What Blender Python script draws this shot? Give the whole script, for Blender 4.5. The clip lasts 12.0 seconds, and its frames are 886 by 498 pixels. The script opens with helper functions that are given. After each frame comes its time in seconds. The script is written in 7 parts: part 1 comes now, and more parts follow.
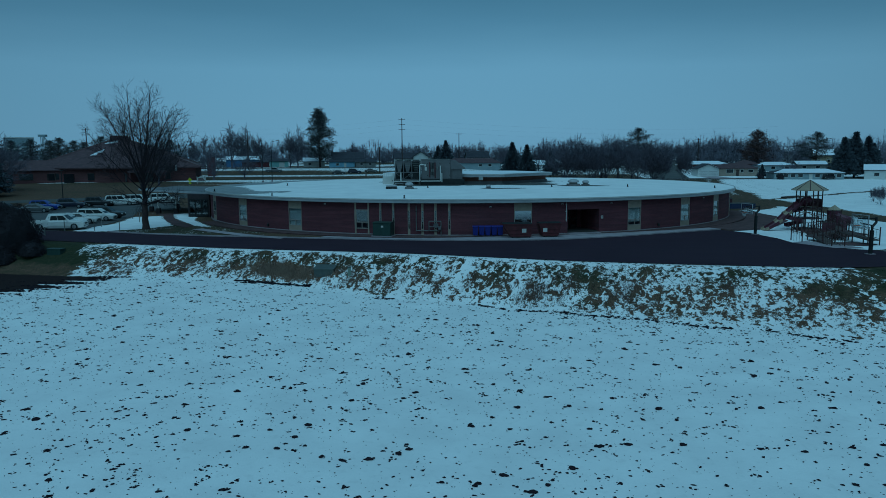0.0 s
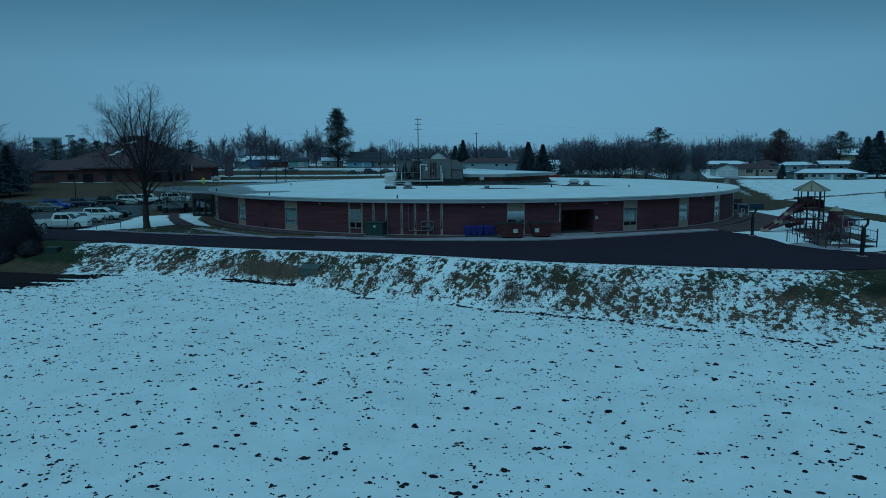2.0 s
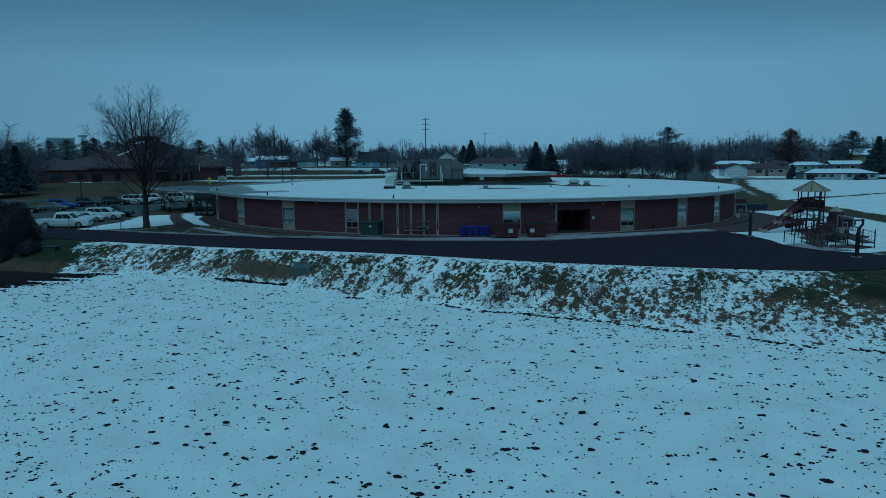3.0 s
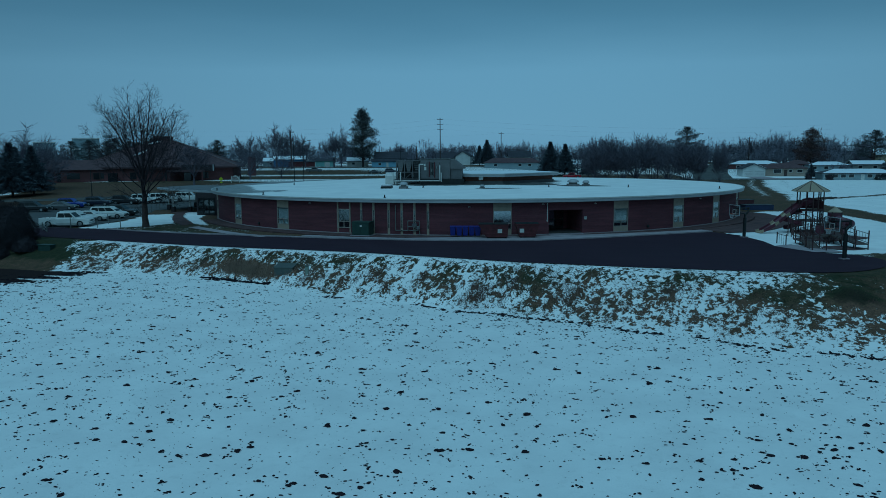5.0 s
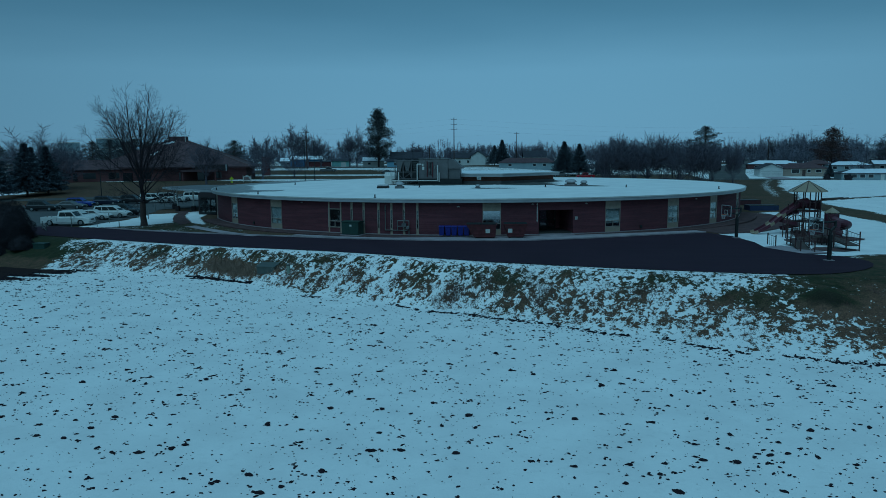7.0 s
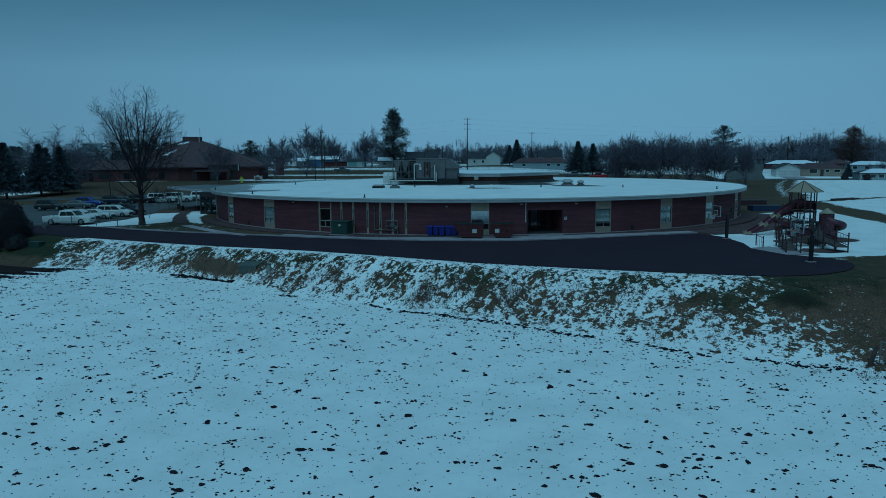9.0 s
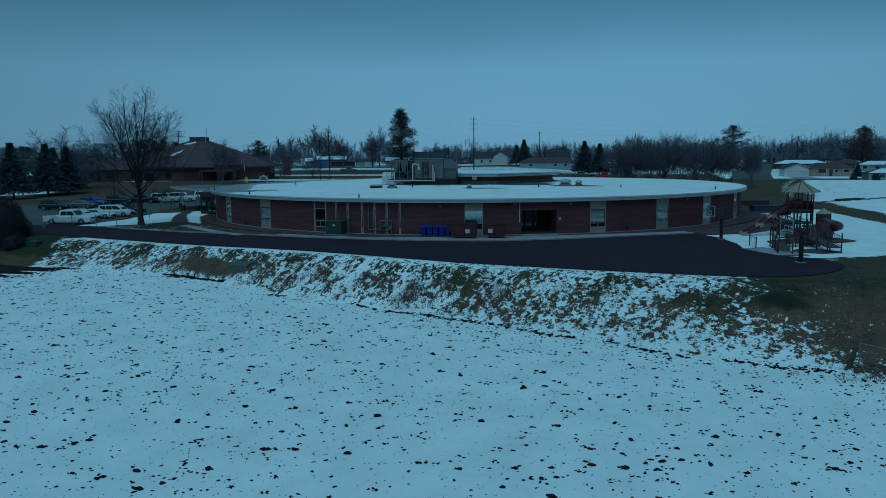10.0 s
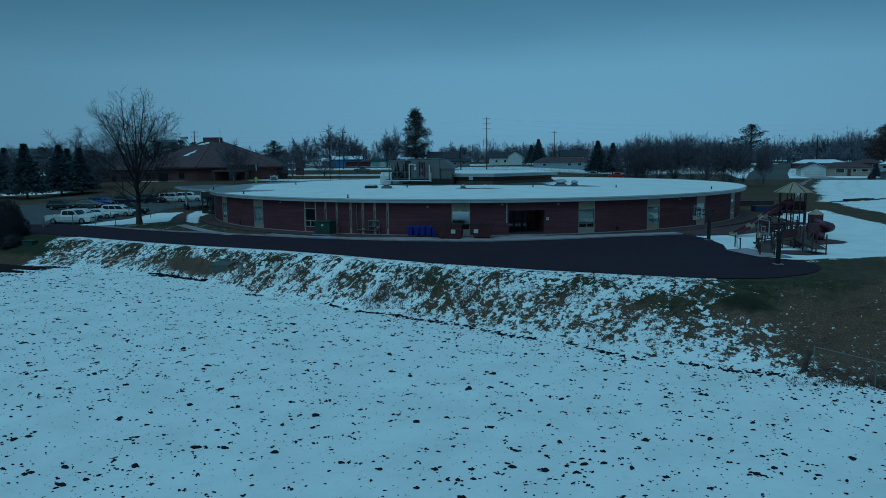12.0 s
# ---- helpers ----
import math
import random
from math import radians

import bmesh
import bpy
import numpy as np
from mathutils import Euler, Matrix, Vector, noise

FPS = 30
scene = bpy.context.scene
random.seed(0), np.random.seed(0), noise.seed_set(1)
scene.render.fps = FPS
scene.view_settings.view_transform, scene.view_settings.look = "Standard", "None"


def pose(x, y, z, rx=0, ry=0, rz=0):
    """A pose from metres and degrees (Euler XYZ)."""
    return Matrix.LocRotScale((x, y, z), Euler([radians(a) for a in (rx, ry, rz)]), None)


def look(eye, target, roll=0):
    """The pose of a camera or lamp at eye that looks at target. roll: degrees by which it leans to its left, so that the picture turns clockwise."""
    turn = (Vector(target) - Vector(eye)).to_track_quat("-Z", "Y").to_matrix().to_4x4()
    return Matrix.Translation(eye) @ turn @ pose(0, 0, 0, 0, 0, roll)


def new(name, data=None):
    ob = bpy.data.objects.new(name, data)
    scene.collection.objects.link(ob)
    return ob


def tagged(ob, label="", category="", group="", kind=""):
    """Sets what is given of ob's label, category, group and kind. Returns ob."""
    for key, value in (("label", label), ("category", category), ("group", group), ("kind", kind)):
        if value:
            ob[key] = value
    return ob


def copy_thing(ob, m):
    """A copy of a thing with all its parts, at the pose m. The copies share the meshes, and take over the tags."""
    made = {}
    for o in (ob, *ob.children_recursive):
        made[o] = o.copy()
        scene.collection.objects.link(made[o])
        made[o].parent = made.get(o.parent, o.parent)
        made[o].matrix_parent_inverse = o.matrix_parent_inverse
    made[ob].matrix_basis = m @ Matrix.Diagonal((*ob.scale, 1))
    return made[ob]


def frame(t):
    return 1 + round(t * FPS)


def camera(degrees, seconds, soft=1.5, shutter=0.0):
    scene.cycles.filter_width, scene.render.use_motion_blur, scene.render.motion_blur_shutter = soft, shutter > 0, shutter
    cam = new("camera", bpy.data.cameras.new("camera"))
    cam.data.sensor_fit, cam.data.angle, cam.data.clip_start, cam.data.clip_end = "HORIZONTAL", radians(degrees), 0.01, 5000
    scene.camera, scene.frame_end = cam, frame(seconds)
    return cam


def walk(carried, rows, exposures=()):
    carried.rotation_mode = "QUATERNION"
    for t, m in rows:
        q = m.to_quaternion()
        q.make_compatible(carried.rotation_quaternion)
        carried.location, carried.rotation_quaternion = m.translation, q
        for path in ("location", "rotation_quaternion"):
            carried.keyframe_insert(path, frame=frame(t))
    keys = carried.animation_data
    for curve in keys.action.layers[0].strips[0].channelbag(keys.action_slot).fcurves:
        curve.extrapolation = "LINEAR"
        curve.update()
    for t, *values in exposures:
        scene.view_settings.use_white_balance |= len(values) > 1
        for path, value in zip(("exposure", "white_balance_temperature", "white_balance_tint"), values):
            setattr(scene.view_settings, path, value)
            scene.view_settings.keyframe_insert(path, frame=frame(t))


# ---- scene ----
cam = camera(64.0, 12.0, 0.6)
PATH = [
    (0, (0.000, 0.000, 8.199), (0.000, 99.167, -4.679), -0.344),
    (1, (1.720, 0.023, 8.207), (-0.021, 99.174, -4.680), -0.349),
    (2, (3.448, 0.094, 8.203), (0.003, 99.200, -4.685), -0.354),
    (3, (5.183, 0.209, 8.191), (0.067, 99.243, -4.695), -0.359),
    (4, (6.927, 0.363, 8.172), (0.169, 99.299, -4.708), -0.365),
    (5, (8.681, 0.551, 8.149), (0.307, 99.365, -4.722), -0.373),
    (6, (10.446, 0.770, 8.124), (0.477, 99.437, -4.736), -0.383),
    (7, (12.221, 1.015, 8.101), (0.677, 99.511, -4.750), -0.396),
    (8, (14.010, 1.281, 8.081), (0.903, 99.583, -4.762), -0.413),
    (9, (15.811, 1.565, 8.067), (1.153, 99.648, -4.770), -0.434),
    (10, (17.626, 1.862, 8.063), (1.424, 99.702, -4.773), -0.459),
    (11, (19.457, 2.167, 8.069), (1.714, 99.739, -4.769), -0.491),
    (12, (21.303, 2.476, 8.090), (2.018, 99.754, -4.758), -0.528),
]
walk(cam, [(t, look(e, g, r)) for t, e, g, r in PATH])

# ---------------------------------------------------------------- world and sun (overcast winter dusk)
world = bpy.data.worlds.new("sky")
scene.world = world
world.use_nodes = True
wn, wl = world.node_tree.nodes, world.node_tree.links
wn.clear()
w_out, w_bg = wn.new("ShaderNodeOutputWorld"), wn.new("ShaderNodeBackground")
w_sky = wn.new("ShaderNodeTexSky")
w_sky.sky_type, w_sky.sun_disc = "NISHITA", False
w_sky.sun_elevation, w_sky.sun_rotation, w_sky.dust_density = radians(30), radians(200), 4.0
w_co, w_sep, w_ramp = wn.new("ShaderNodeTexCoord"), wn.new("ShaderNodeSeparateXYZ"), wn.new("ShaderNodeValToRGB")
w_noise, w_mul = wn.new("ShaderNodeTexNoise"), wn.new("ShaderNodeMath")
w_map = wn.new("ShaderNodeMapping")
w_map.inputs["Scale"].default_value = (1.5, 1.5, 9.0)
w_noise.inputs["Scale"].default_value, w_noise.inputs["Detail"].default_value = 2.0, 3.0
w_mul.operation, w_mul.inputs[1].default_value = "MULTIPLY_ADD", 0.03
wl.new(w_co.outputs["Generated"], w_map.inputs["Vector"])
wl.new(w_map.outputs["Vector"], w_noise.inputs["Vector"])
wl.new(w_co.outputs["Generated"], w_sep.inputs["Vector"])
wl.new(w_noise.outputs["Fac"], w_mul.inputs[0])
wl.new(w_sep.outputs["Z"], w_mul.inputs[2])
wl.new(w_mul.outputs[0], w_ramp.inputs["Fac"])
SKY = ((0.0, (0.118, 0.305, 0.462)), (0.05, (0.13, 0.335, 0.503)), (0.13, (0.12, 0.32, 0.483)), (0.19, (0.072, 0.222, 0.348)), (0.26, (0.036, 0.14, 0.226)), (1.0, (0.034, 0.13, 0.21)))
for k, (at, colour) in enumerate(SKY):
    el = w_ramp.color_ramp.elements[k] if k < 2 else w_ramp.color_ramp.elements.new(at)
    el.position, el.color = at, (*colour, 1)
w_mix, w_dim = wn.new("ShaderNodeMix"), wn.new("ShaderNodeMix")
w_mix.data_type = w_dim.data_type = "RGBA"
w_dim.blend_type = "MULTIPLY"
w_dim.inputs["Factor"].default_value, w_dim.inputs[7].default_value = 1.0, (0.02, 0.06, 0.085, 1)
wl.new(w_sky.outputs[0], w_dim.inputs[6])
w_mix.inputs["Factor"].default_value = 0.94
wl.new(w_dim.outputs[2], w_mix.inputs[6])
wl.new(w_ramp.outputs["Color"], w_mix.inputs[7])
w_sq, w_side, w_fall = wn.new("ShaderNodeMath"), wn.new("ShaderNodeMath"), wn.new("ShaderNodeMix")
w_sq.operation, w_side.operation, w_side.inputs[1].default_value, w_side.inputs[2].default_value = "MULTIPLY", "MULTIPLY_ADD", -0.52, 1.0
wl.new(w_sep.outputs["X"], w_sq.inputs[0])
wl.new(w_sep.outputs["X"], w_sq.inputs[1])
wl.new(w_sq.outputs[0], w_side.inputs[0])
w_fall.data_type, w_fall.blend_type = "RGBA", "MULTIPLY"
w_fall.inputs["Factor"].default_value = 1.0
wl.new(w_mix.outputs[2], w_fall.inputs[6])
wl.new(w_side.outputs[0], w_fall.inputs[7])
wl.new(w_fall.outputs[2], w_bg.inputs["Color"])
w_bg.inputs["Strength"].default_value = 1.0
wl.new(w_bg.outputs[0], w_out.inputs["Surface"])

sun = new("sun", bpy.data.lights.new("sun", "SUN"))
sun.data.energy, sun.data.angle, sun.data.color = 1.24, radians(70), (0.3, 0.7, 0.97)
sun.matrix_world = look((-4, 24, 80), (6, 60, 0))


# ---------------------------------------------------------------- materials
def node_mat(name):
    m = bpy.data.materials.new(name)
    m.use_nodes = True
    nt = m.node_tree
    return m, nt, nt.nodes, nt.links, nt.nodes["Principled BSDF"]


def ramp(n, l, fac, stops):
    r = n.new("ShaderNodeValToRGB")
    while len(r.color_ramp.elements) < len(stops):
        r.color_ramp.elements.new(0.5)
    for e, (p, c) in zip(r.color_ramp.elements, stops):
        e.position, e.color = p, (*c, 1) if len(c) == 3 else c
    l.new(fac, r.inputs["Fac"])
    return r.outputs["Color"]


def coords(n, l, scale=(1, 1, 1), world_space=False):
    mp = n.new("ShaderNodeMapping")
    mp.inputs["Scale"].default_value = scale
    if world_space:
        l.new(n.new("ShaderNodeNewGeometry").outputs["Position"], mp.inputs["Vector"])
    else:
        l.new(n.new("ShaderNodeTexCoord").outputs["Object"], mp.inputs["Vector"])
    return mp.outputs["Vector"]


def noise_fac(n, l, vec, scale, detail=4.0, rough=0.55, distort=0.0):
    t = n.new("ShaderNodeTexNoise")
    t.inputs["Scale"].default_value, t.inputs["Detail"].default_value = scale, detail
    t.inputs["Roughness"].default_value, t.inputs["Distortion"].default_value = rough, distort
    l.new(vec, t.inputs["Vector"])
    return t.outputs["Fac"]


def mix_rgb(n, l, fac, a, b, mode="MIX"):
    m = n.new("ShaderNodeMix")
    m.data_type, m.blend_type = "RGBA", mode
    for sock, v in ((m.inputs["Factor"], fac), (m.inputs[6], a), (m.inputs[7], b)):
        if isinstance(v, (int, float)):
            sock.default_value = v
        elif isinstance(v, tuple):
            sock.default_value = (*v, 1)
        else:
            l.new(v, sock)
    return m.outputs[2]


def math_node(n, l, op, a, b=0.0, c=0.0, clamp=False):
    m = n.new("ShaderNodeMath")
    m.operation, m.use_clamp = op, clamp
    for k, v in enumerate((a, b, c)):
        if isinstance(v, (int, float)):
            m.inputs[k].default_value = v
        else:
            l.new(v, m.inputs[k])
    return m.outputs[0]


def bump(n, l, p, height, strength=0.3, dist=0.02):
    b = n.new("ShaderNodeBump")
    b.inputs["Strength"].default_value, b.inputs["Distance"].default_value = strength, dist
    l.new(height, b.inputs["Height"])
    l.new(b.outputs["Normal"], p.inputs["Normal"])


def plain(name, colour, rough=0.6, metal=0.0, vary=0.25, scale=2.0, spec=0.4, bump_d=0.004, tint=None):
    """A painted, metal or plastic surface with stains at two scales."""
    m, nt, n, l, p = node_mat(name)
    v = coords(n, l)
    f1, f2 = noise_fac(n, l, v, scale, 5), noise_fac(n, l, v, scale * 14, 3)
    dark = tuple(c * (1 - vary) for c in colour)
    lite = tint or tuple(min(1, c * (1 + vary * 0.7)) for c in colour)
    c1 = ramp(n, l, f1, ((0.3, dark), (0.7, lite)))
    l.new(mix_rgb(n, l, math_node(n, l, "MULTIPLY", f2, 0.35), c1, dark), p.inputs["Base Color"])
    l.new(math_node(n, l, "MULTIPLY_ADD", f2, 0.25, rough - 0.12), p.inputs["Roughness"])
    p.inputs["Metallic"].default_value, p.inputs["Specular IOR Level"].default_value = metal, spec
    bump(n, l, p, f2, 0.25, bump_d)
    return m


def leafy(name, a, b, rough=0.8):
    """Foliage, twigs and dry grass: the colour varies clump by clump."""
    m, nt, n, l, p = node_mat(name)
    g = n.new("ShaderNodeNewGeometry")
    oi = n.new("ShaderNodeObjectInfo")
    f1 = noise_fac(n, l, coords(n, l), 0.9, 4)
    mixed = math_node(n, l, "MULTIPLY_ADD", g.outputs["Random Per Island"], 0.5, math_node(n, l, "MULTIPLY", f1, 0.55))
    c = ramp(n, l, mixed, ((0.15, a), (0.85, b)))
    l.new(mix_rgb(n, l, math_node(n, l, "MULTIPLY", oi.outputs["Random"], 0.4), c, a), p.inputs["Base Color"])
    p.inputs["Roughness"].default_value, p.inputs["Specular IOR Level"].default_value = rough, 0.15
    return m


def brick_mat(name, a, b, mortar, band=1.0, curved=None):
    """Brick in running bond; on the curved walls the bond follows the angle round the centre."""
    m, nt, n, l, p = node_mat(name)
    geo = n.new("ShaderNodeNewGeometry")
    sep = n.new("ShaderNodeSeparateXYZ")
    l.new(geo.outputs["Position"], sep.inputs["Vector"])
    cmb = n.new("ShaderNodeCombineXYZ")
    if curved:
        ang = math_node(n, l, "ARCTAN2", math_node(n, l, "SUBTRACT", sep.outputs["Y"], curved[1]), math_node(n, l, "SUBTRACT", sep.outputs["X"], curved[0]))
        l.new(math_node(n, l, "MULTIPLY", ang, curved[2]), cmb.inputs["X"])
    else:
        l.new(math_node(n, l, "ADD", sep.outputs["X"], sep.outputs["Y"]), cmb.inputs["X"])
    l.new(sep.outputs["Z"], cmb.inputs["Y"])
    bt = n.new("ShaderNodeTexBrick")
    for k, v in (("Scale", 1.0), ("Mortar Size", 0.008), ("Brick Width", 0.21), ("Row Height", 0.07), ("Bias", 0.0), ("Mortar Smooth", 0.2)):
        bt.inputs[k].default_value = v
    bt.inputs["Color1"].default_value, bt.inputs["Color2"].default_value, bt.inputs["Mortar"].default_value = (*a, 1), (*b, 1), (*mortar, 1)
    l.new(cmb.outputs[0], bt.inputs["Vector"])
    big = noise_fac(n, l, cmb.outputs[0], 0.5, 5)
    stretched = n.new("ShaderNodeMapping")
    stretched.inputs["Scale"].default_value = (0.12, 1.9, 1)
    l.new(cmb.outputs[0], stretched.inputs["Vector"])
    courses = noise_fac(n, l, stretched.outputs["Vector"], 1.6, 3)
    c = mix_rgb(n, l, math_node(n, l, "MULTIPLY", big, 0.5), bt.outputs["Color"], tuple(x * 0.55 for x in a))
    c = mix_rgb(n, l, ramp(n, l, courses, ((0.45, (0, 0, 0)), (0.62, (0.6 * band,) * 3))), c, tuple(min(1, x * 1.7 + 0.01) for x in b))
    l.new(c, p.inputs["Base Color"])
    p.inputs["Roughness"].default_value, p.inputs["Specular IOR Level"].default_value = 0.85, 0.25
    bump(n, l, p, math_node(n, l, "MULTIPLY", bt.outputs["Fac"], -1.0), 0.5, 0.006)
    return m


def glass_mat(name, tint=(0.75, 0.85, 0.88)):
    m, nt, n, l, p = node_mat(name)
    p.inputs["Base Color"].default_value = (*tint, 1)
    p.inputs["Transmission Weight"].default_value, p.inputs["IOR"].default_value = 1.0, 1.9
    l.new(math_node(n, l, "MULTIPLY_ADD", noise_fac(n, l, coords(n, l), 3.0), 0.05, 0.01), p.inputs["Roughness"])
    return m


CX, CY, RW = 3.95, 115.6, 39.7  # centre and radius of the round school
M_BRICK = brick_mat("dark_red_brick", (0.125, 0.032, 0.041), (0.175, 0.042, 0.05), (0.14, 0.075, 0.085), 0.4, (CX, CY, RW))
M_BRICK2 = brick_mat("brown_brick", (0.17, 0.055, 0.04), (0.22, 0.075, 0.05), (0.14, 0.1, 0.085), 0.3)
M_CREAM = plain("cream_panel", (0.4, 0.29, 0.22), 0.55, vary=0.18, scale=1.5)
M_FRAME = plain("pale_window_frame", (0.36, 0.28, 0.24), 0.45, vary=0.15)
M_FASCIA = plain("white_metal_fascia", (0.4, 0.39, 0.4), 0.4, vary=0.16, scale=0.6)
M_DARKPANEL = plain("dark_brown_panel", (0.035, 0.022, 0.024), 0.7, vary=0.25)
M_GLASS = glass_mat("window_glass")
M_COATED = plain("mirror_coated_glass", (0.5, 0.52, 0.54), 0.14, 1.0, 0.08, 0.6, 0.5, 0.0008)
M_BLIND = plain("pale_blind", (0.48, 0.5, 0.48), 0.8, vary=0.15)
# near-black brown: the gloom of unlit rooms is put into the colour
M_ROOM = plain("painted_dim_room", (0.06, 0.05, 0.045), 0.9)
M_CONC = plain("grey_concrete", (0.37, 0.29, 0.3), 0.85, vary=0.3, scale=0.7, bump_d=0.01)
M_GALV = plain("galvanised_steel", (0.2, 0.2, 0.19), 0.5, 0.4, 0.25, 1.2)
M_GREYPAINT = plain("grey_unit_paint", (0.15, 0.135, 0.135), 0.55, 0.1, 0.25, 0.8)
M_DARKMETAL = plain("dark_metal", (0.03, 0.03, 0.03), 0.5, 0.4)
M_WHITE = plain("white_paint", (0.6, 0.57, 0.53), 0.4, vary=0.12)
M_BLACK = plain("black_rubber", (0.015, 0.015, 0.016), 0.7)
M_GREENPAINT = plain("green_box_paint", (0.02, 0.055, 0.045), 0.5, vary=0.2)
M_BLUEPLASTIC = plain("blue_plastic", (0.008, 0.02, 0.2), 0.5, vary=0.15)
M_DUMP = plain("red_brown_dumpster_paint", (0.115, 0.019, 0.023), 0.6, vary=0.4, scale=2.5)
M_TEALBOX = plain("grey_green_box_paint", (0.085, 0.098, 0.09), 0.6, vary=0.2)


def snow_nodes(n, l, v):
    f1, f2 = noise_fac(n, l, v, 0.35, 5), noise_fac(n, l, v, 6.0, 4)
    c = ramp(n, l, f1, ((0.3, (0.8, 0.77, 0.75)), (0.7, (0.92, 0.89, 0.86))))
    return c, f1, f2


def ground_mat():
    """Snow over grass, soil and dirt. The vertex colour holds: red, how much snow lies; green, how brown the grass is; blue, ploughed soil."""
    m, nt, n, l, p = node_mat("winter_ground")
    v = coords(n, l, (1, 1, 1), True)
    at = n.new("ShaderNodeAttribute")
    at.attribute_name = "cover"
    sp = n.new("ShaderNodeSeparateColor")
    l.new(at.outputs["Color"], sp.inputs["Color"])
    sx, sy, sz = sp.outputs
    snow, s1, s2 = snow_nodes(n, l, v)
    # patches, streaky down the slope, at two sizes
    st, sr = n.new("ShaderNodeMapping"), n.new("ShaderNodeMapping")
    sr.inputs["Rotation"].default_value, st.inputs["Scale"].default_value = (0, 0, radians(24)), (1.3, 1.0, 0.9)
    l.new(v, sr.inputs["Vector"])
    l.new(sr.outputs["Vector"], st.inputs["Vector"])
    pa = noise_fac(n, l, st.outputs["Vector"], 1.9, 5, 0.62, 0.4)
    pb = noise_fac(n, l, v, 6.5, 4, 0.65)
    patch = math_node(n, l, "MULTIPLY_ADD", pb, 0.42, math_node(n, l, "MULTIPLY", pa, 0.8))
    edge = math_node(n, l, "SUBTRACT", math_node(n, l, "MULTIPLY_ADD", sx, 0.62, -0.31), math_node(n, l, "SUBTRACT", patch, 0.61))
    lies = math_node(n, l, "MULTIPLY_ADD", edge, 22.0, 0.5, True)
    # grass
    g1, g2 = noise_fac(n, l, v, 1.3, 5), noise_fac(n, l, v, 11, 4)
    green = ramp(n, l, g2, ((0.3, (0.018, 0.023, 0.013)), (0.7, (0.05, 0.054, 0.028))))
    brown = ramp(n, l, g2, ((0.3, (0.05, 0.028, 0.024)), (0.7, (0.22, 0.118, 0.075))))
    turf = mix_rgb(n, l, math_node(n, l, "MULTIPLY_ADD", g1, 1.7, math_node(n, l, "ADD", sy, -0.85), True), green, brown)
    soil = ramp(n, l, g2, ((0.3, (0.016, 0.009, 0.01)), (0.7, (0.04, 0.024, 0.022))))
    bare = mix_rgb(n, l, math_node(n, l, "MULTIPLY", sz, math_node(n, l, "GREATER_THAN", sz, 0.3)), turf, soil)
    # small crumbs of soil that show through the snow on the ploughed field
    cr = n.new("ShaderNodeMapping")
    cr.inputs["Scale"].default_value = (0.8, 1.3, 1)
    l.new(v, cr.inputs["Vector"])
    vo = n.new("ShaderNodeTexVoronoi")
    vo.inputs["Scale"].default_value = 2.1
    l.new(cr.outputs["Vector"], vo.inputs["Vector"])
    crumb = math_node(n, l, "LESS_THAN", math_node(n, l, "MULTIPLY_ADD", pb, -0.2, math_node(n, l, "ADD", vo.outputs["Distance"], 0.1)), math_node(n, l, "MULTIPLY", noise_fac(n, l, v, 0.9, 2), 0.105))
    crumb = math_node(n, l, "MULTIPLY", crumb, math_node(n, l, "MULTIPLY", sz, 0.92))
    snow = mix_rgb(n, l, math_node(n, l, "MULTIPLY", sz, ramp(n, l, noise_fac(n, l, v, 2.6, 5), ((0.55, (0, 0, 0)), (0.8, (0.25,) * 3)))), snow, (0.5, 0.48, 0.46))
    l.new(mix_rgb(n, l, math_node(n, l, "SUBTRACT", lies, crumb, 0, True), bare, snow), p.inputs["Base Color"])
    p.inputs["Roughness"].default_value, p.inputs["Specular IOR Level"].default_value = 0.85, 0.08
    hgt = math_node(n, l, "ADD", math_node(n, l, "MULTIPLY", lies, 0.6), math_node(n, l, "MULTIPLY_ADD", g2, 0.5, math_node(n, l, "MULTIPLY", s1, 0.4)))
    bump(n, l, p, hgt, 0.5, 0.06)
    return m


def roof_mat():
    """White snow on a grey membrane; the vertex colour's red holds how much of it lies."""
    m, nt, n, l, p = node_mat("snowy_roof_membrane")
    v = coords(n, l, (1, 1, 1), True)
    at = n.new("ShaderNodeAttribute")
    at.attribute_name = "cover"
    sp = n.new("ShaderNodeSeparateColor")
    l.new(at.outputs["Color"], sp.inputs["Color"])
    snow, s1, s2 = snow_nodes(n, l, v)
    pa = noise_fac(n, l, v, 0.55, 6, 0.6, 0.8)
    lies = math_node(n, l, "MULTIPLY_ADD", math_node(n, l, "SUBTRACT", math_node(n, l, "MULTIPLY_ADD", sp.outputs[0], 0.8, -0.4), math_node(n, l, "SUBTRACT", pa, 0.5)), 16, 0.5, True)
    mem = ramp(n, l, noise_fac(n, l, v, 1.2, 5), ((0.3, (0.2, 0.2, 0.2)), (0.7, (0.34, 0.34, 0.33))))
    wet = ramp(n, l, noise_fac(n, l, v, 1.0, 5), ((0.3, (0.045, 0.045, 0.042)), (0.7, (0.11, 0.11, 0.1))))
    mem = mix_rgb(n, l, sp.outputs[1], mem, wet)
    l.new(mix_rgb(n, l, lies, mem, snow), p.inputs["Base Color"])
    p.inputs["Roughness"].default_value, p.inputs["Specular IOR Level"].default_value = 0.75, 0.25
    bump(n, l, p, math_node(n, l, "MULTIPLY_ADD", lies, 0.7, math_node(n, l, "MULTIPLY", s1, 0.3)), 0.4, 0.05)
    return m


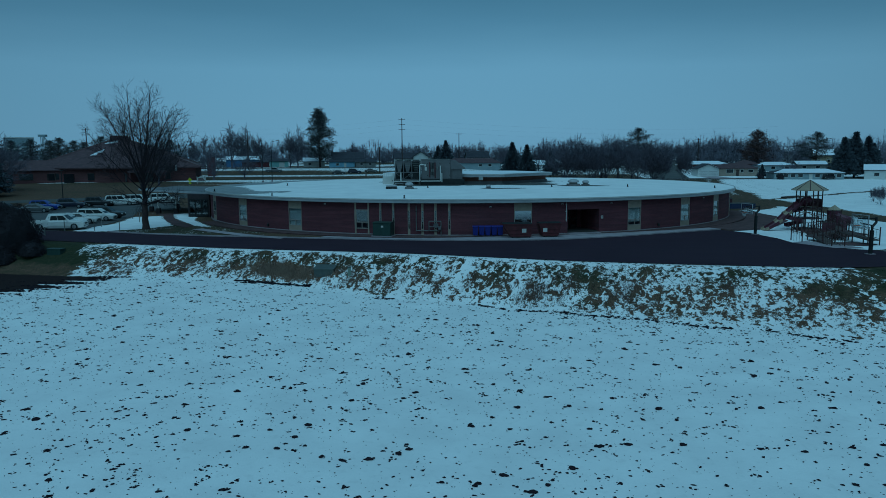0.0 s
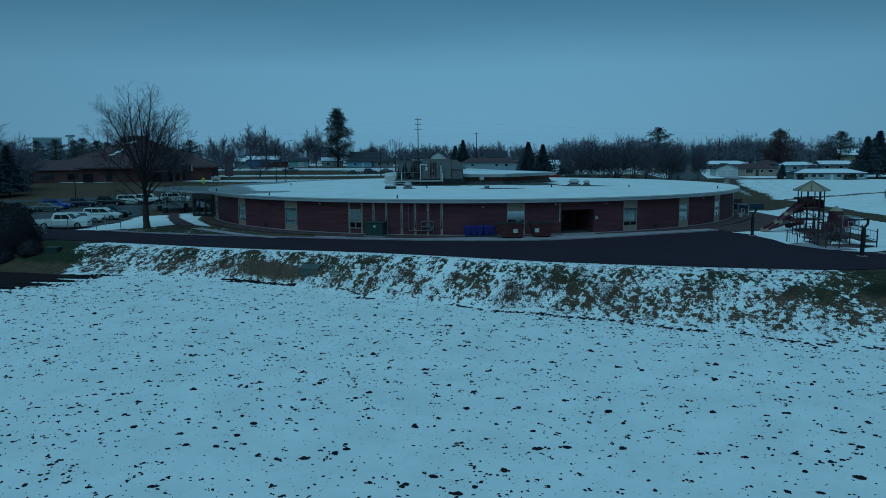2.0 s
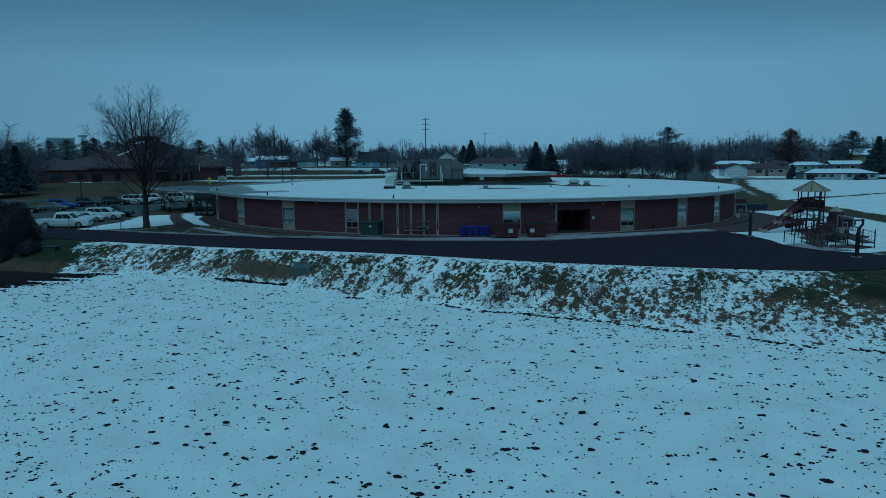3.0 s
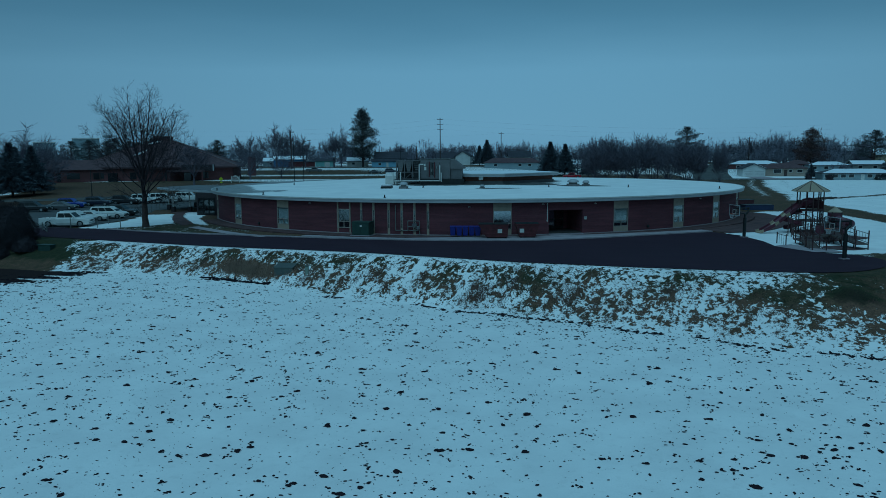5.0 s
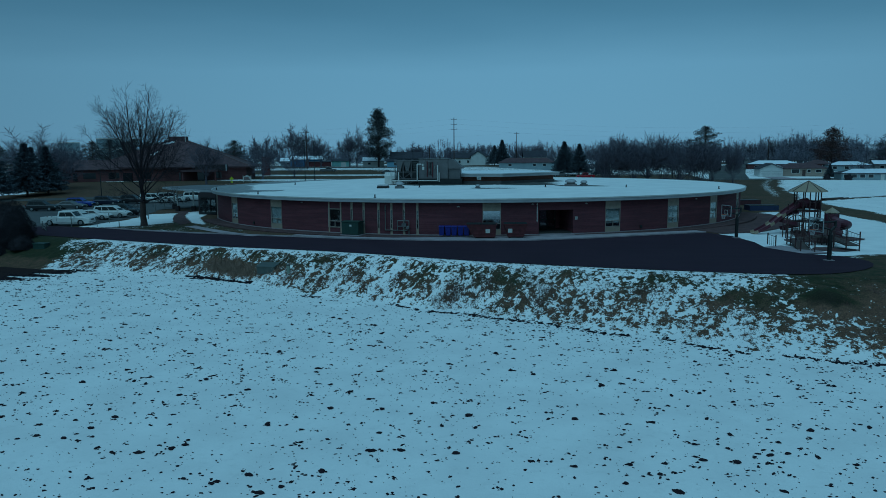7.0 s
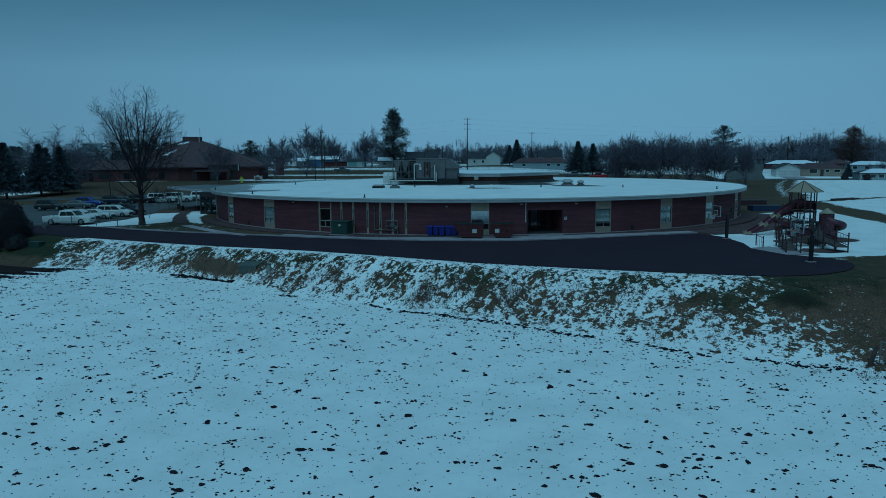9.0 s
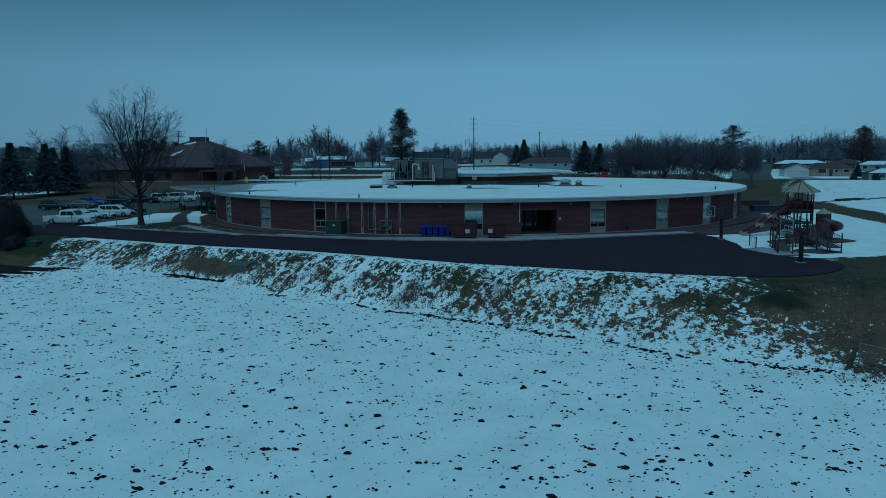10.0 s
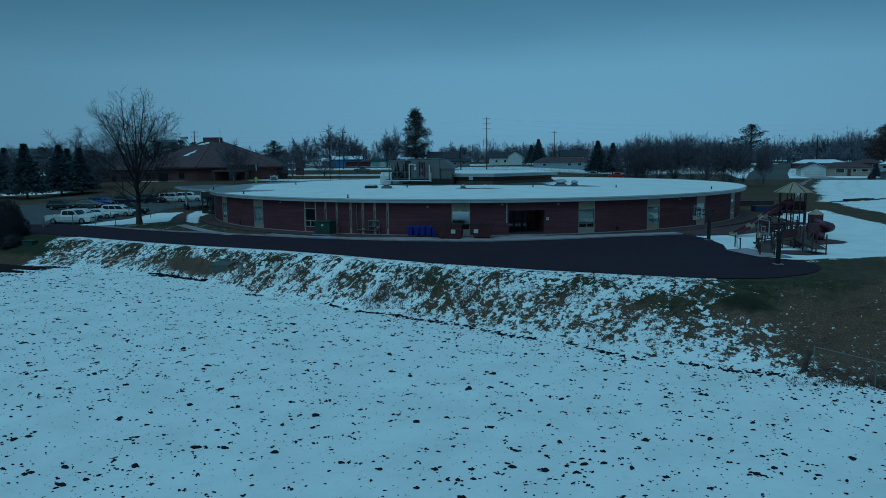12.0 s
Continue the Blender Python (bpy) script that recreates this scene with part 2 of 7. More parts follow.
def asphalt_mat(name="dark_asphalt", a=(0.034, 0.018, 0.027), b=(0.046, 0.026, 0.037), pale=(0.07, 0.046, 0.056)):
    m, nt, n, l, p = node_mat(name)
    v = coords(n, l, (1, 1, 1), True)
    st = n.new("ShaderNodeMapping")
    st.inputs["Scale"].default_value, st.inputs["Rotation"].default_value = (0.15, 1.2, 1), (0, 0, radians(18))
    l.new(v, st.inputs["Vector"])
    f1, f2, f3 = noise_fac(n, l, v, 0.25, 5), noise_fac(n, l, v, 40, 3), noise_fac(n, l, st.outputs["Vector"], 0.7, 4)
    c = ramp(n, l, f1, ((0.3, a), (0.7, b)))
    c = mix_rgb(n, l, math_node(n, l, "MULTIPLY", ramp(n, l, f3, ((0.5, (0, 0, 0)), (0.8, (1, 1, 1)))), 0.25), c, pale)
    l.new(mix_rgb(n, l, math_node(n, l, "MULTIPLY", f2, 0.4), c, b), p.inputs["Base Color"])
    l.new(math_node(n, l, "MULTIPLY_ADD", f1, 0.2, 0.78), p.inputs["Roughness"])
    p.inputs["Specular IOR Level"].default_value = 0.06
    bump(n, l, p, f2, 0.4, 0.004)
    return m


M_GROUND, M_ROOF, M_ASPHALT = ground_mat(), roof_mat(), asphalt_mat()
M_LOT = asphalt_mat("worn_asphalt", (0.075, 0.073, 0.074), (0.12, 0.117, 0.115), (0.17, 0.16, 0.15))
M_STREET = asphalt_mat("street_asphalt", (0.07, 0.068, 0.064), (0.12, 0.115, 0.11), (0.16, 0.15, 0.14))
M_SNOW = plain("packed_snow", (0.8, 0.81, 0.83), 0.75, vary=0.07, scale=0.4, bump_d=0.03)
M_MULCH = plain("brown_mulch", (0.11, 0.05, 0.048), 0.95, vary=0.45, scale=1.2, bump_d=0.03)
M_CLOD = plain("dark_soil_clod", (0.016, 0.007, 0.0125), 0.95, vary=0.4, scale=3.0, bump_d=0.02)
M_BARK = plain("grey_brown_bark", (0.085, 0.05, 0.045), 0.9, vary=0.4, scale=3.0, bump_d=0.02)
# trees behind the school: twigs lifted and blued, with haze put into the colour
M_TWIG = leafy("hazed_bare_twigs", (0.105, 0.09, 0.112), (0.16, 0.138, 0.165))
# far belt of woods: distance haze is put into this paler, bluer grey
M_HAZETWIG = leafy("haze_paled_twigs", (0.14, 0.134, 0.165), (0.175, 0.167, 0.2))
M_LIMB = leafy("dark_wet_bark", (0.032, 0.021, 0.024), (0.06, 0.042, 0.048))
M_SPRUCE = leafy("spruce_needles", (0.068, 0.082, 0.095), (0.1, 0.116, 0.13))
M_PINE = leafy("pine_needles", (0.055, 0.06, 0.062), (0.1, 0.108, 0.108))
M_SHRUB = leafy("clipped_shrub", (0.022, 0.018, 0.022), (0.05, 0.04, 0.044))
M_OAK = leafy("dead_oak_leaves", (0.09, 0.045, 0.042), (0.15, 0.075, 0.066))
M_DRY = leafy("dry_grass", (0.1, 0.055, 0.05), (0.22, 0.13, 0.105))
M_TANGRASS = leafy("tan_grass", (0.2, 0.13, 0.1), (0.42, 0.28, 0.21))
M_TURF = leafy("green_tussock", (0.028, 0.034, 0.02), (0.07, 0.07, 0.04))


# ---------------------------------------------------------------- mesh helpers
def finish(name, bm, mat, parent=None, label=""):
    me = bpy.data.meshes.new(name)
    bm.normal_update()
    bm.to_mesh(me)
    bm.free()
    for mm in mat if isinstance(mat, (list, tuple)) else (mat,):
        me.materials.append(mm)
    ob = new(name, me)
    if parent:
        ob.parent = parent
    if label:
        ob["label"] = label
    return ob


def part(name, bm, mat, parent, label=""):
    return finish(name, bm, mat, parent, label)


def raw(name, verts, faces, mat, parent=None, label="", smooth=False):
    me = bpy.data.meshes.new(name)
    me.from_pydata(verts, [], faces)
    me.materials.append(mat)
    if smooth:
        me.polygons.foreach_set("use_smooth", [True] * len(me.polygons))
    me.update()
    ob = new(name, me)
    if parent:
        ob.parent = parent
    if label:
        ob["label"] = label
    return ob


def thing(name, m, label, category, group="", kind=""):
    ob = new(name)
    ob.empty_display_size = 0.2
    ob.matrix_basis = m
    return tagged(ob, label, category, group, kind)


def box(bm, lo, hi, m=None, bevel=0.0):
    c, s = [(a + b) / 2 for a, b in zip(lo, hi)], [b - a for a, b in zip(lo, hi)]
    mat = (m or Matrix()) @ Matrix.Translation(c) @ Matrix.Diagonal((*s, 1))
    vs = bmesh.ops.create_cube(bm, size=1, matrix=mat)["verts"]
    if bevel:
        es = list({e for v in vs for e in v.link_edges})
        bmesh.ops.bevel(bm, geom=es, offset=bevel, segments=1, affect="EDGES", profile=0.5)
    return bm


def tube(bm, a, b, r0, r1=None, n=8, caps=True):
    a, b = Vector(a), Vector(b)
    r1 = r0 if r1 is None else r1
    d = b - a
    q = d.to_track_quat("Z", "Y").to_matrix()
    rings = []
    for p, r in ((a, r0), (b, r1)):
        rings.append([bm.verts.new(p + q @ Vector((r * math.cos(2 * math.pi * k / n), r * math.sin(2 * math.pi * k / n), 0))) for k in range(n)])
    for k in range(n):
        bm.faces.new((rings[0][k], rings[0][(k + 1) % n], rings[1][(k + 1) % n], rings[1][k]))
    if caps:
        bm.faces.new(rings[0][::-1])
        bm.faces.new(rings[1])
    return bm


def prism(bm, pts, z0, z1):
    """An upright prism over a polygon that runs anticlockwise."""
    lo, hi = [bm.verts.new((x, y, z0)) for x, y in pts], [bm.verts.new((x, y, z1)) for x, y in pts]
    bm.faces.new(lo[::-1])
    bm.faces.new(hi)
    for k in range(len(pts)):
        j = (k + 1) % len(pts)
        bm.faces.new((lo[k], lo[j], hi[j], hi[k]))
    return bm


def hull(bm, pts):
    vs = [bm.verts.new(p) for p in pts]
    bmesh.ops.convex_hull(bm, input=vs)
    return bm


def arc_box(bm, a0, a1, r0, r1, z0, z1, step=1.0):
    n = max(1, math.ceil((a1 - a0) / step))
    rows = []
    for k in range(n + 1):
        a = radians(a0 + (a1 - a0) * k / n)
        c, s = math.cos(a), math.sin(a)
        rows.append([bm.verts.new((CX + r * c, CY + r * s, z)) for r, z in ((r0, z0), (r1, z0), (r1, z1), (r0, z1))])
    for p, q in zip(rows, rows[1:]):
        for k in range(4):
            j = (k + 1) % 4
            bm.faces.new((p[j], p[k], q[k], q[j]))
    bm.faces.new(rows[0])
    bm.faces.new(rows[-1][::-1])
    return bm


def on_wall(angle, r=RW):
    """A frame on the round wall: x along it, y inward, z up."""
    a = radians(angle)
    return pose(CX + r * math.cos(a), CY + r * math.sin(a), 0, 0, 0, angle + 90)


def smooth(a, b, x):
    t = max(0.0, min(1.0, (x - a) / (b - a)))
    return t * t * (3 - 2 * t)


def along(pts, x):
    if x <= pts[0][0]:
        return pts[0][1]
    for (x0, y0), (x1, y1) in zip(pts, pts[1:]):
        if x <= x1:
            return y0 + (y1 - y0) * (x - x0) / (x1 - x0)
    return pts[-1][1]


# ---------------------------------------------------------------- lie of the land
CREST = ((-90, 92), (-60, 81), (-36, 71.7), (-26, 68.2), (-14.6, 64.0), (-5.4, 61.3), (0, 59.2), (4, 57.5), (9.6, 55.1), (18, 52.9), (26, 51.3), (31, 50.8), (36, 51.3), (45, 54), (70, 62))
TOE = ((-90, 84), (-60, 70), (-34, 63.5), (-24, 62.6), (-12, 59.0), (-6, 55.6), (0.7, 53.2), (4.3, 51.6), (8.6, 49.8), (12.2, 48), (16, 46.2), (21.5, 43.2), (26.3, 41.2), (31, 39.4), (36, 37.6), (50, 34), (70, 30))

DIP = 0.24  # the ground falls a little from the bank towards the school


def streaks(x, y):
    """Uneven runs of tussocks that lean across the bank."""
    u, w = 0.91 * x - 0.41 * y, 0.41 * x + 0.91 * y
    return noise.noise(Vector((u * 0.95, w * 0.5, 1.7))) + 0.35 * noise.noise(Vector((u * 2.1, w * 1.5, 5.7)))


def land(x, y):
    e, t = along(CREST, x), along(TOE, x)
    up = -0.06 - 0.34 * smooth(8, 45, -x)
    up -= DIP * smooth(53, 74, y) * smooth(-38, -16, x) * (1 - smooth(125, 165, y))
    up -= 0.13 * smooth(39, 46, -x) * smooth(81, 87, y) * (1 - smooth(135, 165, y))
    up += 2.1 * smooth(135, 205, y) * smooth(-35, 10, -x) + 2.0 * smooth(215, 330, y) + 1.2 * smooth(-35, 60, x) * smooth(250, 320, y) + 3.0 * smooth(360, 650, y)
    up -= 0.2 * smooth(34, 42, x) * smooth(60, 70, y) * smooth(-140, -100, -y)
    if y >= e:
        return up
    zt = -2.35 - 0.55 * smooth(-25, 2, x)
    if y <= t:
        return zt - 0.02 * min(t - y, 60)
    d = (e - y) / (e - t)
    lumps = noise.noise(Vector((0.8 * x - 0.3 * y, 0.25 * x + 0.4 * y, 6.0))) + 0.5 * noise.noise(Vector((1.9 * x, 1.2 * y, 2.0)))
    tussock = 0.4 * max(0, -streaks(x, y)) * smooth(0.03, 0.15, d) * (1 - smooth(0.7, 0.95, d))
    mound = 0.4 * math.exp(-((x - 31.2) / 1.5) ** 2 - ((y - 47.5) / 1.0) ** 2)
    return up + (zt - up) * (0.55 * smooth(0, 1, d) + 0.45 * d) + 0.4 * d * (1 - d) * lumps + tussock + mound


# ---------------------------------------------------------------- ground, road and paths
SNOW_BY_TREE = ((-45.2, 86.4), (-41.2, 84.6), (-37.6, 86.2), (-34.8, 90.6), (-37.5, 97), (-40.2, 101.5), (-42.6, 108), (-46.8, 107.2), (-44.6, 97))
SNOW_CRESCENT = ((-29.0, 88.4), (-31.9, 90.6), (-35.2, 96.2), (-37.9, 100.9), (-39.8, 105), (-41.8, 110), (-40.5, 112), (-38.4, 109.9), (-35.8, 103), (-34.6, 98.5), (-31.7, 93.3))

SNOW_VERGES = (((-122, 148), (-108, 153.5), (-105.5, 160), (-110, 163.5), (-128, 166), (-135, 158)), ((-150, 184), (-134, 186), (-132, 192), (-150, 190)), ((-111, 195.6), (-96, 199), (-94, 203), (-111, 201)))

SNOW_EDGE = ((108, 40), (114, 52), (120, 57), (136, 61), (153, 66.7), (180, 73.5), (203, 80), (240, 93))


def inside(poly, x, y):
    hit = False
    for (x0, y0), (x1, y1) in zip(poly, poly[1:] + poly[:1]):
        if (y0 > y) != (y1 > y) and x < (x1 - x0) * (y - y0) / (y1 - y0) + x0:
            hit = not hit
    return hit


def cover(x, y):
    """How much snow lies at a place, how brown the grass is, and whether it is ploughed soil."""
    e, t = along(CREST, x), along(TOE, x)
    wob = noise.noise(Vector((x * 0.11, y * 0.11, 3.1)))
    fine = noise.noise(Vector((x * 0.35, y * 0.35, 7.7)))
    r = math.hypot(x - CX, y - CY)
    if y < t:
        soil, snow = smooth(0.0, 1.2, t - y), 0.97
        furrow = noise.noise(Vector((x * 0.16 + 0.1 * y, y * 1.3 + 0.25 * x, 4.0)))
        left = smooth(-3.6, 0.6, y - 60.2 + 0.8 * (-33.5 - x) + 0.8 * wob + 3.6 * furrow) * smooth(28, 32, -x)
        right = smooth(36, 40, x) * smooth(33, 36, y)
        near_toe = 1 - smooth(0.0, 3.5, t - y)
        snow = snow - 0.1 * near_toe + 0.12 * near_toe * fine
        return (snow * (1 - 0.92 * left) * (1 - right) + 0.1 * right, 0.55 + 0.25 * wob, max(soil * (1 - right), left))
    if y < e:
        d = (e - y) / (e - t)
        u, w = 0.91 * x - 0.41 * y, 0.41 * x + 0.91 * y
        streak = streaks(x, y)
        clump = noise.noise(Vector((u * 0.3, w * 0.33, 8.2)))
        bare = smooth(0.03, 0.2, d) * (1 - smooth(0.55, 1.0, d))
        snow = 0.565 - 0.1 * bare + 0.16 * streak + 0.14 * bare * clump + 0.09 * smooth(0.85, 1.0, d) + 0.06 * (1 - smooth(0.0, 0.07, d)) * (1 - smooth(5, 15, x)) + 0.06 * fine
        beyond = x - (30.2 + 0.45 * max(0, 45.2 - y) - 0.5 * max(0, y - 48.5)) + 1.6 * wob + 1.2 * fine + 0.7 * streak
        right = 0.5 * smooth(-1.8, 0.8, beyond) + 0.4 * smooth(0.4, 4.5, beyond)
        left = smooth(-1.2, 1.4, -x - 34.2 - 0.55 * max(0, y - 66.5) + 0.6 * wob + 1.0 * fine)
        hollow = max(0, 1 - math.hypot((x - 30.9) / 2.2, (y - 46.6) / 1.3))
        dark = max(0, 1 - math.hypot((x - 24.8) / 1.3, (y - 47.4) / 1.6), 1 - math.hypot((x - 27.0) / 1.3, (y - 46.9) / 1.7))
        tan = max(0, 1 - math.hypot((x + 14.0) / 4.0, (y - 61.3 + 0.35 * (x + 14.0)) / 1.0))
        snow = (snow - 0.18 * dark - 0.5 * tan) * (1 - right) * (1 - 0.95 * left) + (0.2 + 0.14 * fine) * right
        brown = 0.35 + 0.6 * smooth(0.25, 0.62, d + 0.35 * clump) + 0.4 * wob
        if x > 29:
            brown = 0.3 + 0.75 * smooth(0.15, 0.45, d + 0.04 * (x - 32) + 0.2 * wob) + 0.5 * fine
        if x < -33:
            brown = -0.15 + 0.85 * smooth(0.55, 0.8, d)
        return (snow - 0.5 * hollow, brown + 0.9 * tan - 1.2 * hollow, max(0.25 * bare, 0.75 * hollow))
    if y < e + 1.2 and -34 < x < 30:
        return (0.64 if x < 8 else 0.57, 0.3, 0)
    if inside(SNOW_BY_TREE, x, y) or inside(SNOW_CRESCENT, x, y):
        return (0.98, 0.4, 0)
    if x < -90 and any(inside(p, x, y) for p in SNOW_VERGES):
        return (0.9, 0.5, 0)
    if x < -20 and y < 92:
        return (0.1 + 0.1 * fine if x < -37 and y < 82 else 0.28 + 0.25 * fine, 0.1 if x < -37 and y < 82 else 0.35 + 0.3 * wob, 0)
    if x > 30 and y < 62.3 + 0.6 * max(0, x - 38.5) + 1.2 * fine:
        return (0.12 + 0.1 * fine + 0.6 * smooth(-4, 0, y - 62.3 - 0.6 * max(0, x - 38.5) + 2 * wob) * max(0, fine + 0.5), 0.3 + 0.3 * smooth(34, 42, x) + 0.5 * wob, 0)
    if x > 33 and y < 240:
        edge = along(SNOW_EDGE, y) + 1.6 * wob + 0.8 * fine
        strip = 1 - smooth(2.4, 3.8, abs(x - 60.2 + 0.8 * wob + 0.5 * fine))
        strip *= 1 - smooth(132, 138, y)
        path = 1 - smooth(0.7, 1.6, abs(y - 136 - 0.72 * (x - 62.8) + 0.8 * wob)) if x > 61 else 0
        out = x - edge
        rut = (0.5 + 0.5 * math.sin(1.35 * out + 2.5 * wob)) * smooth(-8, -3, out) * (1 - smooth(8, 20, out)) * smooth(140, 155, y)
        north = 1 - smooth(-1.0, 1.4, out) if y > 108 else 0
        snow = (0.93 - 0.15 * smooth(95, 125, y) * (1 + fine)) * (1 - 0.85 * max(north, strip)) * (1 - 0.7 * path)
        snow = snow + (0.62 - snow) * rut * (0.9 if out > 0 else 0.75)
        return (snow, 0.6 + 0.25 * wob, 0)
    if x >= 72 and 235 <= y < 275:
        return (0.85 + 0.25 * wob, 0.6, 0)
    if y > 190 and x > 10 and y < 262:
        return (0.12 + 0.3 * wob * smooth(66, 80, x), 0.6, 0)
    if y > 190:
        band = smooth(0.1, 0.35, noise.noise(Vector((x * 0.012, y * 0.045, 1.3))) + 0.25 * smooth(215, 300, y))
        return (0.14 + 0.44 * band, 0.55 + 0.3 * wob, 0)
    return (0.1 + 0.25 * smooth(0.25, 0.5, wob), 0.8 + 0.3 * wob, 0)


def spread(*spans):
    """Grid lines: (from, to, step) one after another."""
    out = []
    for a, b, s in spans:
        out += list(np.arange(a, b - 1e-6, s))
    return out + [spans[-1][1]]


def grid_sheet(name, xs, ys, height, paint, mat):
    nx = len(xs)
    verts = [(x, y, height(x, y)) for y in ys for x in xs]
    faces = [(j * nx + i, j * nx + i + 1, (j + 1) * nx + i + 1, (j + 1) * nx + i) for j in range(len(ys) - 1) for i in range(nx - 1)]
    ob = raw(name, verts, faces, mat, smooth=True)
    col = ob.data.color_attributes.new("cover", "FLOAT_COLOR", "POINT")
    col.data.foreach_set("color", np.array([(*paint(v[0], v[1]), 1.0) for v in verts], np.float32).ravel())
    return ob


GX = spread((-4000, -1000, 500), (-1000, -300, 70), (-300, -150, 10), (-150, -56, 2.5), (-56, -38, 0.7), (-38, 41, 0.22), (41, 50, 0.7), (50, 100, 1.1), (100, 120, 2.5), (120, 300, 12), (300, 1000, 70), (1000, 4000, 500))
GY = spread((-1500, -300, 300), (-300, -20, 35), (-20, 22, 3), (22, 38, 0.7), (38, 70, 0.2), (70, 74, 0.5), (74, 112, 0.6), (112, 210, 1.7), (210, 260, 3.5), (260, 600, 17), (600, 1200, 75), (1200, 4600, 600))
ground = grid_sheet("ground", GX, GY, land, cover, M_GROUND)
tagged(ground, "snow covered field and thawing brown grass", "ground", kind="structure")


def sheet(name, poly, mat, dz=0.05, step=3.0, label="", category="", thick=0.0):
    """A flat layer that follows the land, over a polygon that runs anticlockwise."""
    bm = bmesh.new()
    bm.faces.new([bm.verts.new((x, y, 0)) for x, y in poly])
    for ax in (0, 1):
        lo, hi = min(p[ax] for p in poly), max(p[ax] for p in poly)
        for c in np.arange(lo + step, hi, step):
            no = (1, 0, 0) if ax == 0 else (0, 1, 0)
            bmesh.ops.bisect_plane(bm, geom=bm.verts[:] + bm.edges[:] + bm.faces[:], plane_co=Vector(no) * c, plane_no=no)
    bmesh.ops.triangulate(bm, faces=bm.faces[:])
    for v in bm.verts:
        v.co.z = land(v.co.x, v.co.y) + dz
    if thick:
        r = bmesh.ops.extrude_face_region(bm, geom=bm.faces[:])
        for v in r["geom"]:
            if isinstance(v, bmesh.types.BMVert):
                v.co.z += 0.0
        for v in bm.verts:
            if v not in r["geom"]:
                v.co.z -= thick
    bmesh.ops.recalc_face_normals(bm, faces=bm.faces[:])
    if not thick and sum(f.normal.z for f in bm.faces) < 0:
        bmesh.ops.reverse_faces(bm, faces=bm.faces[:])
    ob = finish(name, bm, mat)
    return tagged(ob, label, category, kind="structure")


def ribbon(line, w):
    """The outline of a strip to the left of a line."""
    pts, off = [Vector(p) for p in line], []
    for k, p in enumerate(pts):
        d = (pts[min(k + 1, len(pts) - 1)] - pts[max(k - 1, 0)]).normalized()
        ww = w[k] if isinstance(w, (list, tuple)) else w
        off.append(p + Vector((-d.y, d.x)) * ww)
    return [tuple(p) for p in pts] + [tuple(p) for p in off[::-1]]


ROAD_NEAR = [(-64, 83.5), (-36, 72.4), (-26, 68.9), (-14.6, 64.7), (-5.4, 62.0), (0, 59.9), (4, 58.2), (9.6, 55.8), (18, 53.5), (26, 51.9), (29, 51.45), (31, 51.4), (33, 51.8), (34.6, 52.6), (36.1, 53.8), (37.3, 55.2), (38.1, 56.8), (38.45, 58.4), (38.35, 60), (37.7, 61.4)]
ROAD_FAR = [(-47.5, 86.6), (-39.4, 82.8), (-34.1, 80.2), (-29, 78.5), (-25.1, 77.3), (-21.8, 76.8), (-18, 75.6), (-14.5, 74.6), (-7.8, 72.7), (-1.6, 71.6), (4.2, 71.1), (9.9, 71.4), (12.6, 71.9), (18.8, 74.3), (26, 77.9), (31.8, 80.7), (33.6, 77.3), (34.2, 72), (33.8, 68), (34.5, 65.3), (35.4, 63.2)]
sheet("road", ROAD_NEAR + ROAD_FAR[::-1], M_ASPHALT, 0.05, 3.0, "smooth dark asphalt drive and play court", "road")
LOT = [(-64, 83.5), (-47.5, 86.6), (-45.0, 88), (-45.2, 97), (-47.3, 108), (-50, 116), (-45, 122), (-52, 140), (-62, 149), (-68, 143.5), (-76, 134.5), (-84, 125), (-95, 114), (-115, 104), (-115, 88)]
sheet("parking_lot", LOT, M_LOT, 0.055, 4.0, "worn grey asphalt parking lot", "parking lot")
sheet("drive", [(-150, 126), (-90, 139), (-62, 151), (-45, 150), (-20, 168), (40, 172), (40, 178), (-24, 175), (-64, 158), (-92, 146), (-150, 134)], M_STREET, 0.05, 6.0, "grey asphalt drive behind the school", "road")
sheet("street", [(60, 240), (300, 232), (300, 240), (60, 248)], M_STREET, 0.05, 20.0, "residential street with grey asphalt", "road")
sheet("back_street", [(-12, 252), (60, 240), (60, 248), (-12, 260)], M_STREET, 0.05, 12.0, "grey street passing behind the school", "road")
sheet("driveway", [(92.5, 244), (101, 244), (99.5, 256.6), (93, 257.4)], M_CONC, 0.07, 6.0, "concrete driveway before the garage", "driveway")
sheet("side_street", [(73, 248), (86, 248), (92.5, 275), (130, 400), (180, 540), (165, 540), (121, 400), (79.5, 275)], M_STREET, 0.05, 20.0, "side street running away between houses", "road")
sheet("far_street", [(-260, 330), (60, 300), (60, 308), (-260, 340)], M_STREET, 0.06, 20.0, "far street crossing behind the lawns", "road")

KERB = ROAD_FAR[1:16]
sheet("kerb", ribbon(KERB, [0.35] * 15), M_CONC, 0.16, 3.0, "pale concrete kerb along the drive", "kerb", 0.16)
WALK = [(-13, 75.2), (-7.8, 73.15), (-1.6, 72.05), (4.2, 71.55), (9.9, 71.85), (12.6, 72.35), (18.8, 74.75), (26, 78.3), (31.6, 81.1)]
sheet("pavement", ribbon(WALK, [0.8, 1.0, 1.1, 2.6, 3.2, 3.2, 2.4, 1.6, 1.3]), M_CONC, 0.14, 3.0, "concrete pavement beside the drive", "pavement", 0.14)
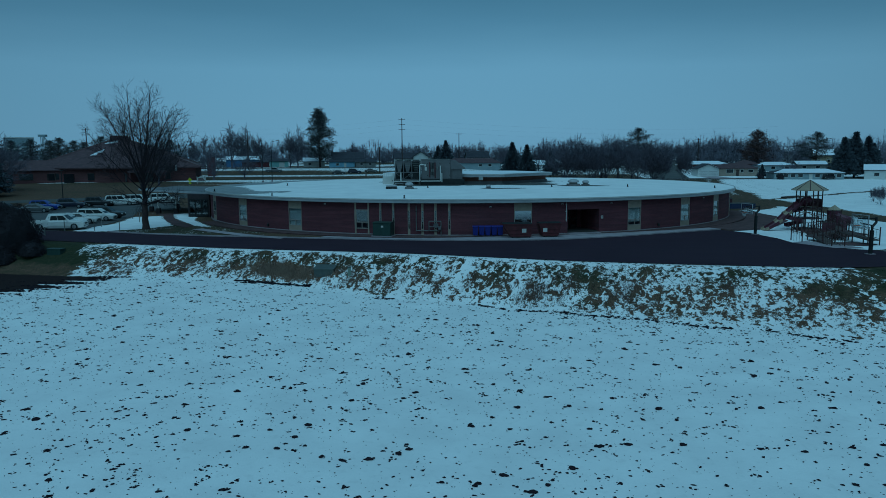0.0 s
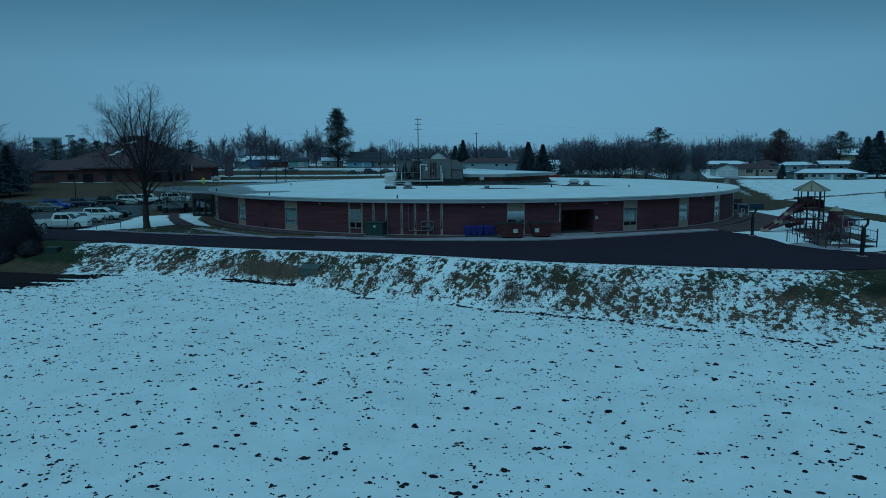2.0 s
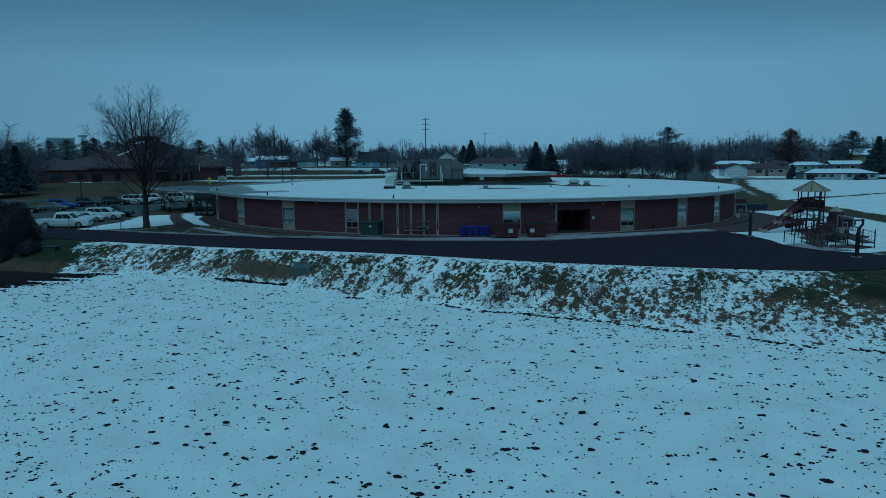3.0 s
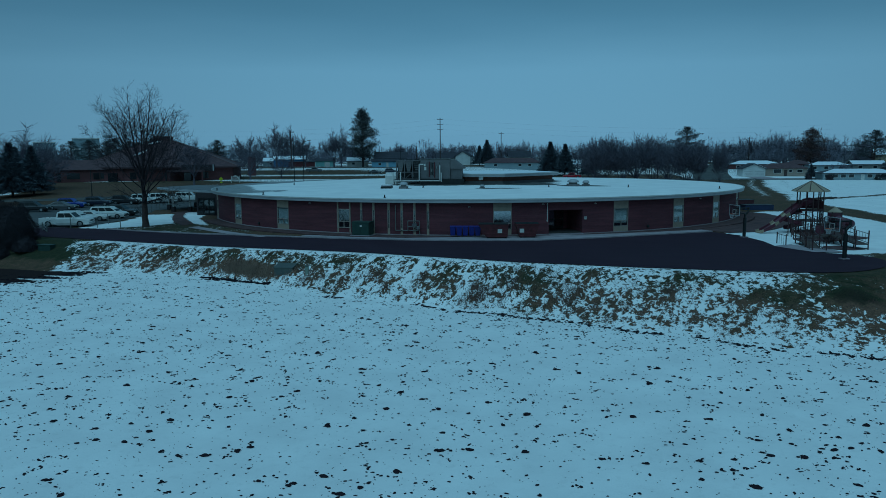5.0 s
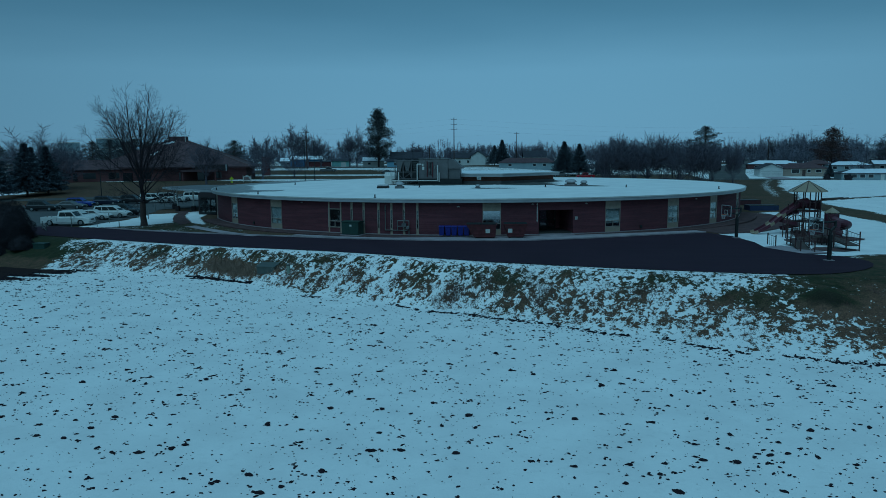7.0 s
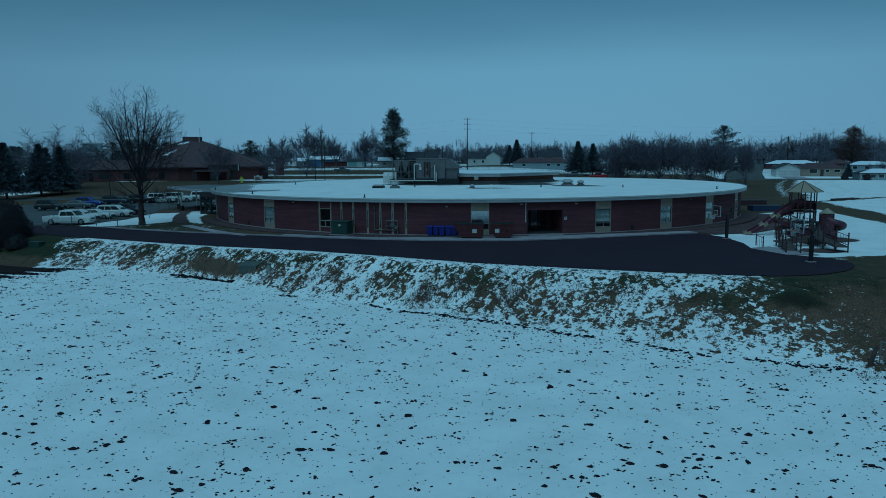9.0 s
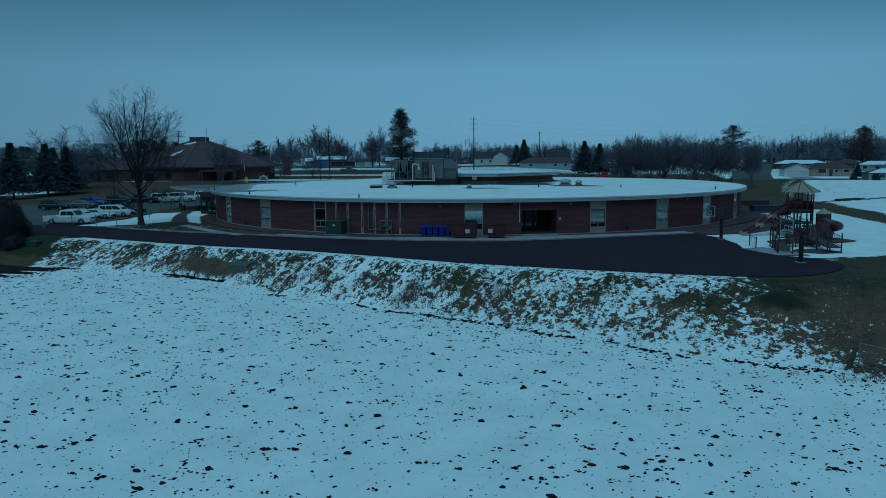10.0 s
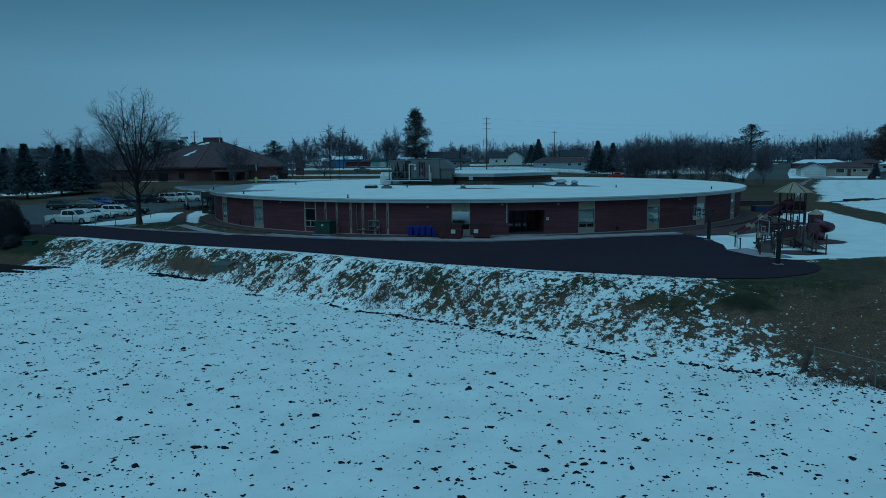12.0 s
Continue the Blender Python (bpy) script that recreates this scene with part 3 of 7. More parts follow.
CURVED_WALK = [(-16.6, 76.0), (-19.5, 77.6), (-22.8, 80.2), (-26.6, 83.6), (-29.4, 86.3)]
sheet("footpath", ribbon(CURVED_WALK, 1.4), M_CONC, 0.06, 2.0, "pale concrete footpath curving to the entrance", "footpath")
sheet("entrance_path", [(-32.0, 87.6), (-31.8, 90.3), (-35.2, 95.8), (-37.9, 100.5), (-39.8, 104.6), (-41.9, 110), (-41, 112.5), (-45.5, 112), (-43.0, 108.8), (-40.2, 101.9), (-37.6, 96.3), (-34.9, 91.5)], M_MULCH, 0.05, 2.0, "damp brown paved path to the entrance", "footpath")
bm = bmesh.new()
arc_box(bm, -150, -12, RW - 0.3, RW + 2.2, -0.6, 0.03 - DIP, 1.5)
tagged(finish("planting_bed", bm, M_MULCH), "strip of brown mulch along the wall", "bed", kind="structure")
sheet("bare_dirt", [(24, 78.2), (31.6, 82.3), (33.2, 79.5), (37.5, 81.8), (42, 88), (46, 94), (47.6, 101), (47.5, 109), (44.5, 113), (41.5, 108), (36, 90), (30, 83)], M_MULCH, 0.045, 2.0, "bare brown dirt round the back of the school", "dirt")

# ---------------------------------------------------------------- the round school
school = thing("school_building", Matrix(), "round single-storey brick school with a snowy low conical roof", "school")
EAVE, TOP = 3.27, 3.72
WINDOWS = ((-152.5, 2.0), (-136.65, 2.0), (-122.0, 2.0), (-108.9, 0.0), (-83.2, 1.95), (-63.45, 1.9), (-50.8, 1.85), (-38.5, 1.85), (-24.0, 1.85))
SLITS = (-105.75, -103.6, -101.05, -98.9, -96.85, -94.7)
DOUBLE_W, SLIT_W = 1.75, 0.26
ALCOVE = (-76.05, -70.2)
deg = lambda w: math.degrees(w / RW)
gaps = sorted([(a - deg(w or DOUBLE_W) / 2, a + deg(w or DOUBLE_W) / 2) for a, w in WINDOWS] + [(a - deg(SLIT_W) / 2, a + deg(SLIT_W) / 2) for a in SLITS] + [ALCOVE])
at = -172.0
for lo, hi in gaps + [(120.0, 120.0)]:
    part("brick_wall", arc_box(bmesh.new(), at, lo, RW - 0.32, RW, -0.5, EAVE), M_BRICK, school)
    at = hi
part("brick_wall", arc_box(bmesh.new(), 120.0, 180.0, RW - 0.32, RW, -0.5, EAVE, 2), M_BRICK, school)
part("brick_wall", arc_box(bmesh.new(), *ALCOVE, RW - 0.32, RW, 2.42, EAVE), M_BRICK, school)
part("foundation", arc_box(bmesh.new(), -172, 120, RW - 0.2, RW + 0.05, -0.7, 0.12 - DIP), M_CONC, school, "pale concrete foundation strip")
part("inner_wall", arc_box(bmesh.new(), -172, 170, RW - 7.2, RW - 7.0, -0.5, EAVE, 3), M_ROOM, school)
bm = bmesh.new()
arc_box(bm, -180, 180, 0.5, RW - 0.33, -0.4, -0.02, 6)
part("inner_floor", bm, M_ROOM, school)


def wall_window(angle, w, kind):
    m = on_wall(angle)
    h = w / 2
    win = finish("window", box(bmesh.new(), (-h, -0.02, 2.45), (h, 0.1, EAVE)), M_CREAM, school, "window below a cream panel")
    win.matrix_basis = m
    part("lower_panel", box(bmesh.new(), (-h, -0.02, -0.3), (h, 0.1, 0.42)), M_CREAM, win)
    if kind == "ribbed":
        for k in range(11):
            x = -h + 0.1 + k * (w - 0.2) / 10
            part("rib", box(bmesh.new(), (x - 0.035, -0.06, 2.5), (x + 0.035, -0.0205, EAVE - 0.03)), M_CREAM, win)
    bm = bmesh.new()
    for x in (-h + 0.035, h - 0.035):
        box(bm, (x - 0.035, -0.04, 0.42), (x + 0.035, 0.1, 2.45), bevel=0.008)
    for z in (0.455, 2.415):
        box(bm, (-h + 0.07, -0.04, z - 0.035), (h - 0.07, 0.1, z + 0.035))
    box(bm, (-h + 0.07, -0.035, 1.03), (h - 0.07, 0.09, 1.09))
    box(bm, (0.02 * h, -0.035, 0.49), (0.02 * h + 0.05, 0.09, 1.03))
    part("window_frame", bm, M_FRAME, win)
    for x0, x1, z0, z1 in ((-h + 0.07, h - 0.07, 1.09, 2.38), (-h + 0.07, 0.02 * h, 0.49, 1.03), (0.02 * h + 0.05, h - 0.07, 0.49, 1.03)):
        pane = part("pane", box(bmesh.new(), (x0, 0.03, z0), (x1, 0.04, z1)), M_COATED if kind == "ribbed" and z0 > 1 else M_GLASS, win)
        pane.visible_shadow = False
    drop = {"low": 0.5, "mid": 0.8, "ribbed": 2.2}.get(kind, 1.1)
    bm = bmesh.new()
    z = 2.36
    while z > drop:
        box(bm, (-h + 0.09, 0.13, z - 0.05), (h - 0.09, 0.15, z))
        z -= 0.058
    part("blind", bm, M_BLIND, win)
    return win


def double_window(angle, w):
    m = on_wall(angle)
    h = w / 2
    win = finish("window", box(bmesh.new(), (-h + 0.18, -0.005, 2.5), (h - 0.18, 0.12, EAVE)), M_BRICK, school, "dark sash between two cream posts")
    win.matrix_basis = m
    part("infill", box(bmesh.new(), (-h + 0.18, -0.005, -0.3), (h - 0.18, 0.12, 0.4)), M_BRICK, win)
    for x in (-h + 0.09, h - 0.09):
        part("cream_post", box(bmesh.new(), (x - 0.09, -0.05, -0.3), (x + 0.09, 0.1, EAVE)), M_CREAM, win)
    bm = bmesh.new()
    for x in (-h + 0.045, h - 0.045):
        box(bm, (x - 0.045, -0.09, 0.4), (x + 0.045, -0.051, 2.5))
    for z in (0.44, 1.12, 2.46):
        box(bm, (-h + 0.09, -0.09, z - 0.045), (h - 0.09, 0.06, z + 0.045))
    box(bm, (-0.035, -0.085, 0.485), (0.035, 0.055, 1.075))
    part("window_frame", bm, M_FRAME, win)
    for x0, x1, z0, z1 in ((-h + 0.19, h - 0.19, 1.17, 2.41), (-h + 0.19, -0.04, 0.49, 1.07), (0.04, h - 0.19, 0.49, 1.07)):
        pane = part("pane", box(bmesh.new(), (x0, 0.0, z0), (x1, 0.01, z1)), M_GLASS, win)
        pane.visible_shadow = False


def slit_window(angle):
    m, h = on_wall(angle), SLIT_W / 2
    win = finish("window", box(bmesh.new(), (-h, -0.05, 2.45), (h, 0.1, EAVE)), M_CREAM, school, "narrow slit of glass in a cream strip")
    win.matrix_basis = m
    part("lower_panel", box(bmesh.new(), (-h, -0.05, -0.3), (h, 0.1, 0.5)), M_CREAM, win)
    bm = bmesh.new()
    for x in (-h + 0.03, h - 0.03):
        box(bm, (x - 0.03, -0.06, 0.5), (x + 0.03, 0.1, 2.45))
    box(bm, (-h + 0.06, -0.03, 1.0), (h - 0.06, 0.09, 1.05))
    part("window_frame", bm, M_FRAME, win)
    part("pane", box(bmesh.new(), (-h + 0.06, 0.03, 0.5), (h - 0.06, 0.04, 2.45)), M_GLASS, win).visible_shadow = False


for (a, w), kind in zip(WINDOWS, ("mid", "mid", "low", "double", "ribbed", "mid", "low", "low", "mid")):
    if kind == "double":
        double_window(a, DOUBLE_W)
    else:
        wall_window(a, w, kind)
for a in SLITS:
    slit_window(a)

# recessed back entrance with dark glazed doors
am = on_wall(sum(ALCOVE) / 2)
half = RW * math.sin(radians((ALCOVE[1] - ALCOVE[0]) / 2))
bm = bmesh.new()
for s in (-1, 1):
    box(bm, (s * half - 0.1, 0.05, -0.6), (s * half + 0.1, 4.6, 2.6))
box(bm, (-half, 4.4, -0.6), (half, 4.6, 2.6))
part("entrance_recess", bm, M_BRICK, school).matrix_basis = am
part("recess_ceiling", box(bmesh.new(), (-half + 0.1, 0.05, 2.425), (half - 0.1, 4.39, 2.6)), M_ROOM, school).matrix_basis = am
part("recess_floor", box(bmesh.new(), (-half + 0.1, -0.6, -0.6), (half - 0.1, 4.39, 0.05 - DIP)), M_CONC, school).matrix_basis = am
for k in range(3):
    x = -half + 0.55 + k * 0.98
    bm = bmesh.new()
    for x0, x1, z0, z1 in ((x, x + 0.08, 0.06 - DIP, 2.2), (x + 0.85, x + 0.93, 0.06 - DIP, 2.2), (x + 0.08, x + 0.85, 2.1, 2.2), (x + 0.08, x + 0.85, 0.06 - DIP, 0.3), (x + 0.08, x + 0.85, 0.95, 1.05)):
        box(bm, (x0, 4.3, z0), (x1, 4.39, z1))
    d = part("door", bm, M_DARKMETAL, school, "dark framed glazed door in the recess")
    d.matrix_basis = am
    part("pane", box(bmesh.new(), (x + 0.08, 4.34, 0.3), (x + 0.85, 4.35, 2.1)), M_GLASS, d)
    part("door_handle", box(bmesh.new(), (x + 0.78, 4.26, 1.0), (x + 0.82, 4.3, 1.2)), M_GALV, d)

# roof: a shallow cone with a metal edge
RE = 40.35


def roof_z(r):
    return TOP + 0.019 * (RE - r)


def roof_cover(x, y):
    dx, dy = x - CX, y - CY
    r, a = math.hypot(dx, dy), math.degrees(math.atan2(dy, dx))
    wob = noise.noise(Vector((x * 0.12, y * 0.12, 5.0)))
    wet, snow = 0.0, 1.0
    west = smooth(124, 146, abs(a)) if (a < 0 or a > 120) else 0
    bare = west * smooth(27.5, 33.0, r + 3.5 * wob - 4.5 * smooth(128, 150, abs(a)))
    back = smooth(35, 38, r) * smooth(20, 60, a) * 0.5
    snow = 1 - max(bare, back * 0.7)
    for vx, vy, vl, vr, vd in MELT:
        ex = (x - vx) / (vl if x < vx else vr)
        ey = (y - vy) / vd
        q = smooth(0.55, 1.25, math.hypot(ex, ey))
        snow, wet = min(snow, q), max(wet, 1 - smooth(0.9, 1.5, math.hypot(ex, ey)))
    return (snow, wet, 0)


MELT = ((6.0, 93.6, 1.3, 5.6, 1.1), (-4.4, 94.3, 0.8, 1.6, 0.8), (18.9, 100.6, 3.0, 5.2, 1.9), (0.5, 103.5, 9.5, 10.5, 4.2), (11, 104.5, 5, 6.5, 4.5), (4, 115.6, 15, 15, 14))
RR = spread((10.0, 24, 1.0), (24, RE, 0.55))
verts, faces, na = [], [], 300
for r in RR:
    for k in range(na):
        a = 2 * math.pi * k / na
        verts.append((CX + r * math.cos(a), CY + r * math.sin(a), roof_z(r)))
for j in range(len(RR) - 1):
    for k in range(na):
        faces.append((j * na + k, (j + 1) * na + k, (j + 1) * na + (k + 1) % na, j * na + (k + 1) % na))
faces.append(tuple(range(na)))
roof = raw("roof", verts, faces, M_ROOF, school, "thin snow on a grey membrane, bare towards the entrance", True)
col = roof.data.color_attributes.new("cover", "FLOAT_COLOR", "POINT")
col.data.foreach_set("color", np.array([(*roof_cover(v[0], v[1]), 1.0) for v in verts], np.float32).ravel())
part("fascia", arc_box(bmesh.new(), -180, 180, RE - 0.12, RE, EAVE + 0.05, TOP + 0.02, 1.2), M_FASCIA, roof, "white metal roof edge")
part("drip_edge", arc_box(bmesh.new(), -180, 180, RE + 0.002, RE + 0.05, TOP - 0.1, TOP + 0.035, 1.2), M_WHITE, roof)
part("soffit", arc_box(bmesh.new(), -180, 180, RW - 8, RE - 0.13, EAVE + 0.002, EAVE + 0.1, 1.2), M_GREYPAINT, roof)

# raised polygon in the middle
HEX = [(CX + 13.6 * math.cos(radians(-68.6 + 60 * k)), CY + 13.6 * math.sin(radians(-68.6 + 60 * k))) for k in range(6)]


def grown(k):
    return [(CX + (x - CX) * k, CY + (y - CY) * k) for x, y in HEX]


part("upper_wall", prism(bmesh.new(), grown(0.93), 4.0, 5.25), M_BRICK2, school, "dark brick of the raised middle")
part("upper_flashing", prism(bmesh.new(), grown(0.945), 4.0, 4.62), M_GREYPAINT, school)
up = part("upper_roof", prism(bmesh.new(), grown(1.0), 5.25, 5.7), M_FASCIA, school, "flat raised roof with a broad pale metal edge")
part("roof_snow", prism(bmesh.new(), grown(0.985), 5.701, 5.74), M_SNOW, up)
part("edge_strip", prism(bmesh.new(), grown(1.006), 5.6, 5.7), M_WHITE, up)

# entrance canopy on the parking side
ca = thing("entrance_canopy", Matrix(), "flat grey canopy on pale posts before the main entrance", "canopy")
bm = bmesh.new()
prism(bm, [(-34.5, 104.0), (-33.6, 108), (-33.6, 122), (-47.5, 127), (-50.5, 118), (-46, 112.5)], 3.0, 3.3)
part("slab", bm, M_FASCIA, ca, "flat canopy slab with a pale edge")
bm = bmesh.new()
prism(bm, [(-34.9, 104.6), (-34.0, 108), (-34.0, 121.6), (-47.2, 126.4), (-50, 118.1), (-45.8, 112.9)], 3.301, 3.34)
part("membrane", bm, M_GREYPAINT, ca)
for x, y in ((-45.6, 113.6), (-48.6, 118.3), (-46.6, 124.6), (-42.6, 113.2)):
    part("post", tube(bmesh.new(), (x, y, land(x, y)), (x, y, 3.0), 0.11, n=12), M_WHITE, ca)
    part("pier", box(bmesh.new(), (x - 0.3, y - 0.3, land(x, y) - 0.1), (x + 0.3, y + 0.3, 0.3), bevel=0.03), M_DARKPANEL, ca)
bm = bmesh.new()
prism(bm, [(-37.6, 104.6), (-34.0, 103.4), (-33.8, 112), (-39.0, 113)], -0.5, 2.99)
part("lobby_wall", bm, M_DARKPANEL, ca)
for k in range(3):
    bm = bmesh.new()
    for x0, x1, z0, z1 in ((0, 0.08, -0.2, 2.3), (0.92, 1.0, -0.2, 2.3), (0.08, 0.92, 2.2, 2.3), (0.08, 0.92, -0.2, 0.1), (0.08, 0.92, 0.95, 1.03)):
        box(bm, (x0, -0.08, z0), (x1, 0.0, z1))
    d = part("door", bm, M_DARKMETAL, ca, "dark framed glazed entrance door")
    d.matrix_basis = pose(-37.3 + 1.04 * k, 104.48 - 0.347 * k, 0, 0, 0, -18.4)
    part("pane", box(bmesh.new(), (0.08, -0.05, 0.1), (0.92, -0.04, 2.2)), M_GLASS, d)


# ---------------------------------------------------------------- field: clods of soil, tussocks on the bank
BIG_CLODS = (
    (-12.0, 50.4), (-9.0, 35.7), (-10.1, 33.6), (-4.1, 34.8), (-1.4, 33.6), (1.1, 37.2), (3.4, 31.5), (5.8, 31.6), (1.2, 29.4), (-6.2, 28.2),
    (-6.7, 27.1), (-1.8, 26.7), (-1.4, 27.1), (-2.9, 26.2), (-10.9, 28.8), (3.1, 23.5), (3.7, 24.0), (-0.1, 24.3), (2.2, 24.8), (6.1, 27.2),
    (7.4, 27.3), (4.8, 25.3), (-5.9, 29.5), (-16.1, 43.5), (8.0, 32.5), (10.6, 40.5), (11.5, 37.5), (12.7, 36.9), (16.0, 35.4), (14.4, 31.0),
    (16.9, 37.9), (9.8, 31.1), (9.6, 27.2), (14.1, 26.4), (18.9, 28.7), (20.1, 28.4), (20.1, 27.2), (21.5, 27.9), (22.2, 28.1), (23.9, 30.4),
    (18.9, 27.3), (17.5, 24.7), (15.8, 25.2), (17.1, 26.0), (28.2, 28.6), (27.5, 28.0), (31.2, 29.8), (-14.2, 24.2), (-17.8, 29.7))


def lump_shape(kind):
    bm = bmesh.new()
    if kind == 2:
        bmesh.ops.create_icosphere(bm, subdivisions=2, radius=1)
    elif kind == 1:
        bmesh.ops.create_icosphere(bm, subdivisions=1, radius=1)
    else:
        bmesh.ops.create_cone(bm, segments=5, radius1=1, radius2=0.35, depth=1.2, cap_ends=True)
    bm.verts.ensure_lookup_table()
    vs = np.array([v.co[:] for v in bm.verts])
    fs = [[v.index for v in f.verts] for f in bm.faces]
    bm.free()
    return vs, fs


LUMPS = [lump_shape(k) for k in range(3)]


def scatter_lumps(name, spots, mat, rng, label):
    verts, faces, n = [], [], 0
    for x, y, size in spots:
        vs, fs = LUMPS[2 if size > 0.16 else 1 if size > 0.085 else 0]
        v = vs * (1 + rng.uniform(-0.6, 0.5, (len(vs), 1)))
        v = v * np.array([size * rng.uniform(0.8, 1.6), size * rng.uniform(0.6, 1.0), size * rng.uniform(0.3, 0.62)]) * 0.5
        a = rng.normal(0.15, 0.7)
        c, s = math.cos(a), math.sin(a)
        v = np.stack([v[:, 0] * c - v[:, 1] * s + x, v[:, 0] * s + v[:, 1] * c + y, v[:, 2] + land(x, y) + size * 0.08], -1)
        verts += v.tolist()
        faces += [[i + n for i in f] for f in fs]
        n += len(v)
    return tagged(raw(name, verts, faces, mat), label, "soil", kind="stuff")


rng = np.random.default_rng(5)
spots = []
while len(spots) < 15500:
    x, y = rng.uniform(-48, 62), rng.uniform(12, 62)
    if abs(x - 10.5) > 0.66 * y + 14 or y > along(TOE, x) - 0.2:
        continue
    thick = 0.5 + 0.5 * noise.noise(Vector((x * 0.16, y * 0.16, 0.4)))
    if rng.uniform() > 0.35 + 0.8 * thick:
        continue
    u = rng.uniform()
    size = rng.uniform(0.04, 0.085) if u < 0.66 else rng.uniform(0.085, 0.16) if u < 0.965 else rng.uniform(0.16, 0.23)
    spots.append((x, y, size))
    if size > 0.12:
        for _ in range(rng.integers(0, 5)):
            spots.append((x + rng.normal(0, 0.16), y + rng.normal(0, 0.12), rng.uniform(0.04, 0.14)))
for k in range(1500):
    x = rng.uniform(-32, 40)
    run = noise.noise(Vector((x * 0.33, 2.0, 9.0)))
    drift = 0.8 * noise.noise(Vector((x * 0.27, 7.0, 1.0)))
    if run > (-0.17 if 2 < x < 32 else 0.22):
        spots.append((x, along(TOE, x) - 0.2 + 0.7 * drift + rng.normal(0.0, 0.16), rng.uniform(0.05, 0.22)))
    elif k % 2:
        spots.append((x, along(TOE, x) + rng.uniform(-1.4, 2.0), rng.uniform(0.04, 0.15)))
for _ in range(600):
    x = rng.uniform(8, 38)
    spots.append((x, along(TOE, x) + 0.4 - abs(rng.normal(0, 2.0)), rng.uniform(0.05, 0.15)))
for _ in range(260):  # an open furrow below the tan grass
    x = rng.uniform(-18.2, -11.2)
    spots.append((x, 60.9 - 0.31 * (x + 17.6) + rng.normal(0.0, 0.09), rng.uniform(0.08, 0.26)))
for _ in range(1900):
    x = rng.uniform(-46, -29.5)
    y = 58.9 - 0.8 * (-33.5 - x) + rng.normal(0.0, 1.7)
    if y < along(TOE, x) + 0.3 and noise.noise(Vector((x * 0.16 + 0.1 * y, y * 1.3 + 0.25 * x, 4.0))) > -0.05:
        spots.append((x, y, rng.uniform(0.05, 0.24)))
scatter_lumps("soil_clods", spots, M_CLOD, rng, "dark clods of soil lying on the snowy field")


def big_clod(x, y, size):
    """One large clod: a lumpy heap of two or three pieces."""
    bm = bmesh.new()
    for k in range(rng.integers(2, 5)):
        q = size * (1.0 if k == 0 else rng.uniform(0.35, 0.65))
        o = Vector((0, 0, 0)) if k == 0 else Vector((rng.normal(0, 0.55) * size, rng.normal(0, 0.35) * size, 0))
        vs = bmesh.ops.create_icosphere(bm, subdivisions=2, radius=1)["verts"]
        sx, sy, sz = q * rng.uniform(0.5, 0.8), q * rng.uniform(0.35, 0.5), q * rng.uniform(0.2, 0.36)
        for v in vs:
            f = 1 + 0.55 * noise.noise(v.co * 1.7 + Vector((x, y, k)))
            v.co = Vector((v.co.x * sx * f, v.co.y * sy * f, v.co.z * sz * f)) + o
    t = finish("soil_clod", bm, M_CLOD)
    t.matrix_basis = pose(x, y, land(x, y) + 0.03, 0, 0, rng.uniform(-30, 30))
    tagged(t, "large dark clod of soil on the snow", "soil clod", "large soil clods")


for x, y in BIG_CLODS:
    big_clod(x, y, rng.uniform(0.16, 0.26))


def tufts(name, spots, mat, rng, label, blades=16):
    verts, faces = [], []
    for x, y, h in spots:
        for _ in range(blades):
            bx, by = x + rng.normal(0, 0.12 + 0.25 * h), y + rng.normal(0, 0.12 + 0.25 * h)
            z = land(bx, by)
            a, lean, hh = rng.uniform(0, 6.28), rng.uniform(0.1, 0.7) * h, h * rng.uniform(0.4, 1.0)
            ux, uy = math.cos(a), math.sin(a) - 0.5
            w = 0.011 + 0.02 * h
            k = len(verts)
            verts += [(bx - w, by, z - 0.03), (bx + w, by, z - 0.03), (bx + lean * ux, by + lean * uy, z + hh)]
            faces.append((k, k + 1, k + 2))
    return tagged(raw(name, verts, faces, mat), label, "grass", kind="stuff")


dry, green = [], []
for _ in range(12000):
    x = rng.uniform(-33, 42)
    e, t = along(CREST, x), along(TOE, x)
    y = rng.uniform(t, e - 0.3)
    snow, brown, _ = cover(x, y)
    clump = noise.noise(Vector((x * 1.3 - 0.4 * y, y * 1.3, 4.4)))
    if clump > -0.05 and rng.uniform() < 1.1 - 2.0 * snow + 0.5 * clump:
        tall = rng.uniform(0.05, 0.11) if x > 29 else rng.uniform(0.05, 0.11) + 0.13 * max(0, clump)
        (dry if rng.uniform() < brown + 0.1 else green).append((x, y, tall))
for cx, cy, sx, sy, n, h in ((7.0, 52.4, 0.9, 0.5, 45, 0.42), (9.4, 52.0, 0.4, 0.6, 14, 0.4), (13.3, 50.8, 0.5, 0.7, 26, 0.4), (-2, 57.0, 1.5, 0.5, 30, 0.3), (20, 49, 0.9, 0.6, 22, 0.3), (36.0, 38.6, 2.2, 0.3, 150, 0.2), (33.5, 39.8, 0.8, 0.2, 40, 0.18)):
    for _ in range(n):
        dry.append((rng.normal(cx, sx), rng.normal(cy, sy), h * rng.uniform(0.5, 1.0)))
tan = []
for _ in range(230):
    x = rng.normal(-14.0, 1.8)
    tan.append((x, 61.2 - 0.35 * (x + 14.0) + rng.normal(0, 0.36), rng.uniform(0.2, 0.42)))
tufts("tan_grass", tan, M_TANGRASS, rng, "pale tan tall grass beside the utility box")
tufts("dry_grass", dry, M_DRY, rng, "tan dry grass standing on the snowy bank")
tufts("green_grass", green, M_TURF, rng, "dark green tussocks on the snowy bank")


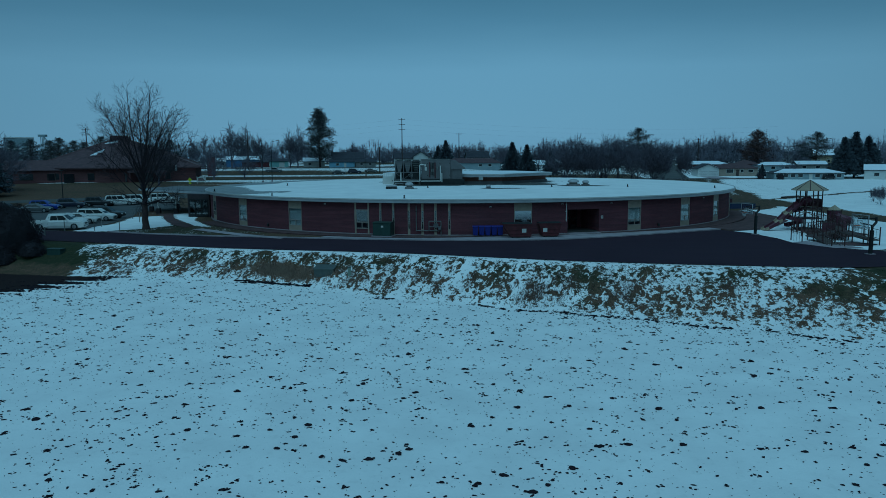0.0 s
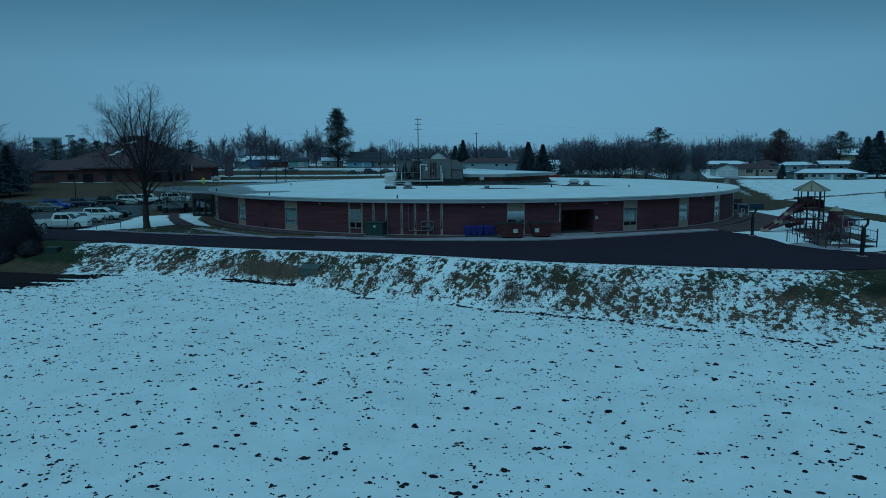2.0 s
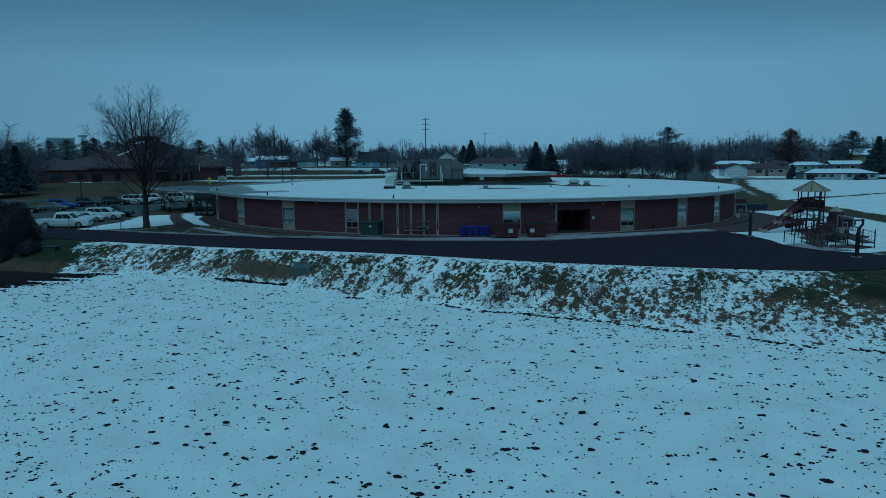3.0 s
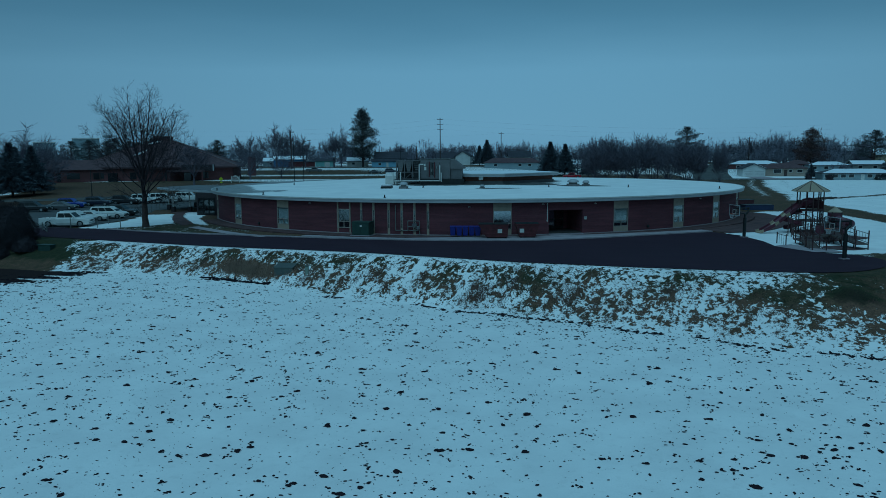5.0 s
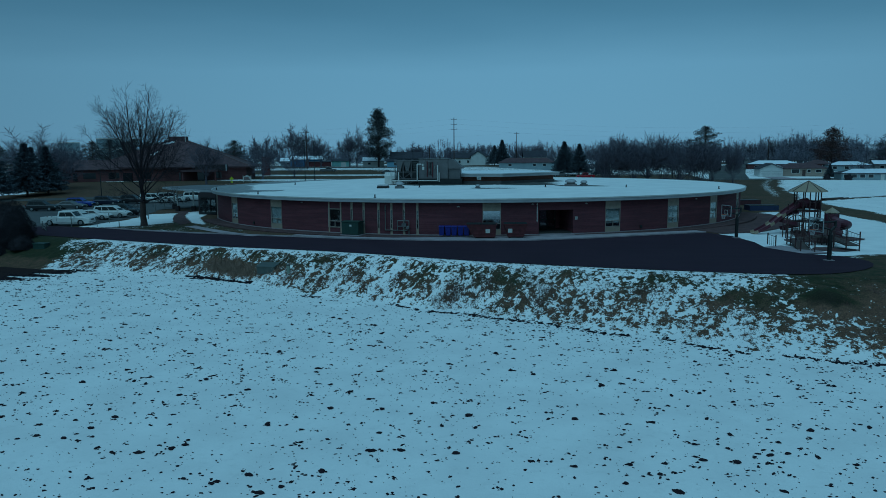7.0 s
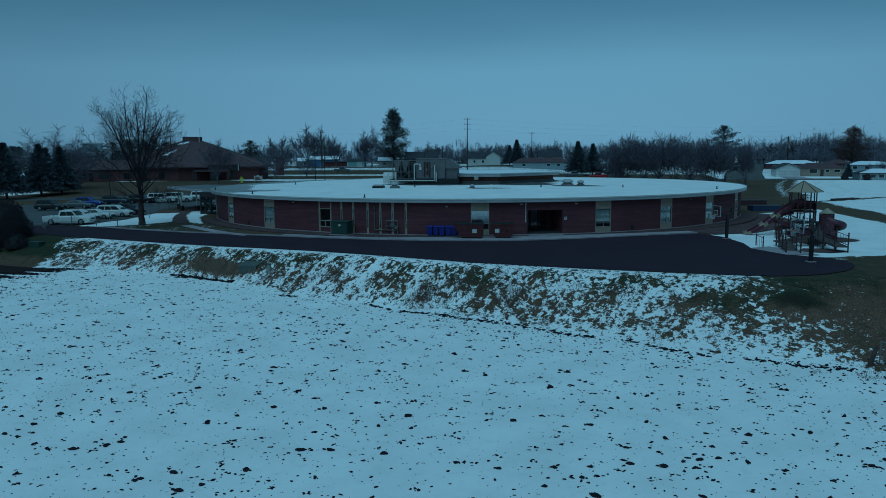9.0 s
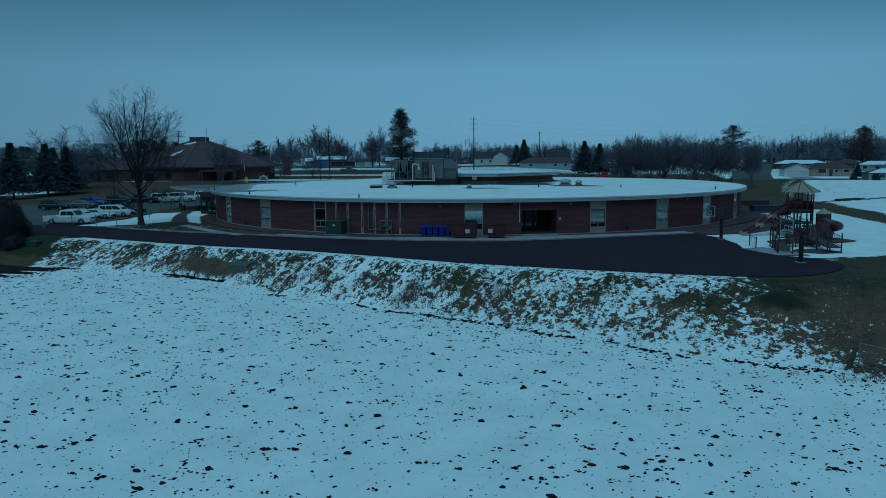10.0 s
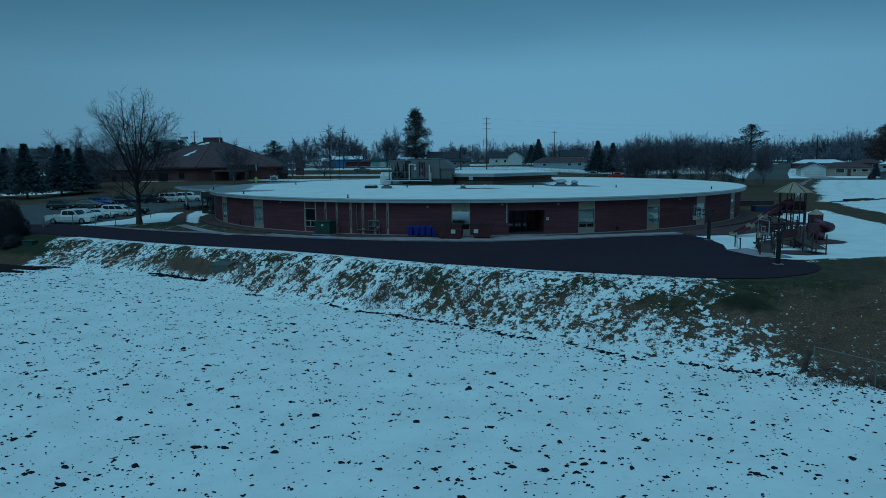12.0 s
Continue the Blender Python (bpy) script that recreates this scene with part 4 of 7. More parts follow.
# ---------------------------------------------------------------- trees
def skin(paths):
    """Tapered tubes round lines: (points, radii, sides)."""
    verts, faces = [], []
    for pts, rad, n in paths:
        rad = [float(q) for q in rad]
        base = len(verts)
        for k, p in enumerate(pts):
            d = (pts[min(k + 1, len(pts) - 1)] - pts[max(k - 1, 0)]).normalized()
            u = d.orthogonal().normalized()
            w = d.cross(u)
            for j in range(n):
                a = 2 * math.pi * j / n
                verts.append(p + rad[k] * (math.cos(a) * u + math.sin(a) * w))
        for k in range(len(pts) - 1):
            for j in range(n):
                i, q = base + k * n + j, base + k * n + (j + 1) % n
                faces.append((i, q, q + n, i + n))
    return [tuple(v) for v in verts], faces


def bare_tree(seed, h, trunk_r, fork, limbs, tilt, m, label, group="", tip=0.012, gap=(0.8, 0.5, 0.3), ratio=0.5, mat=None, bark=None, sag=0, leader=0.0, name="bare_tree"):
    """A leafless tree: limbs rise from the fork, each with boughs, branches and twigs along it. gap: metres between boughs, branches and twigs. leader: how far the stem goes on above the fork."""
    rng = np.random.default_rng(seed)
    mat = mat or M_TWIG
    t = thing(name, m, label, "tree", group)
    trunk = [Vector((0, 0, -0.3))]
    for k in range(1, 6):
        trunk.append(Vector((rng.normal(0, 0.03), rng.normal(0, 0.03), fork * k / 5)))
    v, f = skin([(trunk, [trunk_r * q for q in (1.45, 1.12, 1.03, 1.0, 1.0, 0.9)], 12)])
    raw("trunk", v, f, bark or mat, t, smooth=True)
    paths = []
    if leader:
        stem = [Vector((0.12 * math.sin(1.7 * k) * (k > 0), 0.1 * math.sin(2.3 * k) * (k > 0), fork + leader * k / 6)) for k in range(7)]
        paths.append((stem, [trunk_r * (0.9 - 0.11 * k) for k in range(7)], 9))

    def grow(p, d, length, r, level, lift):
        n = max(2, int(length / (0.7, 0.5, 0.4, 0.4)[level]) if level < 3 else 2)
        pts, d = [p], d.copy()
        for k in range(n):
            d = d + Vector(rng.normal(0, (0.04, 0.055, 0.08, 0.1)[level], 3)) + Vector((0, 0, lift * length / n))
            d.normalize()
            pts.append(pts[-1] + d * (length / n))
        rad = [max(tip, r * (1 - 0.85 * k / n)) for k in range(n + 1)]
        rad[-1] = tip * 0.6
        paths.append((pts, rad, 7 if r > 0.1 else 4 if r > 0.03 else 3))
        if level == 3:
            return
        at, turn = length * (0.34, 0.16, 0.12)[level], rng.uniform(0, 6.28)
        while at < length:
            q = at / length * n
            k = min(int(q), n - 1)
            base = pts[k].lerp(pts[k + 1], q - k)
            dd = (pts[k + 1] - pts[k]).normalized()
            side = dd.orthogonal().normalized()
            side = (Matrix.Rotation(turn, 3, dd) @ side)
            turn += 2.4 + rng.normal(0, 0.4)
            lean = radians(rng.uniform(20, 50))
            cd = dd * math.cos(lean) + side * math.sin(lean)
            left = length - at
            cl = (left * ratio + 0.12 * length) * rng.uniform(0.55, 1.15) if level < 2 else rng.uniform(0.6, 1.3) * gap[2] * 3.0
            if cl > gap[2]:
                grow(base, cd, cl, max(tip, rad[k] * 0.5), level + 1, 0.05 if level == 0 else 0.03)
            at += gap[level] * rng.uniform(0.6, 1.4)

    for s in range(limbs):
        a = 6.283 * (s * 0.618 + rng.uniform(-0.06, 0.06))
        f = (s + 0.5) / limbs
        lean = radians(tilt[0] + (tilt[1] - tilt[0]) * f ** 0.68)
        d = Vector((math.cos(a) * math.sin(lean), math.sin(a) * math.sin(lean), math.cos(lean)))
        rise = leader * (1 - f) * rng.uniform(0.75, 1.0)
        ln = (h - fork - rise) * (1 - 0.26 * (lean / radians(60)) ** 1.5) * rng.uniform(0.88, 1.0)
        grow(Vector((0, 0, rise + fork * (1 - 0.3 * (s % 3) / 2 * f * (not leader)))), d, ln, trunk_r * (0.38 - 0.18 * f), 0, 0.03 + 0.035 * f)
    for s in range(sag):
        a = rng.uniform(0, 6.283)
        z = fork * rng.uniform(0.85, 1.6)
        grow(Vector((0, 0, min(z, fork))), Vector((math.cos(a), math.sin(a), rng.uniform(0.1, 0.45))).normalized(), h * rng.uniform(0.26, 0.42), trunk_r * 0.2, 0, -0.045)
    v, f = skin(paths)
    raw("crown", v, f, mat, t)
    return t


bare_tree(21, 17.6, 0.35, 3.0, 20, (6, 66), pose(-36.4, 86.6, land(-36.4, 86.6), 0, 0, 40), "large leafless tree with a broad vase-shaped crown", tip=0.0095, gap=(0.5, 0.32, 0.2), ratio=0.48, mat=M_LIMB, bark=M_BARK, sag=8, leader=4.6)


def needles(rnd, verts, faces, p, d, size, n):
    for _ in range(n):
        u = Vector((rnd.uniform(-1, 1), rnd.uniform(-1, 1), rnd.uniform(-0.7, 0.5))).normalized()
        w = (d + u * 0.8).normalized() * size * rnd.uniform(0.7, 1.3)
        s = w.cross(Vector((rnd.uniform(-1, 1), rnd.uniform(-1, 1), rnd.uniform(-1, 1)))).normalized() * size * 0.28
        q = p + u * size * 0.4
        k = len(verts)
        verts += [tuple(q - s), tuple(q + s), tuple(q + w)]
        faces.append((k, k + 1, k + 2))


def spruce(seed, h, r, m, label, group="", skirt=0.08):
    rnd = random.Random(seed)
    t = thing("spruce_tree", m, label, "tree", group)
    part("trunk", tube(bmesh.new(), (0, 0, -0.3), (0, 0, h * 0.95), h * 0.022, 0.02, 8), M_BARK, t)
    verts, faces, tiers = [], [], 30
    for i in range(tiers):
        f = i / tiers
        z = h * (skirt + (1 - skirt) * f)
        rr = r * (1 - f) ** 1.12 * (0.88 + 0.3 * (i % 3) / 2) * rnd.uniform(0.85, 1.1) + 0.1
        n = 19 if f < 0.6 else 12
        for j in range(n):
            a = 6.283 * (j + rnd.random()) / n
            d = Vector((math.cos(a), math.sin(a), -0.28 + 0.5 * f))
            reach = rr * rnd.uniform(0.72, 1.14)
            steps = max(2, int(reach / (0.045 * h)))
            for k in range(steps):
                q = Vector((0, 0, z)) + d * reach * (k + 0.7) / steps
                needles(rnd, verts, faces, q, d, h * 0.04, 7)
    raw("crown", verts, faces, M_SPRUCE, t)
    return t


def pine(seed, h, r, m, label, mat, lowest=0.3, group="", clumps=70, name="pine_tree", flat=0.6, taper=2.4):
    rnd = random.Random(seed)
    t = thing(name, m, label, "tree", group)
    part("trunk", tube(bmesh.new(), (0, 0, -0.3), (0.2, 0, h * 0.94), h * 0.02, 0.04, 8), M_BARK, t)
    verts, faces, limbs = [], [], []
    for i in range(clumps):
        f = (i + rnd.random()) / clumps
        z = h * (lowest + (1 - lowest) * f)
        env = r * (1 - f ** taper) ** 0.75 * (0.55 + 0.45 * min(1, f * 5 + 0.3)) * (0.86 + 0.2 * math.sin(f * 23 + seed))
        a, q = rnd.uniform(0, 6.283), env * rnd.uniform(0.35, 1.05)
        c = Vector((q * math.cos(a), q * math.sin(a), z))
        limbs.append(([Vector((0, 0, z - 0.08 * h)), (c + Vector((0, 0, z - 0.05 * h))) / 2, c], [h * 0.006, h * 0.004, h * 0.002], 4))
        size = h * rnd.uniform(0.045, 0.085)
        for _ in range(26):
            o = Vector((rnd.gauss(0, 0.55), rnd.gauss(0, 0.55), rnd.gauss(0, 0.55 * flat))) * size
            needles(rnd, verts, faces, c + o, o.normalized() if o.length else Vector((0, 0, 1)), h * 0.024, 2)
    raw("crown", verts, faces, mat, t)
    v, f = skin(limbs)
    raw("branchwork", v, f, M_BARK, t)
    return t


def stand(x, y, s=1.0, turn=0.0, dz=0.0, sx=None):
    return pose(x, y, land(x, y) + dz, 0, 0, turn) @ Matrix.Diagonal((sx or s, sx or s, s, 1))


SPRUCE_L = "dark green spruce tree on brown winter grass"
s1 = spruce(3, 12.0, 4.5, stand(-101.0, 151.4), SPRUCE_L, "spruce trees", 0.2)
s2 = spruce(4, 11.2, 4.6, stand(-99.5, 156.5), SPRUCE_L, "spruce trees", 0.18)
for x, y, h, tr, q in ((-101.8, 141.6, 12.4, 50, 1), (-110.5, 142.5, 11.6, 130, 2), (-108.5, 163.5, 10.8, 20, 2), (26.2, 268.3, 12.3, 77, 1), (31.6, 267.9, 11.6, 10, 2), (1.5, 322, 11.5, 80, 1), (-2.0, 326, 9.0, 60, 2), (136.5, 243, 13.8, 0, 2), (141.5, 245, 15.6, 200, 1), (147, 247, 14.0, 99, 2), (111.8, 249.5, 4.6, 40, 2), (170, 282, 11, 30, 1), (39, 258, 9.4, 140, 1), (174, 268, 10, 90, 2), (-135, 172, 11, 60, 1)):
    copy_thing(s1 if q == 1 else s2, stand(x, y, h / (12.0 if q == 1 else 11.2), tr))
pine(8, 26.5, 10.0, stand(-57.7, 336.3, 1, 30), "tall ragged pine tree above the far houses", M_PINE, 0.18, clumps=190, taper=1.05)
p2 = pine(9, 15, 8.0, stand(152.9, 292.4), "broad dark pine tree among houses", M_PINE, 0.3, "pines by the houses", 125, flat=0.4)
for x, y, h, tr in ((97, 355, 18.5, 40), (-115.2, 302.9, 12.5, 90), (170.8, 300, 12, 10), (-150, 205, 10.5, 20), (-160, 215, 11, 80), (-141, 214, 9.6, 140), (-193, 320, 12.8, 30), (-184, 320, 13.2, 75), (-176.4, 322, 12.8, 120), (-170.4, 318, 13.8, 10), (-164.8, 321, 12.6, 200), (-159.3, 318, 12, 45), (-153.2, 322, 14.4, 90)):
    copy_thing(p2, stand(x, y, h / 15, tr))
pine(12, 15.5, 8.8, stand(135.9, 308.9, 1), "oak tree still holding dull red-brown leaves", M_OAK, 0.2, clumps=180, name="oak_tree", flat=0.8)

BARE_L = "leafless tree with fine grey-brown twigs"
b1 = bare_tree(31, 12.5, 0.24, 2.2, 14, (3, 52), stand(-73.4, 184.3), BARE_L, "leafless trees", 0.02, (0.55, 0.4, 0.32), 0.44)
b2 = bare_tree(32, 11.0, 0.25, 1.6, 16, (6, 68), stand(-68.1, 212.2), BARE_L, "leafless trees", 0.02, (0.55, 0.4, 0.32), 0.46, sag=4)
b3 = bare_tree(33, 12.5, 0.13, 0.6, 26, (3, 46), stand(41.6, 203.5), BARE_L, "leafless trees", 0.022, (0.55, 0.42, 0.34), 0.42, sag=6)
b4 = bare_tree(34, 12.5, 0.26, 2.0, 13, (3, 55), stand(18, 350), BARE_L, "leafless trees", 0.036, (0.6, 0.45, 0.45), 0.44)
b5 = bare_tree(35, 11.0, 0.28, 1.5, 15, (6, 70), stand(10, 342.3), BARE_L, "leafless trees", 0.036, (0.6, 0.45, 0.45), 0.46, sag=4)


def tallness(ob):
    return max(v.co.z for c in ob.children for v in c.data.vertices)


TALL = {ob.name: tallness(ob) for ob in (b1, b2, b3, b4, b5)}
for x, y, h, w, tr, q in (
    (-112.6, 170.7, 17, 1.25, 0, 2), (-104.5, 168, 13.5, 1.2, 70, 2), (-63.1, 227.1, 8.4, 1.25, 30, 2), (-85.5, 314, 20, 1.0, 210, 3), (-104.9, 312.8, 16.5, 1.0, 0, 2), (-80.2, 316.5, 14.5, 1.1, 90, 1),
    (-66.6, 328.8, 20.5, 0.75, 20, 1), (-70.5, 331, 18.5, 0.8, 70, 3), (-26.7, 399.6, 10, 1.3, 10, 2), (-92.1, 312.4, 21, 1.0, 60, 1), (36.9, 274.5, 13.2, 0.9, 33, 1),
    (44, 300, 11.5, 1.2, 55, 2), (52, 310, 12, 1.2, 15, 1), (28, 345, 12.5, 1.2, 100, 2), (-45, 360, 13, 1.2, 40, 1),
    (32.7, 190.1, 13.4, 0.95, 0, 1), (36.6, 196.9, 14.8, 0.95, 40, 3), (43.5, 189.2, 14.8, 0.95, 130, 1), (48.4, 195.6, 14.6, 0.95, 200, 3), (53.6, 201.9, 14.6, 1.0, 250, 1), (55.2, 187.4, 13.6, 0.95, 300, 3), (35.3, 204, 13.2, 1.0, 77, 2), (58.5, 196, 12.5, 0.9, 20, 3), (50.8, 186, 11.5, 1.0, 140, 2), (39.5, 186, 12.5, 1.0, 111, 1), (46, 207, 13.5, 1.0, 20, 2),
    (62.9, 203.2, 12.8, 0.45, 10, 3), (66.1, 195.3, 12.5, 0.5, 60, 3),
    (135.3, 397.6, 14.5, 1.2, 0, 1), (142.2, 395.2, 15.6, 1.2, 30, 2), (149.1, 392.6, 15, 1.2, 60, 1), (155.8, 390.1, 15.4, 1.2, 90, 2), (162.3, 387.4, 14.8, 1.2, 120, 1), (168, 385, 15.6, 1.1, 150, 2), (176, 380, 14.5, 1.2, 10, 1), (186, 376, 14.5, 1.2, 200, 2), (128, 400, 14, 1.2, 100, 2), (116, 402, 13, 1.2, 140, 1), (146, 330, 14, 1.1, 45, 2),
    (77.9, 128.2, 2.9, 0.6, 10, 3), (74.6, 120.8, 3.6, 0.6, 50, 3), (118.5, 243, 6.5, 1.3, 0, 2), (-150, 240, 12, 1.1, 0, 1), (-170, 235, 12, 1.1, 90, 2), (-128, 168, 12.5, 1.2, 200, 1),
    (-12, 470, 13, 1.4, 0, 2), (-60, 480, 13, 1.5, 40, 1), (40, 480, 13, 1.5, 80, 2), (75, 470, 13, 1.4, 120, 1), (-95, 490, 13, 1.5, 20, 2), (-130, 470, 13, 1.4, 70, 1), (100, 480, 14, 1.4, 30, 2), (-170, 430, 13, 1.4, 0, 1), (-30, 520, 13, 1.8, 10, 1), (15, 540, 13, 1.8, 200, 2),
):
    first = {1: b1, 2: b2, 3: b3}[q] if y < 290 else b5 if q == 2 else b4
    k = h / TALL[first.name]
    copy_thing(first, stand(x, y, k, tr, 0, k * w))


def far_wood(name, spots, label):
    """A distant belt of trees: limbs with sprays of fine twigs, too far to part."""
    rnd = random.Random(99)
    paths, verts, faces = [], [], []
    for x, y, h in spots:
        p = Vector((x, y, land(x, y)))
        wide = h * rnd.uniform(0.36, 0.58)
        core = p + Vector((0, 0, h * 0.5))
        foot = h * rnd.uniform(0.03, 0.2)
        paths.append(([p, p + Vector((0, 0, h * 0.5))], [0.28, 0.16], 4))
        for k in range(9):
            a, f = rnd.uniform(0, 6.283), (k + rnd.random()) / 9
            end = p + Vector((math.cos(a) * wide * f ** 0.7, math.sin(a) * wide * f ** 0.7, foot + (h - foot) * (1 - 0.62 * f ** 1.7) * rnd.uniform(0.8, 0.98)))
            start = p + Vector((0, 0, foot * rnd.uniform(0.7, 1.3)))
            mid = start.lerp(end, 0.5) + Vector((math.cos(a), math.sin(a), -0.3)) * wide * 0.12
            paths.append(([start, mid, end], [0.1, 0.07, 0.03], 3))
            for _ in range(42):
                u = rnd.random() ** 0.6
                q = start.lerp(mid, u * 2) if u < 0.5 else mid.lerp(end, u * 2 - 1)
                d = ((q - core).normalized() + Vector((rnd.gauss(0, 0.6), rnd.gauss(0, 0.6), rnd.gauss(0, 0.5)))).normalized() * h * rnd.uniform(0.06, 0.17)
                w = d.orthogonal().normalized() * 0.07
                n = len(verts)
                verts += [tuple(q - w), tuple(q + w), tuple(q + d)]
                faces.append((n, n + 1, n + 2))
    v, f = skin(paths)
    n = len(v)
    return tagged(raw(name, v + verts, f + [tuple(i + n for i in q) for q in faces], M_HAZETWIG), label, "trees", kind="stuff")




def wood(count, x0, x1, depth, tall, seed):
    """Trees strewn along a belt whose height swells and falls, with gaps."""
    out = []
    while len(out) < count:
        x = rng.uniform(x0, x1)
        swell = noise.noise(Vector((x * 0.028, seed, 1.0))) + 0.5 * noise.noise(Vector((x * 0.09, seed, 4.0)))
        if swell < -0.35 and rng.uniform() < 0.75:
            continue
        out.append((x, depth(x) + rng.uniform(-45, 45), rng.uniform(*tall) * (1 + 0.45 * swell)))
    return out


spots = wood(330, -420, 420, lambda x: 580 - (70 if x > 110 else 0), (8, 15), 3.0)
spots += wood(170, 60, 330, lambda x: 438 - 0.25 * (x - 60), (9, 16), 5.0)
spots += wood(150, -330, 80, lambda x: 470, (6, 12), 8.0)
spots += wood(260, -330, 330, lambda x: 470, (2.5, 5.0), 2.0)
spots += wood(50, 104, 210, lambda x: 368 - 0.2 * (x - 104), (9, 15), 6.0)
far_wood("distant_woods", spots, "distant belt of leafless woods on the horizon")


def shrub(name, seed, r, h, m, label, n=9000, group="", leaf=0.16):
    rnd = random.Random(seed)
    t = thing(name, m, label, "shrub", group)
    verts, faces = [], []
    for _ in range(n):
        a, b = rnd.uniform(0, 6.283), math.asin(rnd.uniform(-0.05, 1.0))
        dirn = Vector((math.cos(a) * math.cos(b), math.sin(a) * math.cos(b), math.sin(b)))
        k = 1 + 0.16 * noise.noise(dirn * 3.1 + Vector((seed, 0, 0))) + 0.07 * noise.noise(dirn * 9.0)
        k *= 1 - 0.16 * rnd.random() ** 2
        p = Vector((dirn.x * r * k, dirn.y * r * k, dirn.z * h * k))
        needles(rnd, verts, faces, p, dirn, leaf, 1)
    raw("foliage", verts, faces, M_SHRUB, t)
    bm = bmesh.new()
    bmesh.ops.create_icosphere(bm, subdivisions=3, radius=1)
    for v in bm.verts:
        k = 0.9 * (1 + 0.16 * noise.noise(v.co * 3.1 + Vector((seed, 0, 0))))
        v.co = Vector((v.co.x * r * k, v.co.y * r * k, max(v.co.z, -0.05) * h * k))
    part("inner_growth", bm, M_SHRUB, t)
    return t


shrub("evergreen_shrub", 1, 3.0, 4.7, stand(-44.6, 72.4, 1, 0, -0.2), "large dense dark dome-shaped evergreen shrub beside the drive", 16000, leaf=0.13)
shrub("evergreen_shrub", 2, 2.6, 3.0, stand(-45.2, 68.2, 1, 0, -0.3), "loose dark evergreen shrub at the corner of the field", 7000, leaf=0.2)
for k, (x, y, r, h) in enumerate(((-40.6, 69.6, 1.25, 1.35), (-42.9, 68.3, 1.2, 1.4))):
    shrub("clipped_hedge", 20 + k, r, h, stand(x, y, 1, 0, -0.1), "low clipped dark red-brown hedge before a shrub", 3000, "clipped hedges", 0.1)
lb = thing("utility_box", pose(-38.3, 69.6, land(-38.3, 69.6), 0, 0, -10), "low grey-green utility box on the lawn", "utility box")
part("body", box(bmesh.new(), (-0.75, -0.4, -0.3), (0.75, 0.4, 0.42), bevel=0.03), M_GREENPAINT, lb)
part("lid", box(bmesh.new(), (-0.79, -0.44, 0.421), (0.79, 0.44, 0.5), bevel=0.02), M_GREENPAINT, lb)
for k, (x, y, s) in enumerate(((106.9, 239.2, 1.1), (112.3, 236.7, 1.2), (-118, 195, 1.1), (-113.5, 197.5, 1.0), (122, 238, 0.8), (125, 237, 0.8))):
    shrub("garden_shrub", 10 + k, s, s * 1.7, stand(x, y), "small rounded evergreen shrub by a house", 500, "garden shrubs", 0.2)


# ---------------------------------------------------------------- beside the school wall
def skip_container(m, top, bottom, depth, h, label, sticker):
    """A sheet-steel waste container; top and bottom give its two ends along x."""
    t = thing("dumpster", m, label, "dumpster", "dumpsters by the wall")
    bm = bmesh.new()
    d = depth / 2
    outer = [(bottom[0], -d, 0.12), (bottom[1], -d, 0.12), (bottom[1], d, 0.12), (bottom[0], d, 0.12), (top[0], -d, h), (top[1], -d, h), (top[1], d, h), (top[0], d, h)]
    vs = [bm.verts.new(p) for p in outer]
    for q in ((3, 2, 1, 0), (0, 1, 5, 4), (1, 2, 6, 5), (2, 3, 7, 6), (3, 0, 4, 7)):
        bm.faces.new([vs[k] for k in q])
    part("body", bm, M_DUMP, t, "rusty red-brown steel body")
    bm = bmesh.new()
    box(bm, (top[0] - 0.05, -d - 0.05, h - 0.08), (top[1] + 0.05, -d + 0.02, h + 0.02))
    box(bm, (top[0] - 0.05, d - 0.02, h - 0.08), (top[1] + 0.05, d + 0.05, h + 0.02))
    box(bm, (top[0] - 0.05, -d + 0.02, h - 0.08), (top[0] + 0.02, d - 0.02, h + 0.02))
    box(bm, (top[1] - 0.02, -d + 0.02, h - 0.08), (top[1] + 0.05, d - 0.02, h + 0.02))
    part("rim", bm, M_DUMP, t)
    n = 2
    for k in range(n):
        x0 = top[0] + (top[1] - top[0]) * k / n + 0.03
        x1 = top[0] + (top[1] - top[0]) * (k + 1) / n - 0.03
        part("lid", hull(bmesh.new(), [(x, y, z) for x in (x0, x1) for y, z in ((-d - 0.02, h + 0.025), (d, h + 0.025), (-d - 0.02, h + 0.06), (0, h + 0.14), (d, h + 0.1))]), M_BLACK, t, "black plastic lid")
    for z in (0.45, 0.85):
        f = (z - 0.12) / (h - 0.12)
        a, b = bottom[0] + (top[0] - bottom[0]) * f, bottom[1] + (top[1] - bottom[1]) * f
        part("rib", box(bmesh.new(), (a + 0.05, -d - 0.05, z - 0.05), (b - 0.05, -d - 0.002, z + 0.05)), M_DUMP, t)
    part("notice", box(bmesh.new(), (sticker, -d - 0.062, 0.55), (sticker + 0.45, -d - 0.053, 0.95)), M_WHITE, t, "white notice with unreadable lines")
    for x in (bottom[0] + 0.1, bottom[1] - 0.2):
        part("skid", box(bmesh.new(), (x, -d + 0.05, 0.0), (x + 0.1, d - 0.05, 0.12)), M_DARKMETAL, t)
    return t


APRON = 0.14 - DIP
skip_container(pose(7.9, 73.7, APRON - 0.06, 0, 0, 2), (-1.75, 1.35), (-0.9, 1.25), 1.5, 1.4, "rusty red-brown steel dumpster with a closed lid", 0.25)
skip_container(pose(11.2, 74.3, APRON - 0.06, 0, 0, 6), (-1.25, 1.15), (-0.85, 0.8), 1.4, 1.4, "smaller rusty red-brown dumpster with sloping ends", -0.85)


